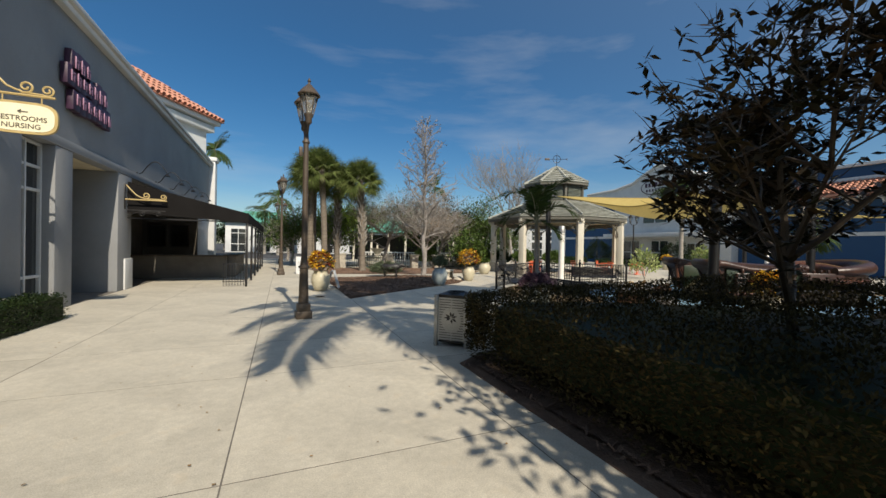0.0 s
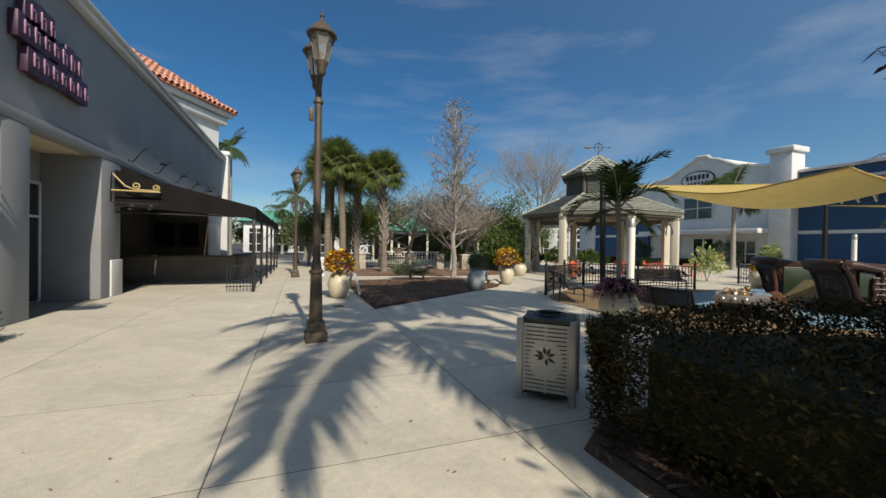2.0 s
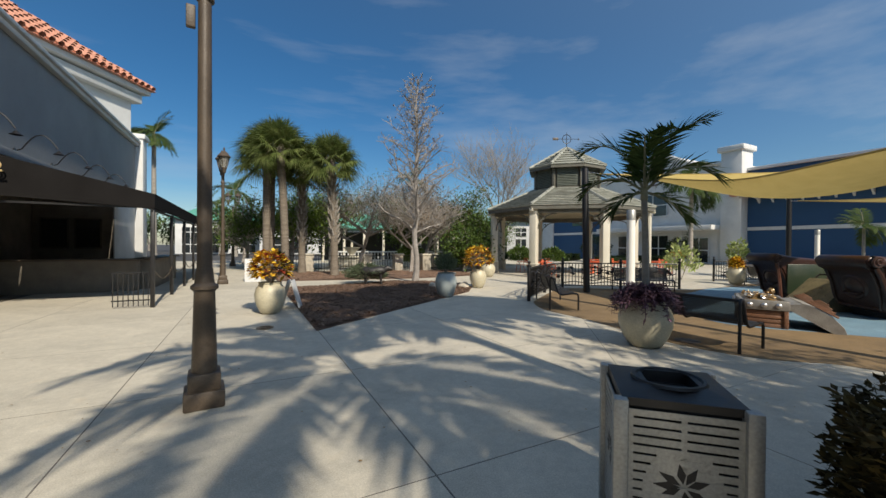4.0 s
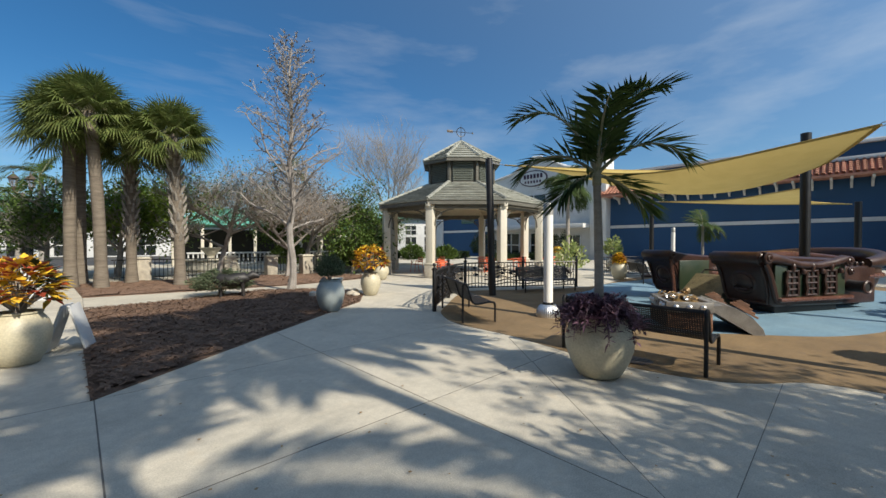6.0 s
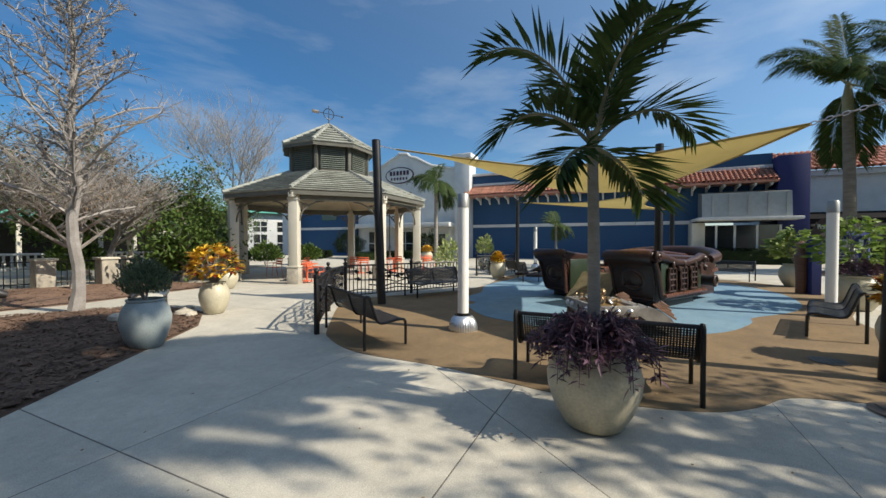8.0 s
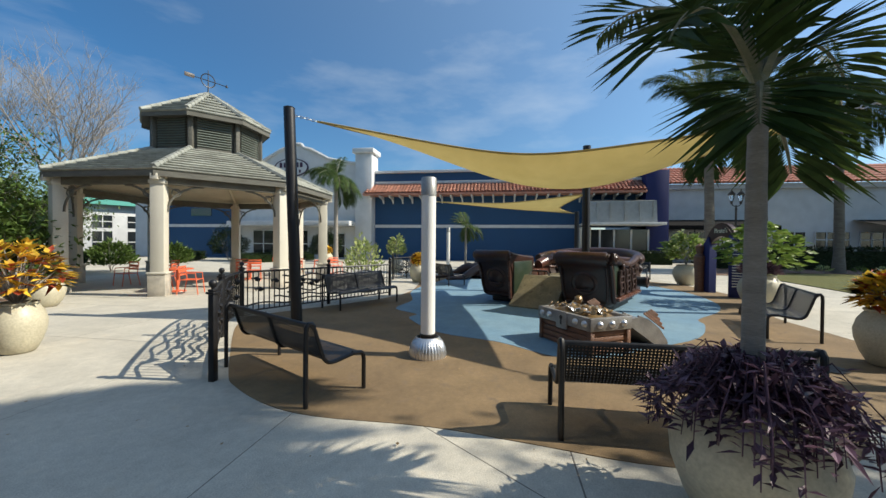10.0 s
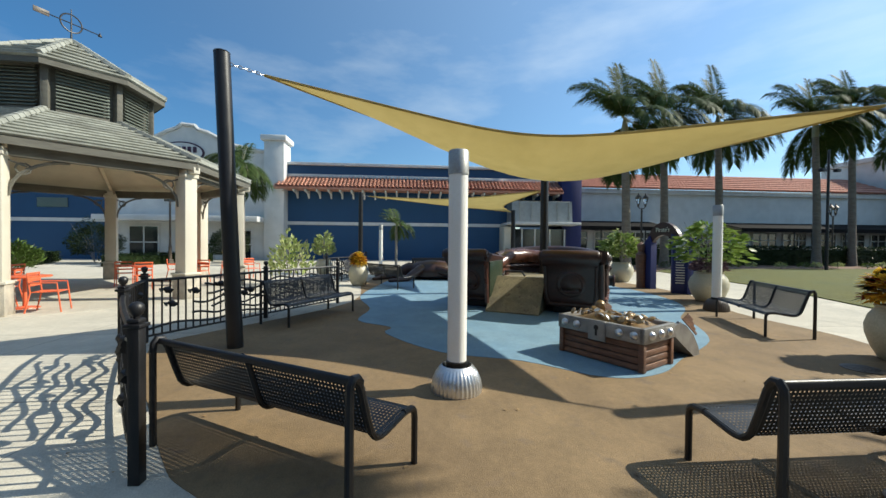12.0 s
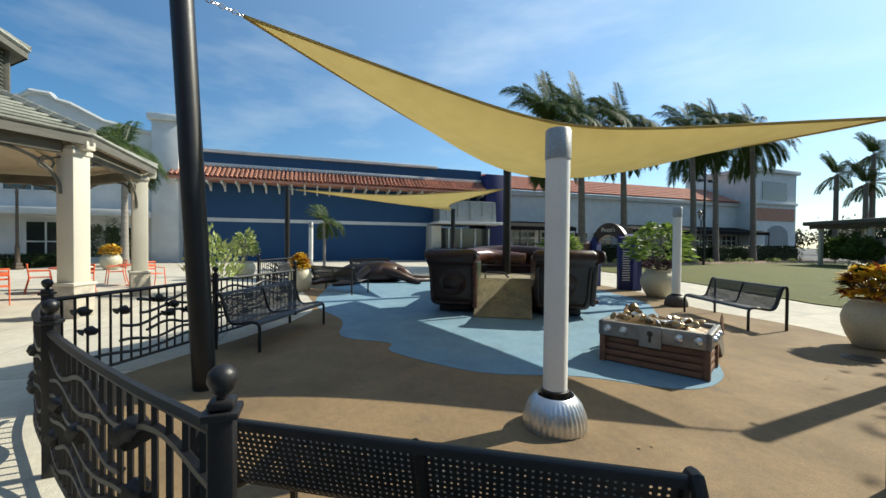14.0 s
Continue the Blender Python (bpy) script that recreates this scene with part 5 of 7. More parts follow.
def fan_palm(x, y, h, label, seed, r=0.19, boots=False, nf=34, size=1.0):
    random.seed(seed)
    t = thing("cabbage_palm", label, "palm tree", pose(x, y, 0), "cabbage palms")
    n = 14
    lx, ly = rnd(-0.3, 0.3), rnd(-0.2, 0.2)
    pts = [Vector((lx * (i / n) ** 2, ly * (i / n) ** 2, h * i / n)) for i in range(n + 1)]
    tr = part("trunk", Mesh().tube(pts, ring_trunk(pts, r, r * 1.0, 1.35), 12), "trunk", t)
    top = pts[-1]
    if boots:
        bt = Mesh()
        for k in range(70):
            z = h * (0.28 + 0.72 * k / 70)
            a = k * 2.399963
            c = Vector((lx * (z / h) ** 2, ly * (z / h) ** 2, z))
            o = Vector((math.cos(a), math.sin(a), 0))
            bt.tube([c + o * r * 0.9, c + o * (r + 0.1) + Vector((0, 0, 0.22)), c + o * (r + 0.13) + Vector((0, 0, 0.34))], [0.06, 0.045, 0.015], 4)
        tagged(part("boot_sheath", bt, "trunkgrey", tr, "criss-cross old leaf bases"), kind="stuff")
    me, ra = Mesh(), Mesh()
    for k in range(nf):
        f = (k + 0.5) / nf
        el = 1.45 - 1.85 * f
        az = k * 2.399963
        d = Vector((math.cos(az) * math.cos(el), math.sin(az) * math.cos(el), math.sin(el)))
        pl = size * rnd(0.75, 1.05)
        hub = top + d * pl + Vector((0, 0, -0.12 * (1 + f)))
        ra.tube([top, top + d * pl * 0.6, hub], [0.025, 0.018, 0.012], 4, False)
        side = d.cross(Vector((0, 0, 1)))
        side = side.normalized() if side.length > 0.05 else Vector((1, 0, 0))
        nrm = side.cross(d).normalized()
        for s in range(38):
            a = radians(-150 + 300 * (s + 0.5) / 38)
            dd = d * math.cos(a) + side * math.sin(a) - nrm * 0.35 * abs(math.sin(a))
            ln = size * 0.9 * (0.74 + 0.26 * math.cos(a)) * rnd(0.9, 1.1)
            blade(me, hub, dd, nrm + dd * 0.05, ln, 0.05, 0.1 + 0.34 * f + rnd(0, 0.22))
    part("crown", me, "frond_sabal", t, "stiff fan fronds with drooping tips", None)
    part("stalk", ra, "greentrunk", t)
    return t
def branch_tree(x, y, h, name, label, seed, bark="bark", levels=4, spread=0.6, up=0.35, r0=0.12, leaves=0, leafmat="leaf", leaf=0.09, clump=0.35, trunk_f=0.35, twig=3, category="tree", z0=0.0, droop=0.2, kids=4, wide=1.0):
    """A tree of tapered limbs, each forking into thinner ones, with leaves about its outer twigs."""
    random.seed(seed)
    t = thing(name, label, category, pose(x, y, z0))
    wood, tips = Mesh(), []
    def grow(p, d, ln, r, lev):
        pts, q, dd = [p], p, d
        for i in range(3):
            dd = (dd + Vector((rnd(-1, 1), rnd(-1, 1), rnd(-0.6, 1))) * 0.17).normalized()
            q = q + dd * ln / 3
            pts.append(q)
        wood.tube(pts, [r, r * 0.85, r * 0.7, r * 0.5 if lev < levels else r * 0.2], 6 if lev < 2 else 4, False)
        if lev >= levels - 1:
            tips.extend(pts[1:])
        if lev == levels:
            return
        for k in range(kids if lev else kids + 2):
            a = rnd(0, 6.283)
            f = rnd(0.35, 1.0)
            o = pts[min(3, 1 + int(f * 2.99))]
            nd = (dd * up + Vector((math.cos(a) * spread * wide, math.sin(a) * spread * wide, rnd(-0.1, 0.6) * spread + 0.12))).normalized()
            grow(o, nd, ln * rnd(0.5, 0.78), r * 0.5, lev + 1)
        grow(q, (dd + Vector((rnd(-0.2, 0.2), rnd(-0.2, 0.2), 0.1))).normalized(), ln * 0.75, r * 0.55, lev + 1)
    grow(Vector((0, 0, 0)), Vector((0, 0, 1)), h * trunk_f, r0, 0)
    part("trunk", wood, bark, t, "branching trunk and limbs")
    if leaves:
        me = Mesh()
        for k in range(leaves):
            p = random.choice(tips) + Vector((random.gauss(0, clump), random.gauss(0, clump), random.gauss(0, clump * 0.7)))
            d = Vector((rnd(-1, 1), rnd(-1, 1), rnd(-0.8, 0.5)))
            blade(me, p, d, Vector((rnd(-0.5, 0.5), rnd(-0.5, 0.5), 1)), leaf * rnd(0.7, 1.3), leaf * 0.5, droop)
        part("crown", me, leafmat, t, "", None)
    return t
def shrub(x, y, z, w, h, name, label, material, n, leaf, seed, width=0.5, upright=0.6, material2="", category="shrub", group="", stems=7):
    """A bush of many leaves round a few stems."""
    random.seed(seed)
    t = thing(name, label, category, pose(x, y, z), group)
    st, a, b = Mesh(), Mesh(), Mesh()
    for k in range(stems):
        az, o = rnd(0, 6.283), rnd(0.2, 0.8)
        st.tube([(0, 0, 0), (o * w * 0.25 * math.cos(az), o * w * 0.25 * math.sin(az), h * 0.45), (o * w * 0.5 * math.cos(az), o * w * 0.5 * math.sin(az), h * rnd(0.6, 0.9))], [0.015, 0.01, 0.004], 4, False)
    part("stalk", st, "bark", t)
    for k in range(n):
        az, u = rnd(0, 6.283), rnd(0, 1)
        rr = w / 2 * (rnd(0, 1) ** 0.4)
        zz = h * (0.25 + 0.75 * u)
        rr *= math.sin(math.pi * min(0.98, 0.25 + 0.66 * u)) * (0.85 + 0.3 * noise.noise((az, u * 3, seed)))
        p = Vector((rr * math.cos(az), rr * math.sin(az), zz * (0.8 + 0.3 * noise.noise((az * 1.5, seed, 1)))))
        d = Vector((math.cos(az) * (1 - upright) + rnd(-0.4, 0.4), math.sin(az) * (1 - upright) + rnd(-0.4, 0.4), upright + rnd(-0.3, 0.3)))
        blade(b if material2 and (k * 7919) % 10 < 4 else a, p, d, Vector((rnd(-1, 1), rnd(-1, 1), 0.6)), leaf * rnd(0.6, 1.3), leaf * width, 0.2)
    part("leaves", a, material, t, "", None)
    if b.v:
        part("leaves", b, material2, t, "second leaf colour", None)
    return t
def croton(x, y, z, w, h, seed):
    random.seed(seed)
    t = thing("croton_plant", "croton plant with yellow, orange and dark red leaves in a pot", "plant", pose(x, y, z), "croton plants")
    sets = {"leaf_yellow": Mesh(), "leaf_red": Mesh(), "leaf_dark": Mesh()}
    st = Mesh()
    for k in range(44):
        az, u = k * 2.4, 1 - 1.5 * (k + 0.5) / 44
        o = math.sqrt(1 - u * u) * rnd(0.72, 0.92)
        tip = Vector((o * w * 0.46 * math.cos(az), o * w * 0.46 * math.sin(az), h * (0.5 + 0.4 * u)))
        st.tube([(0, 0, 0), tip * 0.5 + Vector((0, 0, 0.03)), tip], [0.012, 0.01, 0.006], 4, False)
        for j in range(12):
            a, c = j * 2.4, rnd(0, 0.1)
            d = Vector((math.cos(a), math.sin(a), rnd(-0.1, 0.9))) + Vector((o * math.cos(az), o * math.sin(az), u)) * 0.9
            dark = rnd(0, 1) + (0.25 if math.cos(az) > 0.2 else 0)
            mt = "leaf_yellow" if dark < 0.78 else "leaf_red" if dark < 0.98 else "leaf_dark"
            blade(sets[mt], tip - Vector((0, 0, c)), d, Vector((0, 0, 1)), rnd(0.16, 0.26), rnd(0.085, 0.125), 0.3)
    part("stalk", st, "bark", t)
    for k, v in sets.items():
        part("leaves", v, k, t, {"leaf_yellow": "yellow leaves", "leaf_red": "red leaves", "leaf_dark": "dark green leaves"}[k], None)

# cabbage palms in the second bed
fan_palm(3.05, 26.4, 6.6, "tall cabbage palm with smooth brown trunk in mulch", 31, nf=56, size=1.1)
fan_palm(5.45, 25.8, 6.1, "cabbage palm with criss-cross leaf bases on its trunk", 32, boots=True, nf=56, size=1.12)
fan_palm(2.5, 28.9, 7.2, "cabbage palm with dark shaded trunk", 33, nf=50, size=1.2)
fan_palm(4.1, 28.3, 6.0, "cabbage palm with dark shaded trunk", 34, nf=50, size=1.2, boots=True)
fan_palm(2.2, 27.5, 6.4, "cabbage palm with dark shaded trunk", 35, nf=50, size=1.15)
# palm in the pot
hand_palm(7.22, 9.1, 1.76, [(-48, 74, 1.5, 2.3), (-58, 50, 1.2, 2.6), (119, 72, 1.5, 3.0), (130, 44, 1.1, 2.7), (-48, -14, 0.75, 1.5), (32, 64, 1.65, 2.2), (215, 70, 1.2, 2.4), (-110, 72, 1.2, 2.3), (150, -8, 0.65, 1.6)], 0.46, 0.045, "young palm with dark green arching fronds growing in a pot", 0.06, 0.70, 41, 36, 0.2, 1.05)
# royal palms along the lawn
for i, (x, y, h) in enumerate(((28.95, -1.36, 8.2), (31.4, -5.6, 9.6), (32.2, -10.4, 9.8), (33.2, -19.4, 10.2), (34.9, -24.6, 12.0), (34.4, -29.3, 11.4))):
    feather_palm(x, y, h, 4.0, 22, 0.95, 0.052, "royal palm with swollen grey trunk on the lawn edge", 0.28, 0, "trunk", 50 + i, 2.0, 1.4, 120, (0.2, 0.1), (-0.6, 1.5), 0.5, "royal palms")
# palms by the east buildings
feather_palm(35.3, 24.46, 6.6, 2.6, 22, 0.85, 0.055, "foxtail palm before the white shop building", 0.2, 0, "trunkgrey", 61, 1.9, 0.8, 52, els=(-0.5, 1.2), hang=0.5)
feather_palm(31.45, 13.06, 2.5, 1.4, 14, 0.5, 0.04, "small young palm before the blue wall", 0.09, 0, "trunkgrey", 62, 1.4, 0.4, 36)
# palms far off by the street and behind the shop
feather_palm(-7.0, 52, 12.0, 2.6, 26, 0.8, 0.06, "tall palm rising behind the shop roofs", 0.25, 0, "trunkgrey", 63, 1.6, 0.6, 40)
feather_palm(0.0, 60, 8.0, 3.0, 20, 0.8, 0.06, "coconut palm by the far street", 0.22, 0, "trunkgrey", 64, 1.6, 0.4, 40)
feather_palm(-2.0, 66, 6.5, 2.8, 18, 0.8, 0.06, "coconut palm by the far street", 0.22, 0, "trunkgrey", 65, 1.6, 0.4, 40)
feather_palm(21, 52, 10, 2.6, 16, 0.8, 0.06, "tall palm beyond the gazebo", 0.22, 0, "trunkgrey", 66, 1.6, 0.4, 36)
for i, (x, y, h) in enumerate(((36.3, -47, 10.4), (33.5, -48, 12.4), (33.2, -46, 8.8), (30.5, -50, 11.5))):
    feather_palm(x, y, h, 3.2, 26, 0.55, 0.06, "date palm far beyond the lawn", 0.3, 0, "trunk", 70 + i, 1.2, 0, 44, els=(-0.4, 1.4))
# palms south of the walk whose shade falls on the plaza
hand_palm(3.42, 0.2, 7.75, [(-124, 28, 4.5, 2.3), (-84, 26, 4.5, 2.3), (-66, 20, 4.2, 2.3), (150, 30, 4.0, 2.2), (115, 40, 3.8, 2.2), (70, 35, 3.6, 2.0), (-40, 25, 3.4, 2.2), (95, 75, 3.2, 1.6), (172, 10, 3.4, 2.0)], 0.95, 0.1, "coconut palm with long arching fronds in the hedge bed", 0.16, 0.0, 81, 70, 0.35)
# two palms and three trees never in view, added only to cast shade
feather_palm(5.6, 1.2, 11.0, 2.7, 18, 0.75, 0.075, "unseen coconut palm added to shade the mulch bed", 0.17, 0, "trunkgrey", 82, 1.5, 0.4, 48)
feather_palm(7.8, 0.7, 12.2, 2.7, 30, 0.75, 0.11, "unseen tall coconut palm added to shade the grey pot", 0.17, 0, "trunkgrey", 83, 1.5, 0.4, 48)
branch_tree(7.8, -3.4, 10.8, "shade_tree", "unseen open leafy tree added to dapple the plaza", 84, levels=4, spread=0.75, up=0.4, r0=0.2, trunk_f=0.34, leaves=5500, leafmat="leaf", leaf=0.22, clump=0.4, kids=4, wide=0.85)
branch_tree(7.2, -5.8, 9.0, "shade_tree", "unseen dense dark green tree added to shade the hedge", 85, levels=3, spread=0.8, up=0.35, r0=0.2, trunk_f=0.34, leaves=15000, leafmat="leaf_dark", leaf=0.24, clump=0.55, kids=5, wide=1.2)
branch_tree(4.1, -2.3, 6.8, "shade_tree", "unseen dense low tree added to shade the hedge edge", 86, levels=3, spread=0.7, up=0.4, r0=0.14, trunk_f=0.36, leaves=10000, leafmat="leaf_dark", leaf=0.2, clump=0.45, kids=5, wide=0.7)
# magnolia in the hedge bed
random.seed(90)
mg = branch_tree(6.05, 2.55, 7.0, "magnolia_tree", "magnolia tree with dark leathery leaf whorls and bare twigs", 91, bark="bronze", levels=4, spread=0.8, up=0.5, r0=0.085, trunk_f=0.24, kids=4, wide=1.15)
wood = [o for o in mg.children if o.name.startswith("trunk")][0].data
me = Mesh()
ends = [wood.vertices[i].co.copy() for i in range(40, len(wood.vertices), 5)]
random.shuffle(ends)
for p in ends[:1050]:
    az0 = rnd(0, 6.28)
    if p.z < 0.9:
        continue
    for j in range(7):
        a = az0 + j * 0.9 + rnd(-0.3, 0.3)
        d = Vector((math.cos(a), math.sin(a), rnd(-0.7, 1.1)))
        blade(me, p + Vector((rnd(-0.05, 0.05), rnd(-0.05, 0.05), rnd(-0.06, 0.06))), d, Vector((rnd(-0.7, 0.7), rnd(-0.7, 0.7), 1)), rnd(0.12, 0.19), rnd(0.05, 0.068), 0.1)
part("leaves", me, "leaf_mag", mg, "dark glossy and rust-backed leaves", None)
# bare cypresses and garden trees
def cypress(x, y, h, seed, label, n=64, r=0.13):
    """A bare conical tree: one leader with whorled side limbs and twigs, and small cones."""
    random.seed(seed)
    t = thing("bald_cypress", label, "tree", pose(x, y, 0))
    lead = [Vector((0.05 * math.sin(i * 1.3), 0.05 * math.cos(i * 1.7), h * i / 16)) for i in range(17)]
    part("trunk", Mesh().tube(lead, [r * (1 - i / 17) ** 0.8 * (1.35 if i == 0 else 1) + 0.008 for i in range(17)], 8), "bark", t)
    limb, tips = Mesh(), []
    for k in range(n):
        f = 0.24 + 0.74 * (k / n) ** 0.9
        a, ln = k * 2.4 + rnd(-0.4, 0.4), (1 - f) ** 0.55 * h * 0.27 * rnd(0.45, 1.3) + 0.2
        z = f * h
        i = min(15, int(f * 16))
        p = lead[i].lerp(lead[i + 1], f * 16 - i)
        pts, d = [p], Vector((math.cos(a), math.sin(a), 0.55 + 0.5 * f))
        for s in range(5):
            d = (d + Vector((rnd(-0.3, 0.3), rnd(-0.3, 0.3), rnd(-0.15, 0.2)))).normalized()
            pts.append(pts[-1] + d * ln / 5)
        limb.tube(pts, [0.034 * (1 - f) + 0.012 - 0.0018 * s for s in range(6)], 4, False)
        for s in range(1, 6):
            for q in range(4):
                e = (d * 0.5 + Vector((rnd(-1, 1), rnd(-1, 1), rnd(-0.4, 0.7)))).normalized()
                ll = ln * rnd(0.15, 0.32)
                m1 = pts[s] + e * ll * 0.5
                m2 = m1 + (e + Vector((rnd(-0.5, 0.5), rnd(-0.5, 0.5), rnd(-0.3, 0.3)))).normalized() * ll * 0.5
                limb.tube([pts[s], m1, m2], [0.011, 0.008, 0.005], 3, False)
                for w in range(2):
                    m3 = m1 + Vector((rnd(-1, 1), rnd(-1, 1), rnd(-0.5, 0.6))).normalized() * ll * 0.4
                    limb.tube([m1, m3], [0.007, 0.004], 3, False)
                tips.append(m2)
    part("twig_crown", limb, "bark", t, "fine bare grey twigs")
    cones = Mesh()
    for p in random.sample(tips, 110):
        cones.lathe([(0.005, -0.04), (0.035, 0), (0.005, 0.04)], 6, tuple(p - Vector((0, 0, 0.05))))
    tagged(part("cone_cluster", cones, "bronze", t, "small dark cones"), kind="stuff")
cypress(7.95, 20.6, 8.95, 101, "bare grey bald cypress with small dark cones", 72)
branch_tree(25.4, 38.0, 15.0, "bare_tree", "bare pale grey tree beyond the gazebo", 102, levels=5, spread=0.75, up=0.6, r0=0.17, trunk_f=0.3, kids=4, wide=0.9)
branch_tree(7.4, 28.2, 7.6, "garden_tree", "low garden tree with thin pale twigs", 103, levels=5, spread=0.8, up=0.35, r0=0.15, trunk_f=0.3, leaves=5000, leafmat="leaf", leaf=0.11, clump=0.3, kids=4, wide=1.1)
branch_tree(12.3, 29.4, 7.4, "garden_tree", "wide garden tree with a haze of bare twigs", 105, levels=5, spread=0.8, up=0.35, r0=0.15, trunk_f=0.3, leaves=2500, leafmat="dry", leaf=0.09, clump=0.3, kids=4, wide=1.1)
branch_tree(10.2, 26.6, 7.0, "garden_tree", "low garden tree nearly bare of leaves", 104, levels=5, spread=0.8, up=0.35, r0=0.14, trunk_f=0.3, leaves=2200, leafmat="dry", leaf=0.09, clump=0.3, kids=4, wide=1.1)
for i, (x, y, h, n, mt) in enumerate(((1.2, 34.5, 5.6, 3500, "leaf"), (3.9, 32.4, 5.4, 3500, "leaf_bright"), (6.6, 33.0, 6.5, 5000, "leaf_bright"), (13.2, 33, 6.5, 9000, "leaf"), (16.5, 36, 7.4, 8000, "leaf_dark"), (4.0, 35, 6.5, 5000, "leaf"), (1.0, 41, 5.5, 4000, "leaf_dark"), (19.5, 34.2, 7.6, 9000, "leaf"), (26, 40, 5.5, 4000, "leaf"), (13.5, 25.8, 3.0, 4500, "leaf"))):
    branch_tree(x, y, h, "garden_tree", "leafy green garden tree", 110 + i, levels=3, spread=0.75, up=0.3, r0=0.15, trunk_f=0.36, leaves=n, leafmat=mt, leaf=0.22, clump=0.55, kids=5, wide=1.15)
for i, (x, y, w, h, mt) in enumerate(((14.6, 27.6, 2.2, 1.6, "leaf"), (16.8, 30.2, 2.4, 1.8, "leaf"), (19.4, 31.0, 2.4, 1.6, "leaf_dark"), (22.0, 31.0, 2.6, 1.8, "leaf"), (24.8, 30.0, 2.4, 1.7, "leaf"), (12.0, 31, 2.5, 2.0, "leaf"))):
    shrub(x, y, 0, w, h, "garden_shrub", "bright green leafy garden shrub", mt, 1600, 0.3, 130 + i, 0.3, 0.55)
shrub(35.0, 34.3, 0, 3.9, 3.3, "clipped_shrub", "round clipped green shrub before the shop", "leaf_dark", 7000, 0.12, 141, 0.55, 0.3)
shrub(36.5, 26.0, 0, 3.4, 3.0, "clipped_shrub", "round clipped green shrub before the shop", "leaf_dark", 7000, 0.12, 142, 0.55, 0.3)
# plants in pots
croton(1.78, 14.95, 0.7, 1.0, 0.85, 151)
croton(9.32, 17.6, 0.7, 1.2, 1.0, 152)
croton(10.9, 5.2, 0.74, 0.8, 0.6, 153)
croton(20.6, 14.07, 0.74, 0.45, 0.5, 154)
croton(33.0, 24.2, 0.8, 1.0, 0.6, 155)
shrub(6.96, 15.8, 0.72, 0.85, 0.75, "rosemary_bush", "grey-green upright herb bush in a pot", "leaf_grey", 3200, 0.09, 156, 0.22, 0.75)
shrub(16.4, 3.55, 0.78, 2.1, 1.8, "potted_shrub", "leafy green shrub in a large pot", "leaf_bright", 480, 0.26, 157, 0.5, 0.2)
shrub(16.4, 3.55, 0.78, 1.0, 0.55, "purple_trailing_plant", "dark purple plants round a potted shrub", "leaf_purple", 900, 0.14, 158, 0.25, 0.2)
shrub(22.1, 2.9, 0.78, 1.9, 1.6, "potted_shrub", "leafy yellow-green shrub in a large pot", "leaf_bright", 800, 0.26, 159, 0.5, 0.25, "leaf_pale")
shrub(20.8, 16.6, 0, 1.9, 2.0, "variegated_shrub", "pale cream and green variegated shrub", "leaf_pale", 400, 0.27, 161, 0.4, 0.7)
shrub(25.9, 16.5, 0.68, 1.2, 1.5, "variegated_shrub", "pale variegated shrub in a pot", "leaf_pale", 420, 0.24, 160, 0.45, 0.55)
shrub(12.6, 21.8, 0.66, 0.7, 0.4, "potted_plant", "low green plant in a pot", "leaf", 600, 0.14, 162, 0.4, 0.5)
# purple heart spilling over the palm's pot
random.seed(170)
ph = thing("purple_trailing_plant", "dark purple trailing plant spilling over a cream pot", "plant", pose(7.22, 9.1, 0.70))
pm, ps = Mesh(), Mesh()
for k in range(260):
    az, reach = rnd(0, 6.283), rnd(0.12, 0.56)
    fall = max(0, reach - 0.34) * rnd(0.1, 1.5)
    pts = [Vector((rnd(-0.1, 0.1), rnd(-0.1, 0.1), 0)), Vector((math.cos(az) * reach * 0.6, math.sin(az) * reach * 0.6, rnd(0.14, 0.36))), Vector((math.cos(az) * reach, math.sin(az) * reach, rnd(0.05, 0.18) - fall * 0.5)), Vector((math.cos(az) * reach * 1.03, math.sin(az) * reach * 1.03, 0.05 - fall))]
    ps.tube(pts, [0.006, 0.005, 0.004, 0.003], 4, False)
    for j in range(16):
        f = j / 16 * 3
        i = min(2, int(f))
        p = pts[i].lerp(pts[i + 1], f - i)
        blade(pm, p, Vector((rnd(-1, 1), rnd(-1, 1), rnd(-0.3, 0.7))), Vector((0, 0, 1)), rnd(0.07, 0.13), rnd(0.026, 0.042), 0.3)
part("stalk", ps, "leaf_purple", ph)
part("leaves", pm, "leaf_purple", ph, "", None)
# hedge mass in the near bed
random.seed(180)
hd = thing("hedge", "broad clipped hedge with brown-green leaves over dark mulch", "hedge")
HP = [(3.2, -5.5), (3.05, 5.2), (3.65, 5.6), (5.2, 5.2), (7.2, 4.2), (8.3, 2.6), (8.5, -5.5)]
def hedge_top(x, y):
    return 1.0 + 0.085 * (x - 3.4) + 0.12 * noise.noise((x * 1.1, y * 1.1, 3))
# dark solid block standing in for the shade between the hedge's leaves
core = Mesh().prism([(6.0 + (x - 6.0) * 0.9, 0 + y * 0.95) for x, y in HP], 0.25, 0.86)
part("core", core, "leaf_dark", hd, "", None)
hl, tw_ = Mesh(), Mesh()
edge = [(HP[i], HP[i + 1]) for i in range(len(HP) - 2)]
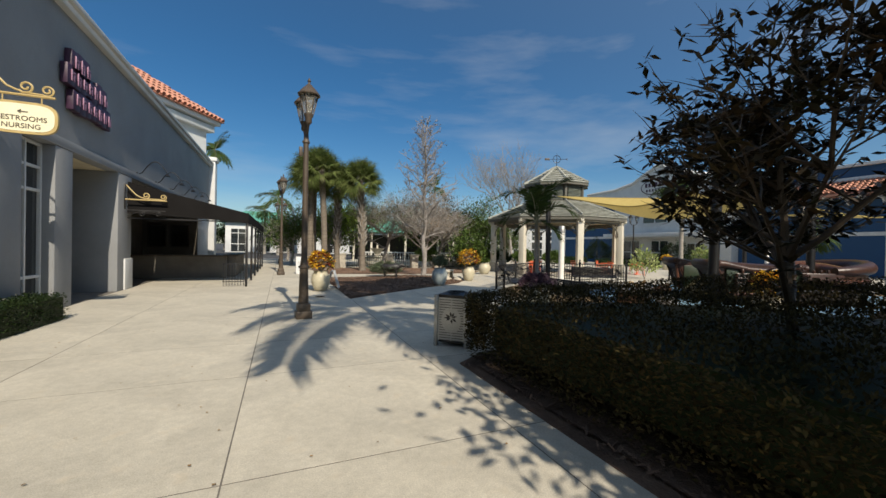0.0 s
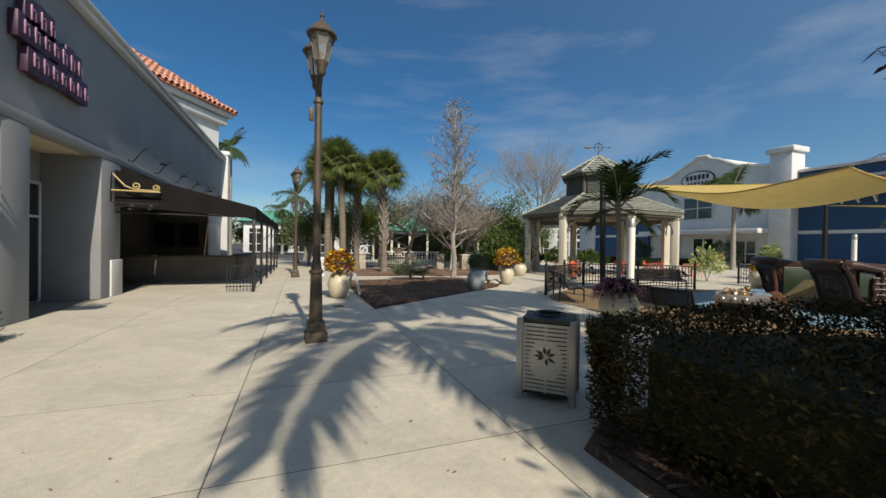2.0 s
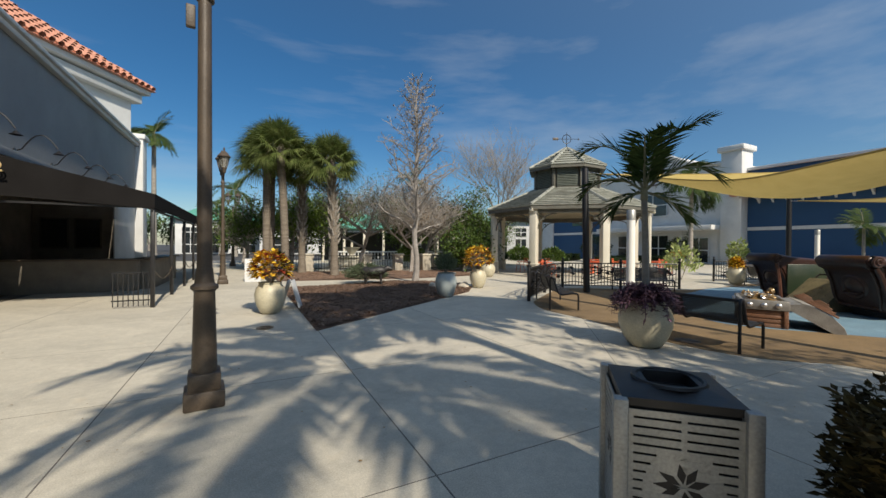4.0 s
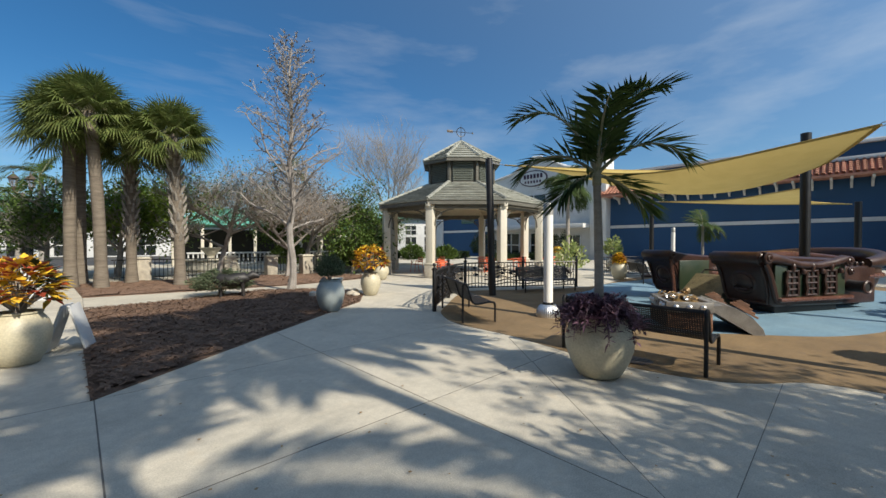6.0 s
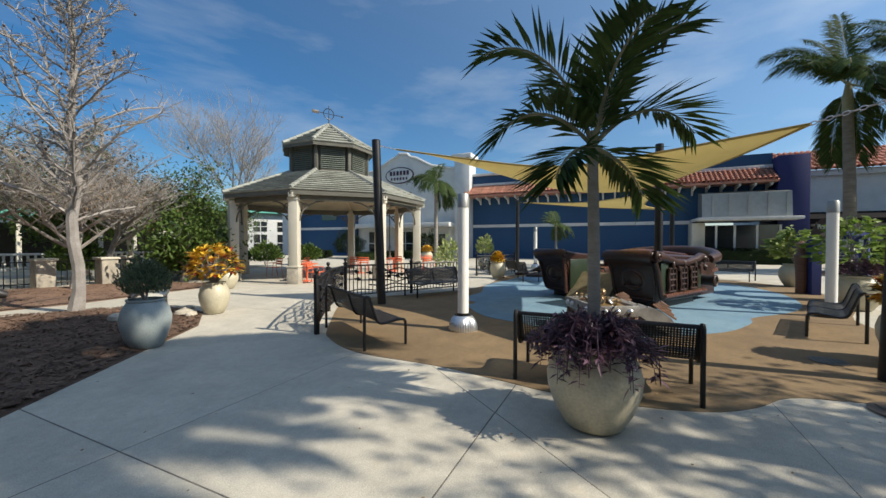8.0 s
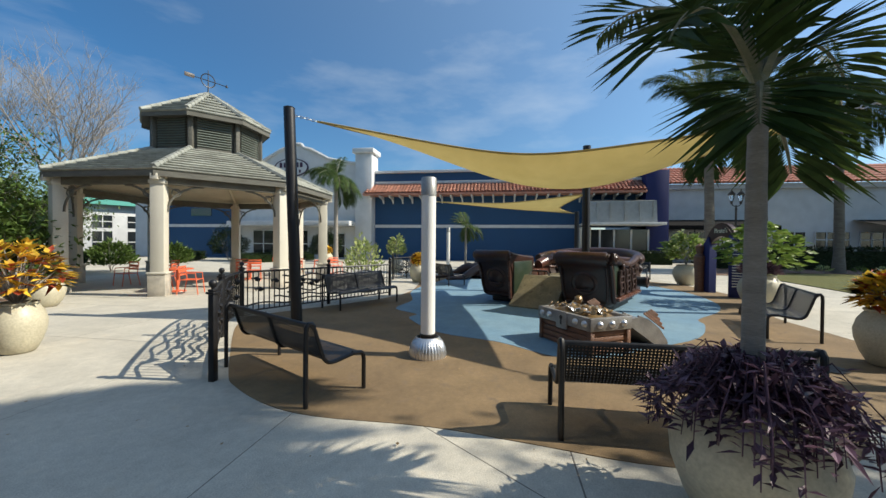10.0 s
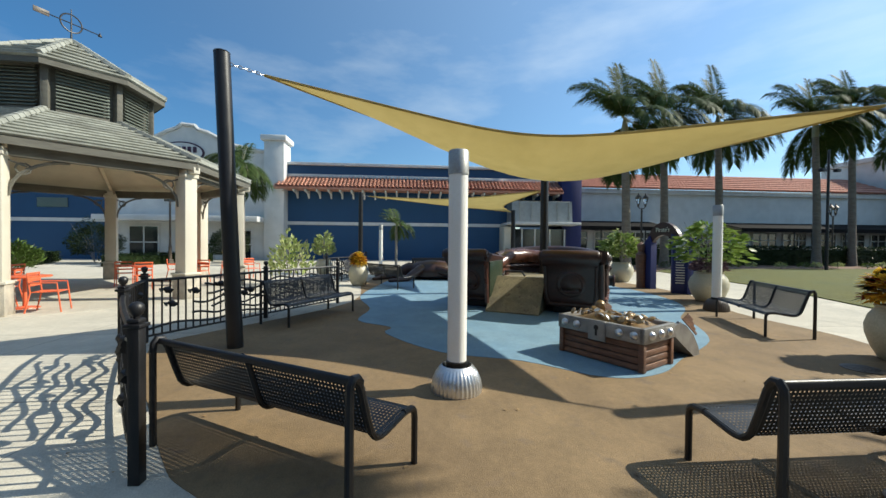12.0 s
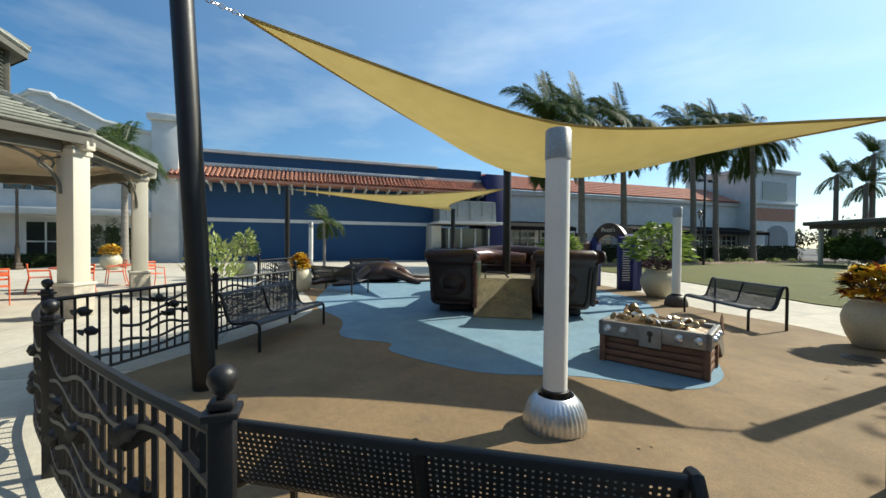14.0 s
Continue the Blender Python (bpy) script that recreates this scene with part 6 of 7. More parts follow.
for k in range(90000):
    if k % 5 < 3:
        x, y = rnd(3.3, 8.5), rnd(-4, 5.5)
        if not inside(x, y, HP):
            continue
        z = hedge_top(x, y) - abs(random.gauss(0, 0.07))
        n = Vector((0, 0, 1))
    else:
        a, b = edge[0] if k % 5 == 3 else random.choice(edge[1:5])
        f = rnd(0, 1)
        if k % 5 == 3:
            f = 0.15 + 0.85 * f
        x, y = a[0] + (b[0] - a[0]) * f, a[1] + (b[1] - a[1]) * f
        z = 0.12 + (hedge_top(x, y) - 0.12) * rnd(0, 1) ** 0.7
        ox, oy = 6.0 - x, 0.5 - y
        ln = math.hypot(ox, oy)
        dep = abs(random.gauss(0, 0.14)) - 0.11 + 0.25 * max(0, 0.5 - z) + 0.1 * noise.noise((x * 2, y * 2, z * 2))
        x, y = x + ox / ln * dep, y + oy / ln * dep
        n = Vector((-ox / ln, -oy / ln, 0.4))
    d = n * 0.6 + Vector((rnd(-1, 1), rnd(-1, 1), rnd(-0.5, 0.8)))
    blade(hl, Vector((x, y, z)), d, Vector((rnd(-1, 1), rnd(-1, 1), 1)), rnd(0.035, 0.07), rnd(0.018, 0.03), 0.1)
part("leaves", hl, "leaf_hedge", hd, "small brown-green leaves", None)
for k in range(90):
    y = rnd(-3, 5.2)
    tw_.tube([(3.75 + rnd(-0.1, 0.3), y, 0.0), (3.6 + rnd(-0.15, 0.15), y + rnd(-0.1, 0.1), 0.4), (3.45 + rnd(-0.15, 0.1), y + rnd(-0.2, 0.2), rnd(0.7, 1.0))], [0.008, 0.006, 0.003], 4, False)
part("stalk", tw_, "bronze", hd, "thin bare stems")
random.seed(190)
def box_hedge(x0, y0, x1, y1, w, h, seed, n, leaf=0.06, label="clipped dark green hedge"):
    random.seed(seed)
    t = thing("hedge", label, "hedge")
    a, b = Vector((x0, y0, 0)), Vector((x1, y1, 0))
    d = (b - a).normalized()
    s = Vector((-d.y, d.x, 0))
    q = [a - s * w * 0.42, b - s * w * 0.42, b + s * w * 0.42, a + s * w * 0.42]
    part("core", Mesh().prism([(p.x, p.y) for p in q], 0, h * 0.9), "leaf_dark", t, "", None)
    me = Mesh()
    for k in range(n):
        f, u = rnd(-0.02, 1.02), rnd(-1, 1)
        z = h * rnd(0.05, 1)
        if k % 2:
            u, z = math.copysign(1, u) * rnd(0.9, 1.06), z
        else:
            z = h * rnd(0.92, 1.05)
        p = a.lerp(b, f) + s * u * w * 0.48 + Vector((0, 0, z + 0.06 * noise.noise((f * 20, u, seed))))
        blade(me, p, Vector((rnd(-1, 1), rnd(-1, 1), rnd(-0.4, 0.9))), Vector((rnd(-1, 1), rnd(-1, 1), 1)), leaf * rnd(0.7, 1.4), leaf * 0.5)
    part("leaves", me, "leaf_dark", t, "", None)
box_hedge(35.6, -4.5, 35.9, -38, 1.6, 1.5, 191, 11000, 0.2)
box_hedge(-4.35, 8.3, -4.25, 10.9, 0.7, 0.55, 192, 5000, 0.05, "low clipped green hedge by the shop wall")
box_hedge(31, 30.5, 38.5, 28.5, 1.2, 0.7, 193, 3000, 0.14)
box_hedge(32, 36, 37, 39.0, 1.2, 0.7, 194, 2500, 0.14)
box_hedge(39.4, 3.5, 39.4, -3.5, 1.0, 1.1, 195, 2500, 0.14)
shrub(5.75, 20.75, 0.03, 2.1, 0.95, "juniper_bush", "low spreading grey-green juniper bush in mulch", "leaf_grey", 3600, 0.13, 196, 0.25, 0.25)
for i in range(16):
    shrub(31.2 + rnd(-0.4, 0.4), -5.5 - i * 1.7, 0.04, 0.8, 0.5, "bedding_plant", "low yellow-green bedding plant by the lawn", "leaf_pale" if i % 3 else "leaf", 160, 0.14, 200 + i, 0.4, 0.4, group="bedding plants", stems=3)

# ---- pirate ship play structure ----
SHIP = pose(14.7, 9.8, 0.012, 0, 0, -29.4)  # u ahead along the ship, v to port
ship = thing("play_ship", "sculpted brown play ship with rolled scrolls, gun windows and ramp", "play structure", SHIP)
def stern_block(v0, v1, length, name):
    """One side of the split stern: an S-shaped side extruded across, with rolled top edges."""
    prof = [(0.46, 0.16), (0.34, 0.22), (0.27, 0.4), (0.21, 0.65), (0.16, 0.85), (0.09, 1.03), (-0.04, 1.16), (-0.16, 1.22), (-0.20, 1.32), (-0.16, 1.41), (-0.06, 1.46), (0.1, 1.45), (length * 0.35, 1.38), (length * 0.7, 1.33), (length, 1.30), (length, 0.14)]
    mm = Matrix(((1, 0, 0, 0), (0, 0, -1, 0), (0, 1, 0, 0), (0, 0, 0, 1)))
    me = Mesh()
    rings = [(0.0, 0.90), (0.03, 0.955), (0.08, 0.985), (0.16, 1.0), (0.5, 1.012), (0.84, 1.0), (0.92, 0.985), (0.97, 0.955), (1.0, 0.90)]
    cx, cz = length * 0.5, 0.8
    for f, s in rings:
        me.v += [(cx + (x - cx) * (1 - (1 - s) * 0.8 / length), v0 + (v1 - v0) * f, cz + (z - cz) * s) for x, z in prof]
    n = len(prof)
    me.f += [tuple(range(n)), tuple(range(8 * n + n - 1, 8 * n - 1, -1))]
    for i in range(8):
        me.f += [(i * n + k, i * n + (k + 1) % n, (i + 1) * n + (k + 1) % n, (i + 1) * n + k) for k in range(n)]
    b = part(name, me, "shipbrown", ship, "dark brown moulded stern", 45)
    part("top_roll", Mesh().tube([(-0.06, v0 - 0.015, 1.335), (-0.06, v0 + 0.03, 1.335), (-0.06, v1 - 0.03, 1.335), (-0.06, v1 + 0.015, 1.335)], [0.11, 0.145, 0.145, 0.11], 18), "shipbrown", b)
    for v in (v0 - 0.035, v1 + 0.035):
        sp = [(-0.06 + 0.1 * (1 - 0.8 * i / 24) * math.cos(i * 0.5), v, 1.335 + 0.1 * (1 - 0.8 * i / 24) * math.sin(i * 0.5)) for i in range(25)]
        part("scroll", Mesh().tube(sp, 0.022, 6), "shipbrown", b)
    # set-back foot, near black to give the shadow under the hull
    part("foot", Mesh().box((length / 2 + 0.3, (v0 + v1) / 2, 0.09), (length - 0.6, v1 - v0 - 0.3, 0.18), 0.03), "shipdark", b)
    vm = (v0 + v1) / 2
    med = Mesh().lathe([(0.3, 0), (0.32, 0.03), (0.27, 0.06), (0.22, 0.045), (0.12, 0.09), (0.01, 0.1)], 24)
    part("edge_bead", Mesh().tube([(0.02, v0 + 0.05, 1.12), (0.17, v0 + 0.05, 0.8), (0.25, v0 + 0.06, 0.45), (0.32, v0 + 0.12, 0.25), (0.32, v1 - 0.12, 0.25), (0.25, v1 - 0.06, 0.45), (0.17, v1 - 0.05, 0.8), (0.02, v1 - 0.05, 1.12)], 0.035, 8), "shipbrown", b)
    part("medallion", med, "shipbrown", b, "carved round stern medallion", m=pose(0.22, vm, 0.72, 0, -106, 0))
    part("handle_bar", Mesh().tube([(0.21, vm - 0.2, 0.6), (0.1, vm - 0.18, 0.56), (0.1, vm + 0.18, 0.56), (0.21, vm + 0.2, 0.6)], 0.02, 6), "shipbrown", b)
    return b
sr = stern_block(-1.85, -0.68, 2.7, "stern_starboard")
sp_ = stern_block(0.62, 1.66, 1.5, "stern_port")
part("inner_panel", Mesh().box((0.75, 0.61, 0.74), (1.1, 0.05, 0.86), 0.02), "shipgreen", sp_, "weathered green inner panel")
part("edge_board", Mesh().tube([(0.02, 0.6, 0.2), (-0.02, 0.6, 0.7), (-0.1, 0.6, 1.2)], 0.05, 6), "shipred", sp_)
# starboard flank with three gun windows
fl = part("flank", Mesh().box((1.45, -1.88, 0.78), (2.3, 0.08, 0.8), 0.03), "shipgreen", ship, "dark green panelled flank")
part("gunwale", Mesh().tube([(-0.05, -1.9, 1.34), (0.25, -1.91, 1.33), (0.6, -1.93, 1.25), (1.0, -1.94, 1.17), (1.6, -1.94, 1.14), (2.1, -1.94, 1.2), (2.45, -1.93, 1.28), (2.7, -1.92, 1.24)], [0.14, 0.12, 0.095, 0.085, 0.085, 0.095, 0.11, 0.12], 12), "shipbrown", fl)
for u, z, r in ((-0.05, 1.32, 0.13), (2.55, 1.22, 0.12), (2.62, 0.98, 0.09)):
    part("scroll", Mesh().tube([(u + r * (1 - 0.85 * i / 24) * math.cos(i * 0.55), -2.0 - 0.002 * i, z + r * (1 - 0.85 * i / 24) * math.sin(i * 0.55)) for i in range(25)], 0.03, 7), "shipbrown", fl)
part("stern_curve", Mesh().tube([(0.02, -1.9, 1.2), (0.16, -1.9, 0.95), (0.26, -1.9, 0.65), (0.34, -1.9, 0.4), (0.42, -1.9, 0.3)], [0.05, 0.06, 0.06, 0.06, 0.07], 8), "shipbrown", fl)
part("wale", Mesh().box((1.55, -1.95, 0.36), (2.4, 0.16, 0.1), 0.04), "shipred", fl, "rust-red wale")
for k in range(3):
    u = 0.75 + 0.62 * k
    # no opening: a near-black panel gives the window's shaded inside
    w = part("gun_window", Mesh().box((u, -1.93, 0.75), (0.34, 0.06, 0.56), 0.02), "shipdark", fl, "gun window panel, dark for the shade inside")
    fr = Mesh()
    for s in (-1, 1):
        fr.tube([(u + s * 0.19, -1.97, 0.45), (u + s * 0.165, -1.99, 0.62), (u + s * 0.19, -1.97, 0.78), (u + s * 0.16, -1.98, 1.03)], 0.035, 6)
    for z in (0.46, 0.6, 0.74, 0.88, 1.02):
        fr.tube([(u - 0.2, -1.97, z), (u + 0.2, -1.97, z)], 0.026, 6)
    fr.tube([(u, -1.97, 0.46), (u, -1.97, 1.02)], 0.022, 6)
    part("window_grille", fr, "shipbrown", w)
    part("knob", Mesh().lathe([(0.05, -0.05), (0.07, 0), (0.05, 0.06), (0.01, 0.08)], 12), "shipbrown", w, m=pose(u + 0.34, -1.97, 1.0))
    part("corbel", Mesh().lathe([(0.03, -0.1), (0.06, 0), (0.05, 0.08), (0.01, 0.12)], 10), "shipbrown", w, m=pose(u, -1.98, 1.1))
# mid flank with cannon, then bow
md = part("mid_flank", Mesh().box((3.35, -1.62, 0.62), (1.3, 0.3, 0.96), 0.06), "shipbrown", ship)
cn = part("cannon", Mesh().tube([(3.0, -1.6, 0.62), (3.0, -1.95, 0.6), (3.0, -2.12, 0.6)], [0.16, 0.14, 0.15], 16), "shipdark", ship, "stub cannon")
part("muzzle_ring", Mesh().tube([(3.0 + 0.14 * math.cos(a), -2.12, 0.6 + 0.14 * math.sin(a)) for a in [6.283 * i / 16 for i in range(17)]], 0.035, 6), "shipbrown", cn)
for k in range(4):
    part("peg", Mesh().lathe([(0.04, 0), (0.05, 0.06), (0.03, 0.1)], 8), "shipbrown", md, m=pose(2.85 + 0.22 * k, -1.74, 1.1))
bow = Mesh()
rows = 9
for i in range(rows):
    f = i / (rows - 1)
    z = 0.1 + 1.0 * f
    flare = 0.82 + 0.18 * math.sin(f * 1.6)
    for k in range(17):
        a = radians(-95 + 190 * k / 16)
        bow.v.append((3.9 + 1.75 * flare * math.cos(a), 1.62 * flare * math.sin(a) - 0.1, z))
for i in range(rows - 1):
    for k in range(16):
        bow.f.append((i * 17 + k, i * 17 + k + 1, (i + 1) * 17 + k + 1, (i + 1) * 17 + k))
bw = part("bow", bow, "shipbrown", ship, "rounded dark bow", 60)
part("bow_roll", Mesh().tube([(3.9 + 1.72 * math.cos(radians(-95 + 190 * k / 24)), 1.6 * math.sin(radians(-95 + 190 * k / 24)) - 0.1, 1.16 + 0.14 * math.sin(math.pi * k / 24)) for k in range(25)], [0.13 + 0.12 * math.sin(math.pi * k / 24) for k in range(25)], 14), "shipbrown", bw, "thick rolled bow rail")
part("bow_wale", Mesh().tube([(3.9 + 1.74 * math.cos(radians(-95 + 190 * k / 24)), 1.62 * math.sin(radians(-95 + 190 * k / 24)) - 0.1, 0.82) for k in range(25)], 0.07, 8), "shipred", bw)
# port flank low, inner seats, deck and ramp
part("port_flank", Mesh().box((2.7, 1.5, 0.5), (2.4, 0.16, 0.8), 0.05), "shipbrown", ship)
st = part("seat", Mesh().box((2.6, 1.22, 0.62), (2.0, 0.4, 0.42), 0.05), "shipred", ship, "rust-red moulded inner seat")
for k in range(4):
    part("seat_panel", Mesh().box((1.85 + 0.5 * k, 1.0, 0.62), (0.34, 0.04, 0.28), 0.01), "shipbrown", st)
part("seat_back", Mesh().tube([(3.2, 1.25, 0.95), (3.9, 1.1, 1.18), (4.6, 0.8, 1.2), (5.0, 0.2, 1.15), (4.9, -0.6, 1.1)], [0.16, 0.22, 0.24, 0.22, 0.18], 12), "shipred", ship, "rust-red rolled seat back")
part("deck", Mesh().box((2.9, -0.05, 0.36), (4.0, 2.4, 0.5), 0.04), "ramp", ship, "sandy worn deck")
rp = Mesh().prism([(-0.05, 0.0), (0.95, 0.0), (0.95, 0.78), (0.80, 0.78), (0.06, 0.1), (-0.05, 0.03)], -0.62, 0.62, Matrix(((1, 0, 0, 0), (0, 0, -1, 0), (0, 1, 0, 0), (0, 0, 0, 1))))
part("ramp", rp, "ramp", ship, "sandy grey ramp between stern halves", 20)
part("ramp_rail", Mesh().tube([(0.85, 0.45, 0.8), (0.95, 0.42, 0.9), (0.98, 0.0, 0.9), (0.9, -0.1, 0.8)], 0.025, 6), "blackmetal", ship)

# ---- treasure chest ----
ch = thing("treasure_chest", "sculpted treasure chest of brown planks, grey studded rim and coins", "play structure", pose(11.12, 9.56, 0.012, 0, 0, 29.6))
# local x from the near corner to the far corner of the front; y into the chest (negative)
part("chest_body", Mesh().box((0, -0.37, 0.2), (1.18, 0.68, 0.4), 0.01), "shipbrown", ch)
for z in (0.045, 0.135, 0.225, 0.315):
    part("plank", Mesh().box((0, -0.025, z), (1.16, 0.03, 0.075), 0.012), "chestwood", ch)
    part("plank", Mesh().box((-0.595, -0.37, z), (0.03, 0.68, 0.075), 0.012), "chestwood", ch)
    part("plank", Mesh().box((0.595, -0.37, z), (0.03, 0.68, 0.075), 0.012), "chestwood", ch)
for x in (-0.6, 0.6):
    for y in (-0.02, -0.72):
        part("corner_post", Mesh().box((x, y, 0.18), (0.075, 0.075, 0.36), 0.012), "chestwood", ch)
part("rim", Mesh().box((0, -0.005, 0.46), (1.28, 0.07, 0.2), 0.015).box((-0.615, -0.37, 0.46), (0.07, 0.8, 0.2), 0.015).box((0.615, -0.37, 0.46), (0.07, 0.8, 0.2), 0.015).box((0, -0.74, 0.46), (1.28, 0.07, 0.2), 0.015), "chestmetal", ch, "grey studded metal rim")
for x in (-0.52, -0.32, 0.32, 0.52):
    part("stud", Mesh().lathe([(0.055, 0), (0.05, 0.02), (0.03, 0.04), (0.004, 0.046)], 14), "silver", ch, m=pose(x, 0.03, 0.46, -90, 0, 0))
for y in (-0.14, -0.37, -0.6):
    for sx in (-1, 1):
        part("stud", Mesh().lathe([(0.055, 0), (0.05, 0.02), (0.03, 0.04), (0.004, 0.046)], 14), "silver", ch, m=pose(sx * 0.65, y, 0.46, 0, 90 * sx, 0))
lk = part("lock_plate", Mesh().box((0, 0.035, 0.43), (0.26, 0.03, 0.28), 0.012), "chestmetal", ch)
part("keyhole", Mesh().lathe([(0.035, 0), (0.034, 0.006)], 14), "shipdark", lk, m=pose(0, 0.051, 0.47, -90, 0, 0))
part("keyhole", Mesh().box((0, 0.053, 0.41), (0.03, 0.006, 0.1)), "shipdark", lk)
random.seed(301)
hp = Mesh()
n = 14
for i in range(n + 1):
    for j in range(n + 1):
        x, y = -0.57 + 1.14 * i / n, -0.7 + 0.66 * j / n
        e = min(1, 4 * min(i, n - i) / n) * min(1, 4 * min(j, n - j) / n)
        hp.v.append((x, y, 0.5 + 0.1 * e + 0.05 * e * noise.noise((x * 5, y * 5, 3))))
for i in range(n):
    for j in range(n):
        hp.f.append((i * 15 + j, (i + 1) * 15 + j, (i + 1) * 15 + j + 1, i * 15 + j + 1))
part("gold_heap", hp, "gold", ch, "tarnished gold heap", 60)
for k in range(46):
    x, y = rnd(-0.5, 0.5), rnd(-0.62, -0.12)
    z = 0.6 + 0.03 * noise.noise((x * 5, y * 5, 3))
    part("coin", Mesh().lathe([(0.05, 0), (0.055, 0.012), (0.04, 0.022), (0.005, 0.022)], 12), "gold" if k % 3 else "silver", ch, m=pose(x, y, z, rnd(-50, 50), rnd(-50, 50), 0))
part("goblet", Mesh().lathe([(0.06, 0), (0.02, 0.02), (0.018, 0.07), (0.06, 0.1), (0.075, 0.17), (0.068, 0.17), (0.05, 0.11), (0.005, 0.1)], 14), "gold", ch, m=pose(0.28, -0.5, 0.62, 70, 0, 40))
lidm = Matrix.Translation((0, -0.78, 0.5)) @ pose(0, 0, 0, 32, 0, 0)
lp = [(0, 0), (-0.95, 0), (-0.97, 0.06), (-0.85, 0.16), (-0.6, 0.24), (-0.35, 0.25), (-0.12, 0.2), (0, 0.1)]
ld = part("lid", Mesh().prism(lp, -0.62, 0.62, lidm @ Matrix(((0, 0, 1, 0), (1, 0, 0, 0), (0, 1, 0, -0.1), (0, 0, 0, 1)))), "chestmetal", ch, "grey fallen-back lid", 30)
for s in (-1, 1):
    for k in range(4):
        part("lid_plank", Mesh().box((s * 0.622, -0.47, -0.055 + 0.045 * k), (0.014, 0.52 - 0.11 * k, 0.038), 0.006, lidm), "chestwood", ld, "brown plank")
for k in range(5):
    part("lid_band", Mesh().tube([lidm @ Vector((-0.6 + 0.3 * k, y, z - 0.09)) for y, z in ((-0.97, 0.06), (-0.85, 0.16), (-0.6, 0.24), (-0.35, 0.25), (-0.12, 0.2))], 0.022, 6), "chestmetal", ld)
# ---- floodlight pole on the lawn edge ----
fp = thing("floodlight_pole", "tall slim black pole with two floodlights", "light pole", pose(29.8, -16.2, 0.02))
part("pole", Mesh().tube([(0, 0, 0), (0, 0, 8.2)], [0.1, 0.07], 12), "blackmetal", fp)
part("cross_arm", Mesh().tube([(0, -0.6, 6.9), (0, 0.6, 6.9)], 0.04, 8), "blackmetal", fp)
for s in (-1, 1):
    part("floodlight", Mesh().box((-0.08, s * 0.55, 6.8), (0.28, 0.34, 0.22), 0.03), "blackmetal", fp)
# ---- octopus ----
oc = thing("play_octopus", "glossy brown sculpted octopus lying on blue play surface", "play structure", pose(23.3, 11.3, 0.012))
part("head", Mesh().lathe([(0.5, 0), (0.75, 0.15), (0.82, 0.4), (0.7, 0.68), (0.45, 0.86), (0.15, 0.93), (0.01, 0.94)], 24), "shipbrown", oc, m=pose(0, -0.2, 0) @ Matrix.Diagonal((1, 1.5, 0.9, 1)))
random.seed(310)
for k in range(8):
    a = radians(45 * k + 20)
    pts = [Vector((0.5 * math.cos(a), 0.7 * math.sin(a), 0.45))]
    for i in range(1, 9):
        pts.append(Vector(((0.5 + 0.2 * i) * math.cos(a + 0.12 * i * math.sin(k * 2)), (0.7 + 0.24 * i) * math.sin(a + 0.12 * i * math.sin(k * 2)), max(0.07, 0.5 * math.cos(i * 0.33) + 0.05 * math.sin(i + k)))))
    part("tentacle", Mesh().tube(pts, [0.24 - 0.022 * i for i in range(9)], 10), "shipbrown", oc)

# ---- litter bin ----
bn = thing("litter_bin", "silver-grey slatted steel litter bin with flower cut-out", "litter bin", pose(3.34, 6.27, 0.004, 0, 0, -43.8))
for sx in (-1, 1):
    for sy in (-1, 1):
        part("corner_post", Mesh().box((sx * 0.28, sy * 0.28, 0.45), (0.07, 0.07, 0.9), 0.01), "steel", bn)
def bin_panel(m):
    w = 0.245
    me = Mesh()
    rows = 17
    zs = [0.1 + 0.75 * i / rows for i in range(rows + 1)]
    for i in range(rows):
        z0, z1 = zs[i], zs[i + 1]
        g = 0.012
        me.box((0, 0, (z0 + z1 + g) / 2), (2 * w, 0.006, z1 - z0 - g))
        if 4 <= i <= 12:
            half = 0.06 + 0.09 * math.sin(math.pi * (i - 3) / 10)
            me.box((0, 0.0005, z0 + g / 2), (2 * half + 0.06, 0.005, g + 0.002))
        me.box((-w + 0.012, 0.0005, z0 + g / 2), (0.024, 0.005, g + 0.002)).box((w - 0.012, 0.0005, z0 + g / 2), (0.024, 0.005, g + 0.002))
        me.box((0, 0.0005, z0 + g / 2), (0.025, 0.005, g + 0.002))
    pn = part("slatted_panel", me, "steel", bn, "", None, m)
    for k, (a, ln) in enumerate(((150, 0.11), (205, 0.09), (100, 0.1), (60, 0.1), (20, 0.1), (-30, 0.11), (-80, 0.09), (180, 0.12))):
        d = Vector((math.cos(radians(a)), 0, math.sin(radians(a))))
        pet = Mesh()
        blade(pet, Vector((0, -0.0045, 0.5)) + d * 0.015, d, Vector((0, -1, 0)), ln, 0.04)
        part("petal", pet, "shipdark", pn, "dark cut-out petal", None)
    return pn
for k in range(4):
    a = radians(90 * k)
    bin_panel(pose(0.285 * math.sin(a), -0.285 * math.cos(a), 0, 0, 0, 90 * k))
part("liner", Mesh().box((0, 0, 0.46), (0.5, 0.5, 0.8), 0.01), "shipdark", bn, "dark inner liner")
part("top", Mesh().lathe([(0.385, 0.86), (0.385, 0.9), (0.3, 0.91), (0.2, 0.93), (0.17, 0.93), (0.16, 0.87), (0.01, 0.86)], 4, (0, 0, 0)), "blackmetal", bn, "dark lid with round opening", 20, pose(0, 0, 0.0, 0, 0, 45))
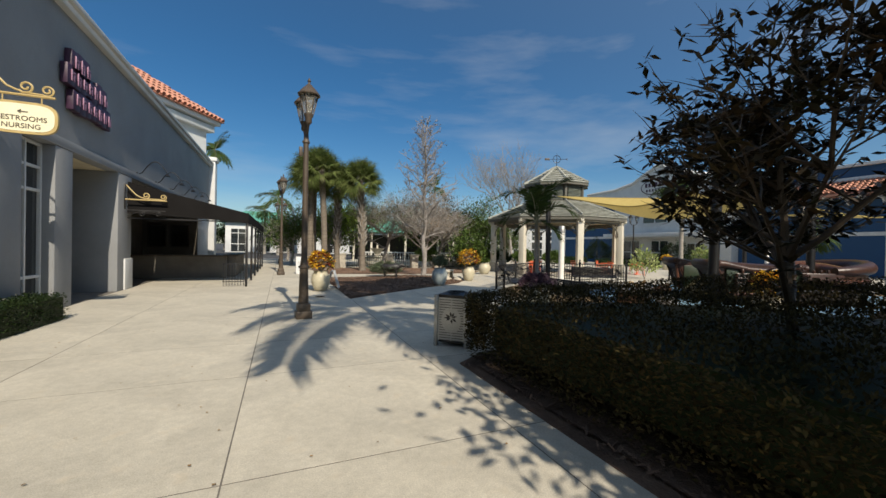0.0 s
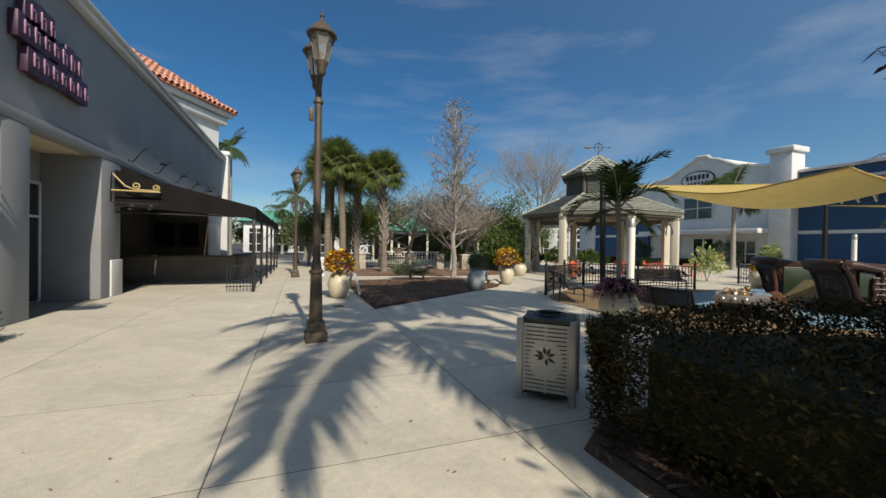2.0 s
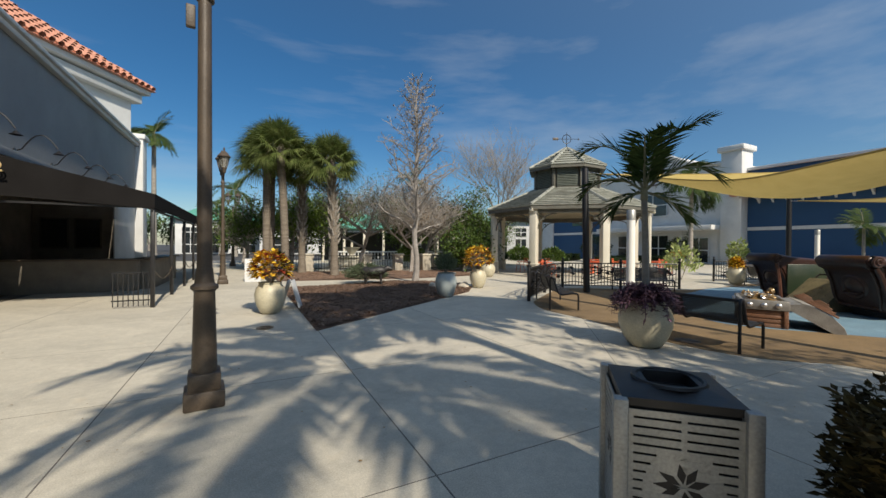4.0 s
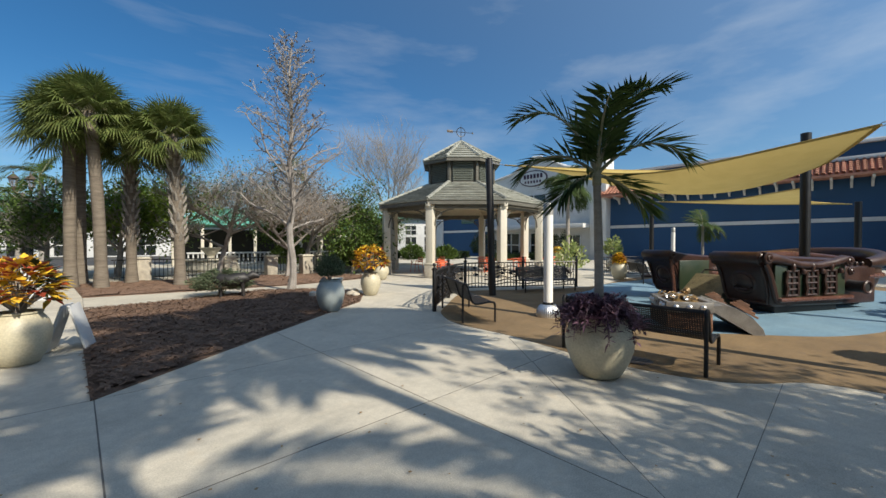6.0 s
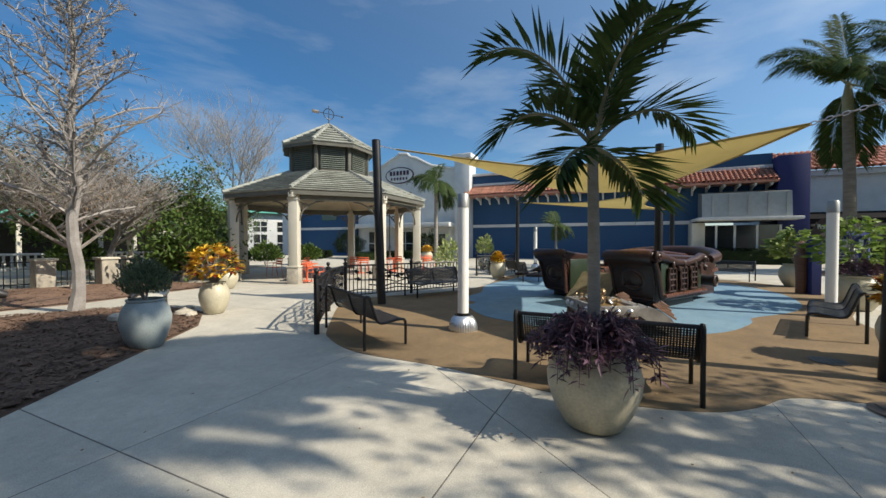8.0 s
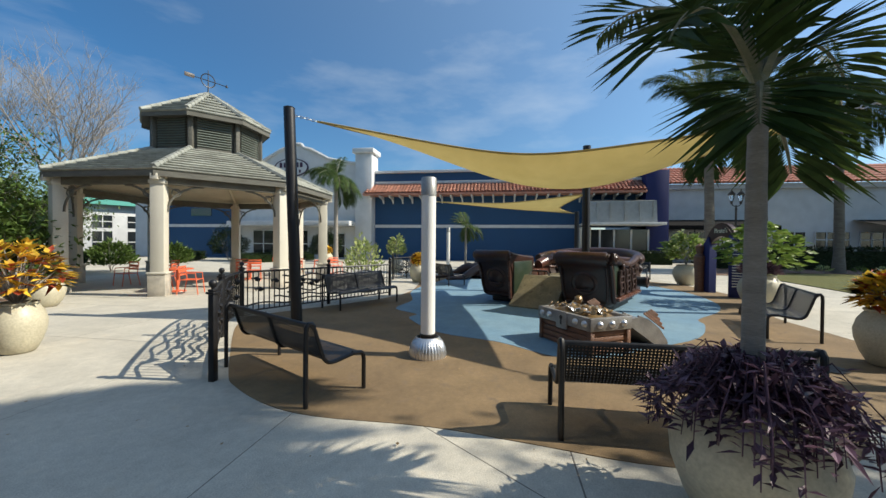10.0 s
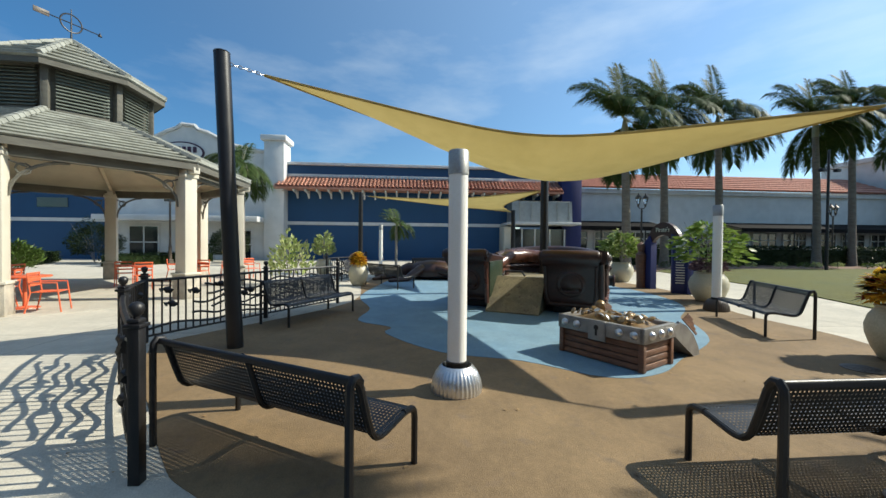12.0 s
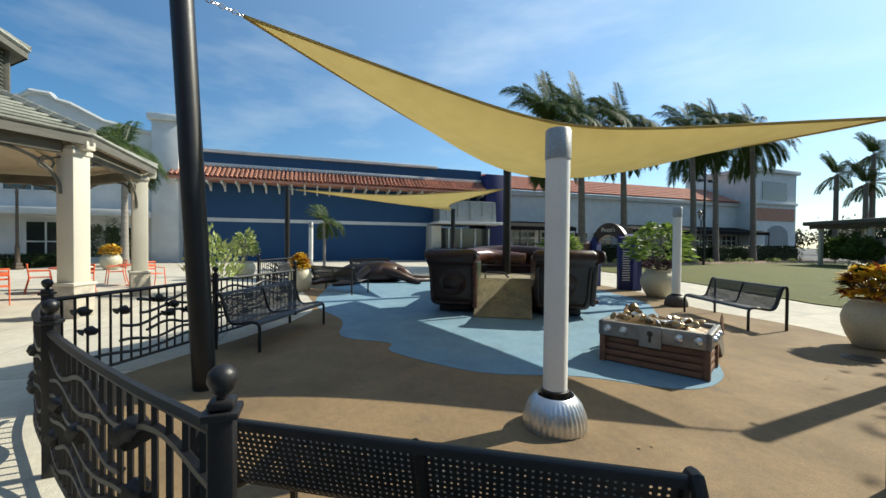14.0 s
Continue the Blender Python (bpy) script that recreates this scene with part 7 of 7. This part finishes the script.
part("opening_ring", Mesh().tube([(0.17 * math.cos(a), 0.17 * math.sin(a), 0.925) for a in [6.283 * i / 24 for i in range(25)]], 0.016, 6), "blackmetal", bn)

# ---- arch sign, cut-out figure, info kiosk ----
ag = thing("entrance_arch", "violet arch sign with brown curved banner", "sign", pose(18.85, 3.2, 0.006, 0, 0, -174))
part("arch_leg", Mesh().prism([(-0.95, 0), (-0.5, 0), (-0.5, 1.75), (-0.6, 1.95), (-0.95, 1.6)], -0.12, 0.12, pose(0, 0, 0, 90)), "purple", ag)
part("arch_leg", Mesh().box((0.88, 0.1, 0.95), (0.3, 0.2, 1.9), 0.02), "purple", ag)
ban = [(1.25 * math.cos(radians(a)), 1.55 + 1.15 * math.sin(radians(a))) for a in range(20, 161, 10)] + [(0.95 * math.cos(radians(a)), 1.4 + 0.85 * math.sin(radians(a))) for a in range(160, 19, -10)]
part("banner", Mesh().prism([(x * 0.72, z - 0.28) for x, z in ban], -0.07, 0.07, pose(0, 0, 0, 90)), "shipbrown", ag, "brown curved banner", None)
words("Pirate's", 0.22, "signcream", ag, pose(0.0, -0.085, 2.15, 90, 0, 0))
fg = Mesh().tube([(0, 0, 0), (0, 0, 0.25), (0, 0, 0.7), (0.02, 0, 1.0), (0, 0, 1.25), (0, 0, 1.36), (0, 0, 1.5), (0.02, 0, 1.62), (0, 0, 1.72)], [0.16, 0.15, 0.16, 0.18, 0.19, 0.1, 0.13, 0.15, 0.02], 12)
solid("cutout_statue", fg, "chestwood", "plain brown carved statue beside the arch", "statue", m=pose(19.72, 3.5, 0.006))
ks = thing("info_kiosk", "violet information board with pale printed panel", "sign", pose(18.1, 3.0, 0.006, 0, 0, -118))
part("kiosk_body", Mesh().box((0, 0, 0.9), (0.75, 0.35, 1.8), 0.02), "purple", ks)
part("kiosk_cap", Mesh().prism([(-0.2, 1.8), (0.2, 1.8), (0.2, 2.0), (-0.2, 1.86)], -0.38, 0.38, Matrix(((0, 0, 1, 0), (1, 0, 0, 0), (0, 1, 0, 0), (0, 0, 0, 1)))), "purple", ks, "", None)
part("label_panel", Mesh().box((0, -0.18, 1.62), (0.56, 0.012, 0.28), 0.003), "white", ks)
random.seed(320)
for k in range(13):
    w = rnd(0.2, 0.5)
    part("text_bar", Mesh().box((-0.28 + w / 2, -0.18, 1.38 - 0.085 * k), (w, 0.012, 0.03)), "white", ks)

# ---- chairs and tables under the gazebo ----
def chair(m, first=[]):
    if first:
        return copy_thing(first[0], m)
    t = thing("cafe_chair", "orange-red slatted metal cafe chair under the gazebo", "chair", m, "orange cafe chairs")
    for k in range(7):
        part("seat_slat", Mesh().box((0, -0.2 + 0.067 * k, 0.45), (0.48, 0.05, 0.02), 0.004), "orange", t)
    part("backrest", Mesh().box((0, -0.27, 0.72), (0.46, 0.025, 0.09), 0.008).box((0, -0.26, 0.6), (0.46, 0.02, 0.05), 0.006).box((0, -0.28, 0.85), (0.5, 0.03, 0.05), 0.01), "orange", t)
    for sx in (-1, 1):
        part("back_leg", Mesh().tube([(sx * 0.25, -0.33, 0), (sx * 0.24, -0.24, 0.44), (sx * 0.24, -0.29, 0.87)], 0.016, 6), "orange", t)
        part("front_leg", Mesh().tube([(sx * 0.25, 0.27, 0), (sx * 0.25, 0.22, 0.45), (sx * 0.25, 0.2, 0.65), (sx * 0.25, -0.26, 0.66)], 0.016, 6), "orange", t)
    first.append(t)
    return t
def cafe_table(m, first=[]):
    if first:
        return copy_thing(first[0], m)
    t = thing("cafe_table", "round orange metal cafe table on a pedestal", "table", m, "orange cafe tables")
    part("tabletop", Mesh().lathe([(0.45, 0.72), (0.46, 0.73), (0.46, 0.75), (0.45, 0.755), (0.01, 0.755)], 28), "orange", t)
    part("pedestal", Mesh().lathe([(0.26, 0), (0.25, 0.02), (0.04, 0.05), (0.035, 0.72)], 16), "orange", t)
    first.append(t)
    return t
GZ = 0.01
for x, y, rz in ((15.4, 20.2, 200), (16.1, 21.9, 30), (19.6, 21.0, 120), (20.5, 22.2, 300), (21.6, 20.3, 80), (22.4, 21.6, 210), (18.4, 24.0, 10), (23.3, 19.0, 140), (24.6, 20.6, 30), (16.8, 24.2, 80)):
    chair(pose(x, y, GZ, 0, 0, rz))
for x, y in ((20.2, 21.6), (22.2, 20.8), (15.8, 21.1), (24.0, 19.8)):
    cafe_table(pose(x, y, GZ))

# ---- small things in the garden ----
def beast(x, y, rz, label="dark bronze animal statue in the mulch bed"):
    """A plain dark four-legged statue in one mesh."""
    me = Mesh().tube([(-0.5, 0, 0.5), (-0.35, 0, 0.52), (0, 0, 0.5), (0.35, 0, 0.55), (0.5, 0, 0.52)], [0.08, 0.19, 0.2, 0.2, 0.1], 12)
    me.tube([(0.4, 0, 0.56), (0.6, 0, 0.66), (0.78, 0, 0.6)], [0.12, 0.13, 0.06], 10)
    for sx in (-0.32, 0.3):
        for sy in (-0.1, 0.1):
            me.tube([(sx, sy, 0.45), (sx, sy, 0.2), (sx + 0.02, sy, 0)], [0.07, 0.045, 0.05], 8)
    solid("animal_statue", me, "shipdark", label, "statue", m=pose(x, y, 0.04, 0, 0, rz))
beast(5.9, 20.2, -20)
def spotlight(x, y, rz):
    t = thing("garden_spotlight", "small black garden spotlight on a stake", "spotlight", pose(x, y, 0.03, 0, 0, rz), "garden spotlights")
    part("stake", Mesh().tube([(0, 0, 0), (0, 0, 0.22)], 0.015, 6), "blackmetal", t)
    part("head", Mesh().tube([(0, -0.1, 0.24), (0, 0.05, 0.3), (0, 0.16, 0.35)], [0.05, 0.085, 0.09], 12), "blackmetal", t)
spotlight(8.0, 20.6, 40)
spotlight(8.9, 20.2, -60)
spotlight(8.7, 18.9, 10)
gb = thing("stone_bench", "low pale stone bench slab on feet", "bench", pose(8.75, 18.9, 0.02, 0, 0, 55))
part("slab", Mesh().box((0, 0, 0.42), (1.4, 0.4, 0.08), 0.015), "cream", gb)
for x in (-0.5, 0.5):
    part("foot", Mesh().box((x, 0, 0.19), (0.16, 0.34, 0.38), 0.015), "stone", gb)
random.seed(330)
for k in range(9):
    me = Mesh().lathe([(0.1, 0), (0.16, 0.06), (0.14, 0.15), (0.06, 0.2), (0.01, 0.21)], 9)
    solid("boulder", me, "stone", "small rough garden stone in the mulch", "stone", group="garden stones", m=pose(8.3 + rnd(-0.6, 0.8), 17.9 + rnd(-0.5, 0.7), 0.0, 0, 0, rnd(0, 360)) @ Matrix.Diagonal((rnd(0.7, 1.5), rnd(0.7, 1.4), rnd(0.6, 1.2), 1)))
af = thing("sandwich_board", "white folding sandwich board with grey print", "sign", pose(1.5, 23.6, 0, 0, 0, 0))
for s in (-1, 1):
    part("board", Mesh().box((0, s * 0.16, 0.5), (0.62, 0.03, 1.02), 0.006, pose(0, 0, 0, s * 14, 0, 0)), "white", af)
for k in range(5):
    part("print_bar", Mesh().box((0, -0.27 + 0.025 * k, 0.28 + 0.11 * k), (0.42 - 0.06 * (k % 2), 0.02, 0.045)), "greypaint", af)
af2 = thing("sandwich_board", "white folding sandwich board seen edge-on by a pot", "sign", pose(2.3, 15.6, 0, 0, 0, 75))
for s in (-1, 1):
    part("board", Mesh().box((0, s * 0.14, 0.36), (0.5, 0.03, 0.74), 0.006, pose(0, 0, 0, s * 16, 0, 0)), "white", af2)
for i, (x, y, r) in enumerate(((1.6, 13.2, 0.16), (8.7, 6.3, 0.3), (10.6, 6.2, 0.22), (8.15, 8.95, 0.2))):
    dc = thing("drain_cover", "round dark metal drain cover in the paving", "drain cover", pose(x, y, 0.011), "drain covers")
    part("plate", Mesh().lathe([(r, 0), (r, 0.006), (r - 0.02, 0.008), (0.01, 0.008)], 24), "bronze", dc)
    for k in range(5):
        part("slot_bar", Mesh().box((0, -r * 0.6 + r * 0.3 * k, 0.009), (r * 1.2, 0.014, 0.004)), "shipdark", dc)
random.seed(340)
lv = Mesh()
for k in range(420):
    x, y = rnd(-4, 11), rnd(2.5, 16)
    if inside(x, y, BED) or inside(x, y, HEDGEBED):
        continue
    a, s = rnd(0, 6.28), rnd(0.008, 0.02)
    z = 0.016
    lv.add([(x + s * math.cos(a + q), y + s * 0.8 * math.sin(a + q), z + rnd(0, 0.008)) for q in (0, 1.6, 3.1, 4.7)], [(0, 1, 2, 3)])
tagged(part("fallen_leaves", lv, "dry", None, "", None), "small dry fallen leaves scattered on the paving", "fallen leaves", kind="stuff")

# ---- far buildings to the north ----
def green_house(x, y, w, d, h, rz, seed):
    t = thing("green_roofed_building", "white building with teal metal hip roof beyond the street", "building", pose(x, y, 0, 0, 0, rz))
    part("wall", Mesh().box((0, 0, h / 2), (w, d, h), 0.03), "white", t)
    o = 0.9
    part("roof", Mesh().add([(-w / 2 - o, -d / 2 - o, h), (w / 2 + o, -d / 2 - o, h), (w / 2 + o, d / 2 + o, h), (-w / 2 - o, d / 2 + o, h), (-w / 4, 0, h + d * 0.2), (w / 4, 0, h + d * 0.2)], [(0, 1, 5, 4), (1, 2, 5), (2, 3, 4, 5), (3, 0, 4), (3, 2, 1, 0)]), "teal", t, "teal standing-seam roof", None)
    n = max(2, int(w / 3.2))
    for k in range(n):
        for z, hh in ((1.5, 2.6),) + (((h - 2.0, 1.5),) if h > 5 else ()):
            wd = part("window", Mesh().box((-w / 2 + (k + 0.5) * w / n, -d / 2 - 0.01, z), (w / n * 0.55, 0.08, hh)), "glass", t)
            part("window_frame", Mesh().box((-w / 2 + (k + 0.5) * w / n, -d / 2 - 0.06, z), (0.1, 0.06, hh)).box((-w / 2 + (k + 0.5) * w / n, -d / 2 - 0.06, z), (w / n * 0.55, 0.062, 0.1)), "white", wd, "", None)
    return t
green_house(-3.0, 82, 12, 12, 5.4, 4, 1)
green_house(9, 76, 12, 10, 4.6, 0, 2)
green_house(28, 74, 26, 14, 4.2, -8, 3)
green_house(52, 62, 20, 14, 6.0, -30, 4)
pv = thing("garden_pavilion", "long open pavilion with teal roof, pale posts and white balustrade", "pavilion", pose(15.5, 44, 0, 0, 0, -6))
part("roof", Mesh().add([(-8, -3.2, 3.2), (8, -3.2, 3.2), (8, 3.2, 3.2), (-8, 3.2, 3.2), (-5, 0, 4.8), (5, 0, 4.8)], [(0, 1, 5, 4), (1, 2, 5), (2, 3, 4, 5), (3, 0, 4), (3, 2, 1, 0)]), "teal", pv, "", None)
# near-black sheet in place of the deep shade under the roof
part("interior_shade_sheet", Mesh().box((0, 2.5, 1.5), (15, 0.3, 3.0)), "shipdark", pv)
for k in range(9):
    part("post", Mesh().box((-7.6 + 1.9 * k, -2.9, 1.6), (0.22, 0.22, 3.2), 0.02), "cream", pv)
bl = thing("balustrade", "white turned balustrade round the garden terrace", "balustrade", pose(14.5, 38.5, 0, 0, 0, -8))
part("top_rail", Mesh().box((0, 0, 1.0), (13, 0.25, 0.12), 0.02), "white", bl)
part("bottom_rail", Mesh().box((0, 0, 0.2), (13, 0.25, 0.14), 0.02), "white", bl)
bal = Mesh().lathe([(0.05, 0.26), (0.07, 0.4), (0.085, 0.5), (0.05, 0.72), (0.06, 0.94)], 10).data("baluster", M["white"], 40)
for k in range(44):
    part("baluster", bal, "white", bl, m=pose(-6.4 + 0.297 * k, 0, 0))
ft = thing("garden_fountain", "tiered pale stone fountain basin in the garden", "fountain", pose(8.5, 34.5, 0))
part("basin", Mesh().lathe([(1.5, 0), (1.6, 0.1), (1.5, 0.6), (1.65, 0.7), (1.4, 0.72), (1.3, 0.4), (0.01, 0.4)], 32), "cream", ft)
part("pedestal", Mesh().lathe([(0.3, 0.3), (0.2, 0.9), (0.5, 1.3), (0.7, 1.45), (0.1, 1.42), (0.08, 1.9), (0.01, 1.95)], 24), "cream", ft)
random.seed(350)
for i in range(26):
    x, y = -60 + i * 7 + rnd(-2, 2), 95 + rnd(-6, 10)
    branch_tree(x, y, rnd(7, 10), "far_tree", "dark green tree on the far skyline", 400 + i, levels=2, spread=0.8, up=0.3, r0=0.25, trunk_f=0.4, leaves=900, leafmat="leaf_dark" if i % 2 else "leaf", leaf=0.75, clump=1.1, kids=5)
for i in range(14):
    x, y = 8 + i * 6 + rnd(-2, 2), -78 - rnd(0, 12)
    branch_tree(x, y, rnd(6, 8), "far_tree", "dark green tree on the far skyline", 440 + i, levels=2, spread=0.8, up=0.3, r0=0.25, trunk_f=0.4, leaves=800, leafmat="leaf_dark", leaf=0.75, clump=1.1, kids=5)
# ---- pavilion and stone monument beyond the lawn ----
pl = thing("lawn_pavilion", "flat-roofed brown pavilion on posts beyond the lawn", "pavilion", pose(23.8, -28.3, 0, 0, 0, -20))
part("roof", Mesh().box((0, 0, 3.6), (10, 5, 0.35), 0.04).box((0, 0, 3.3), (9.4, 4.4, 0.3), 0.03), "trim", pl)
for x in (-4, 0, 4):
    for y in (-1.8, 1.8):
        part("post", Mesh().box((x, y, 1.6), (0.25, 0.25, 3.2), 0.02), "cream", pl)
mo = thing("stone_monument", "tapered grey stone monument slab", "monument", pose(25.4, -29.6, 0, 0, 0, -20))
part("slab", Mesh().add([(-1.0, -0.3, 0), (1.0, -0.3, 0), (1.0, 0.3, 0), (-1.0, 0.3, 0), (-0.6, -0.22, 2.3), (0.6, -0.22, 2.3), (0.6, 0.22, 2.3), (-0.6, 0.22, 2.3)], [(0, 1, 5, 4), (1, 2, 6, 5), (2, 3, 7, 6), (3, 0, 4, 7), (4, 5, 6, 7)]), "greystucco", mo, "", None)
part("plinth", Mesh().box((0, 0, 0.12), (2.8, 1.0, 0.24), 0.03), "stone", mo)
for i, (x, y) in enumerate(((24.6, -26.0), (26.8, -29), (22.4, -27), (28.4, -30.5))):
    shrub(x, y, 0, 2.6, 2.6, "garden_shrub", "dense green tropical shrub by the pavilion", "leaf", 1200, 0.45, 360 + i, 0.3, 0.6)

# ---- plaza slabs ----
XS = [-4.7, -2.72, 0.02, 2.5, 5.1] + [10.2 + 2.9 * k for k in range(13)]
YS = [-14 + 2.45 * k for k in range(9)] + [7.42, 10.0, 12.55, 15.1] + [17.8 + 2.9 * k for k in range(11)]
def cut(poly, px, py, nx, ny):
    """The part of a convex polygon on the side of the line that (nx, ny) points to."""
    res = []
    for i in range(len(poly)):
        a, b = poly[i - 1], poly[i]
        da, db = (a[0] - px) * nx + (a[1] - py) * ny, (b[0] - px) * nx + (b[1] - py) * ny
        if (da < 0) != (db < 0):
            f = da / (da - db)
            res.append((a[0] + (b[0] - a[0]) * f, a[1] + (b[1] - a[1]) * f))
        if db >= 0:
            res.append(b)
    return res
def slab(poly):
    cx, cy = centroid(poly)
    pts = []
    n = len(poly)
    for i in range(n):
        x, y = poly[i]
        d = math.hypot(x - cx, y - cy)
        pts.append((x - cx - (x - cx) / d * 0.009, y - cy - (y - cy) / d * 0.009))
    me = Mesh()
    inner = [(x * (1 - 0.005 / math.hypot(x, y)), y * (1 - 0.005 / math.hypot(x, y))) for x, y in pts]
    me.add([(x, y, -0.02) for x, y in pts] + [(x, y, -0.001) for x, y in pts] + [(x, y, 0) for x, y in inner],
           [tuple(range(2 * n, 3 * n))] + [(i, (i + 1) % n, n + (i + 1) % n, n + i) for i in range(n)] + [(n + i, n + (i + 1) % n, 2 * n + (i + 1) % n, 2 * n + i) for i in range(n)])
    part("slab", me, "concrete", plaza, "", None, m=pose(cx, cy, 0))
for x0, x1 in zip(XS[:-1], XS[1:]):
    for y0, y1 in zip(YS[:-1], YS[1:]):
        quad = [(x0, y0), (x1, y0), (x1, y1), (x0, y1)]
        if x0 < 9 and y0 > 4 and y1 < 12.7 and x0 > 2.4:
            a = cut(quad, 4.9, 7.42, -1, 0.84)
            b = cut(quad, 4.9, 7.42, 1, -0.84)
            for q in (a, b):
                if len(q) > 2:
                    slab(q)
        elif any(inside(x0 + (x1 - x0) * f, y0 + (y1 - y0) * g, LAWN) for f in (0.2, 0.8) for g in (0.2, 0.8)) and all(inside(x, y, LAWN) for x, y in quad):
            continue
        else:
            slab(quad)
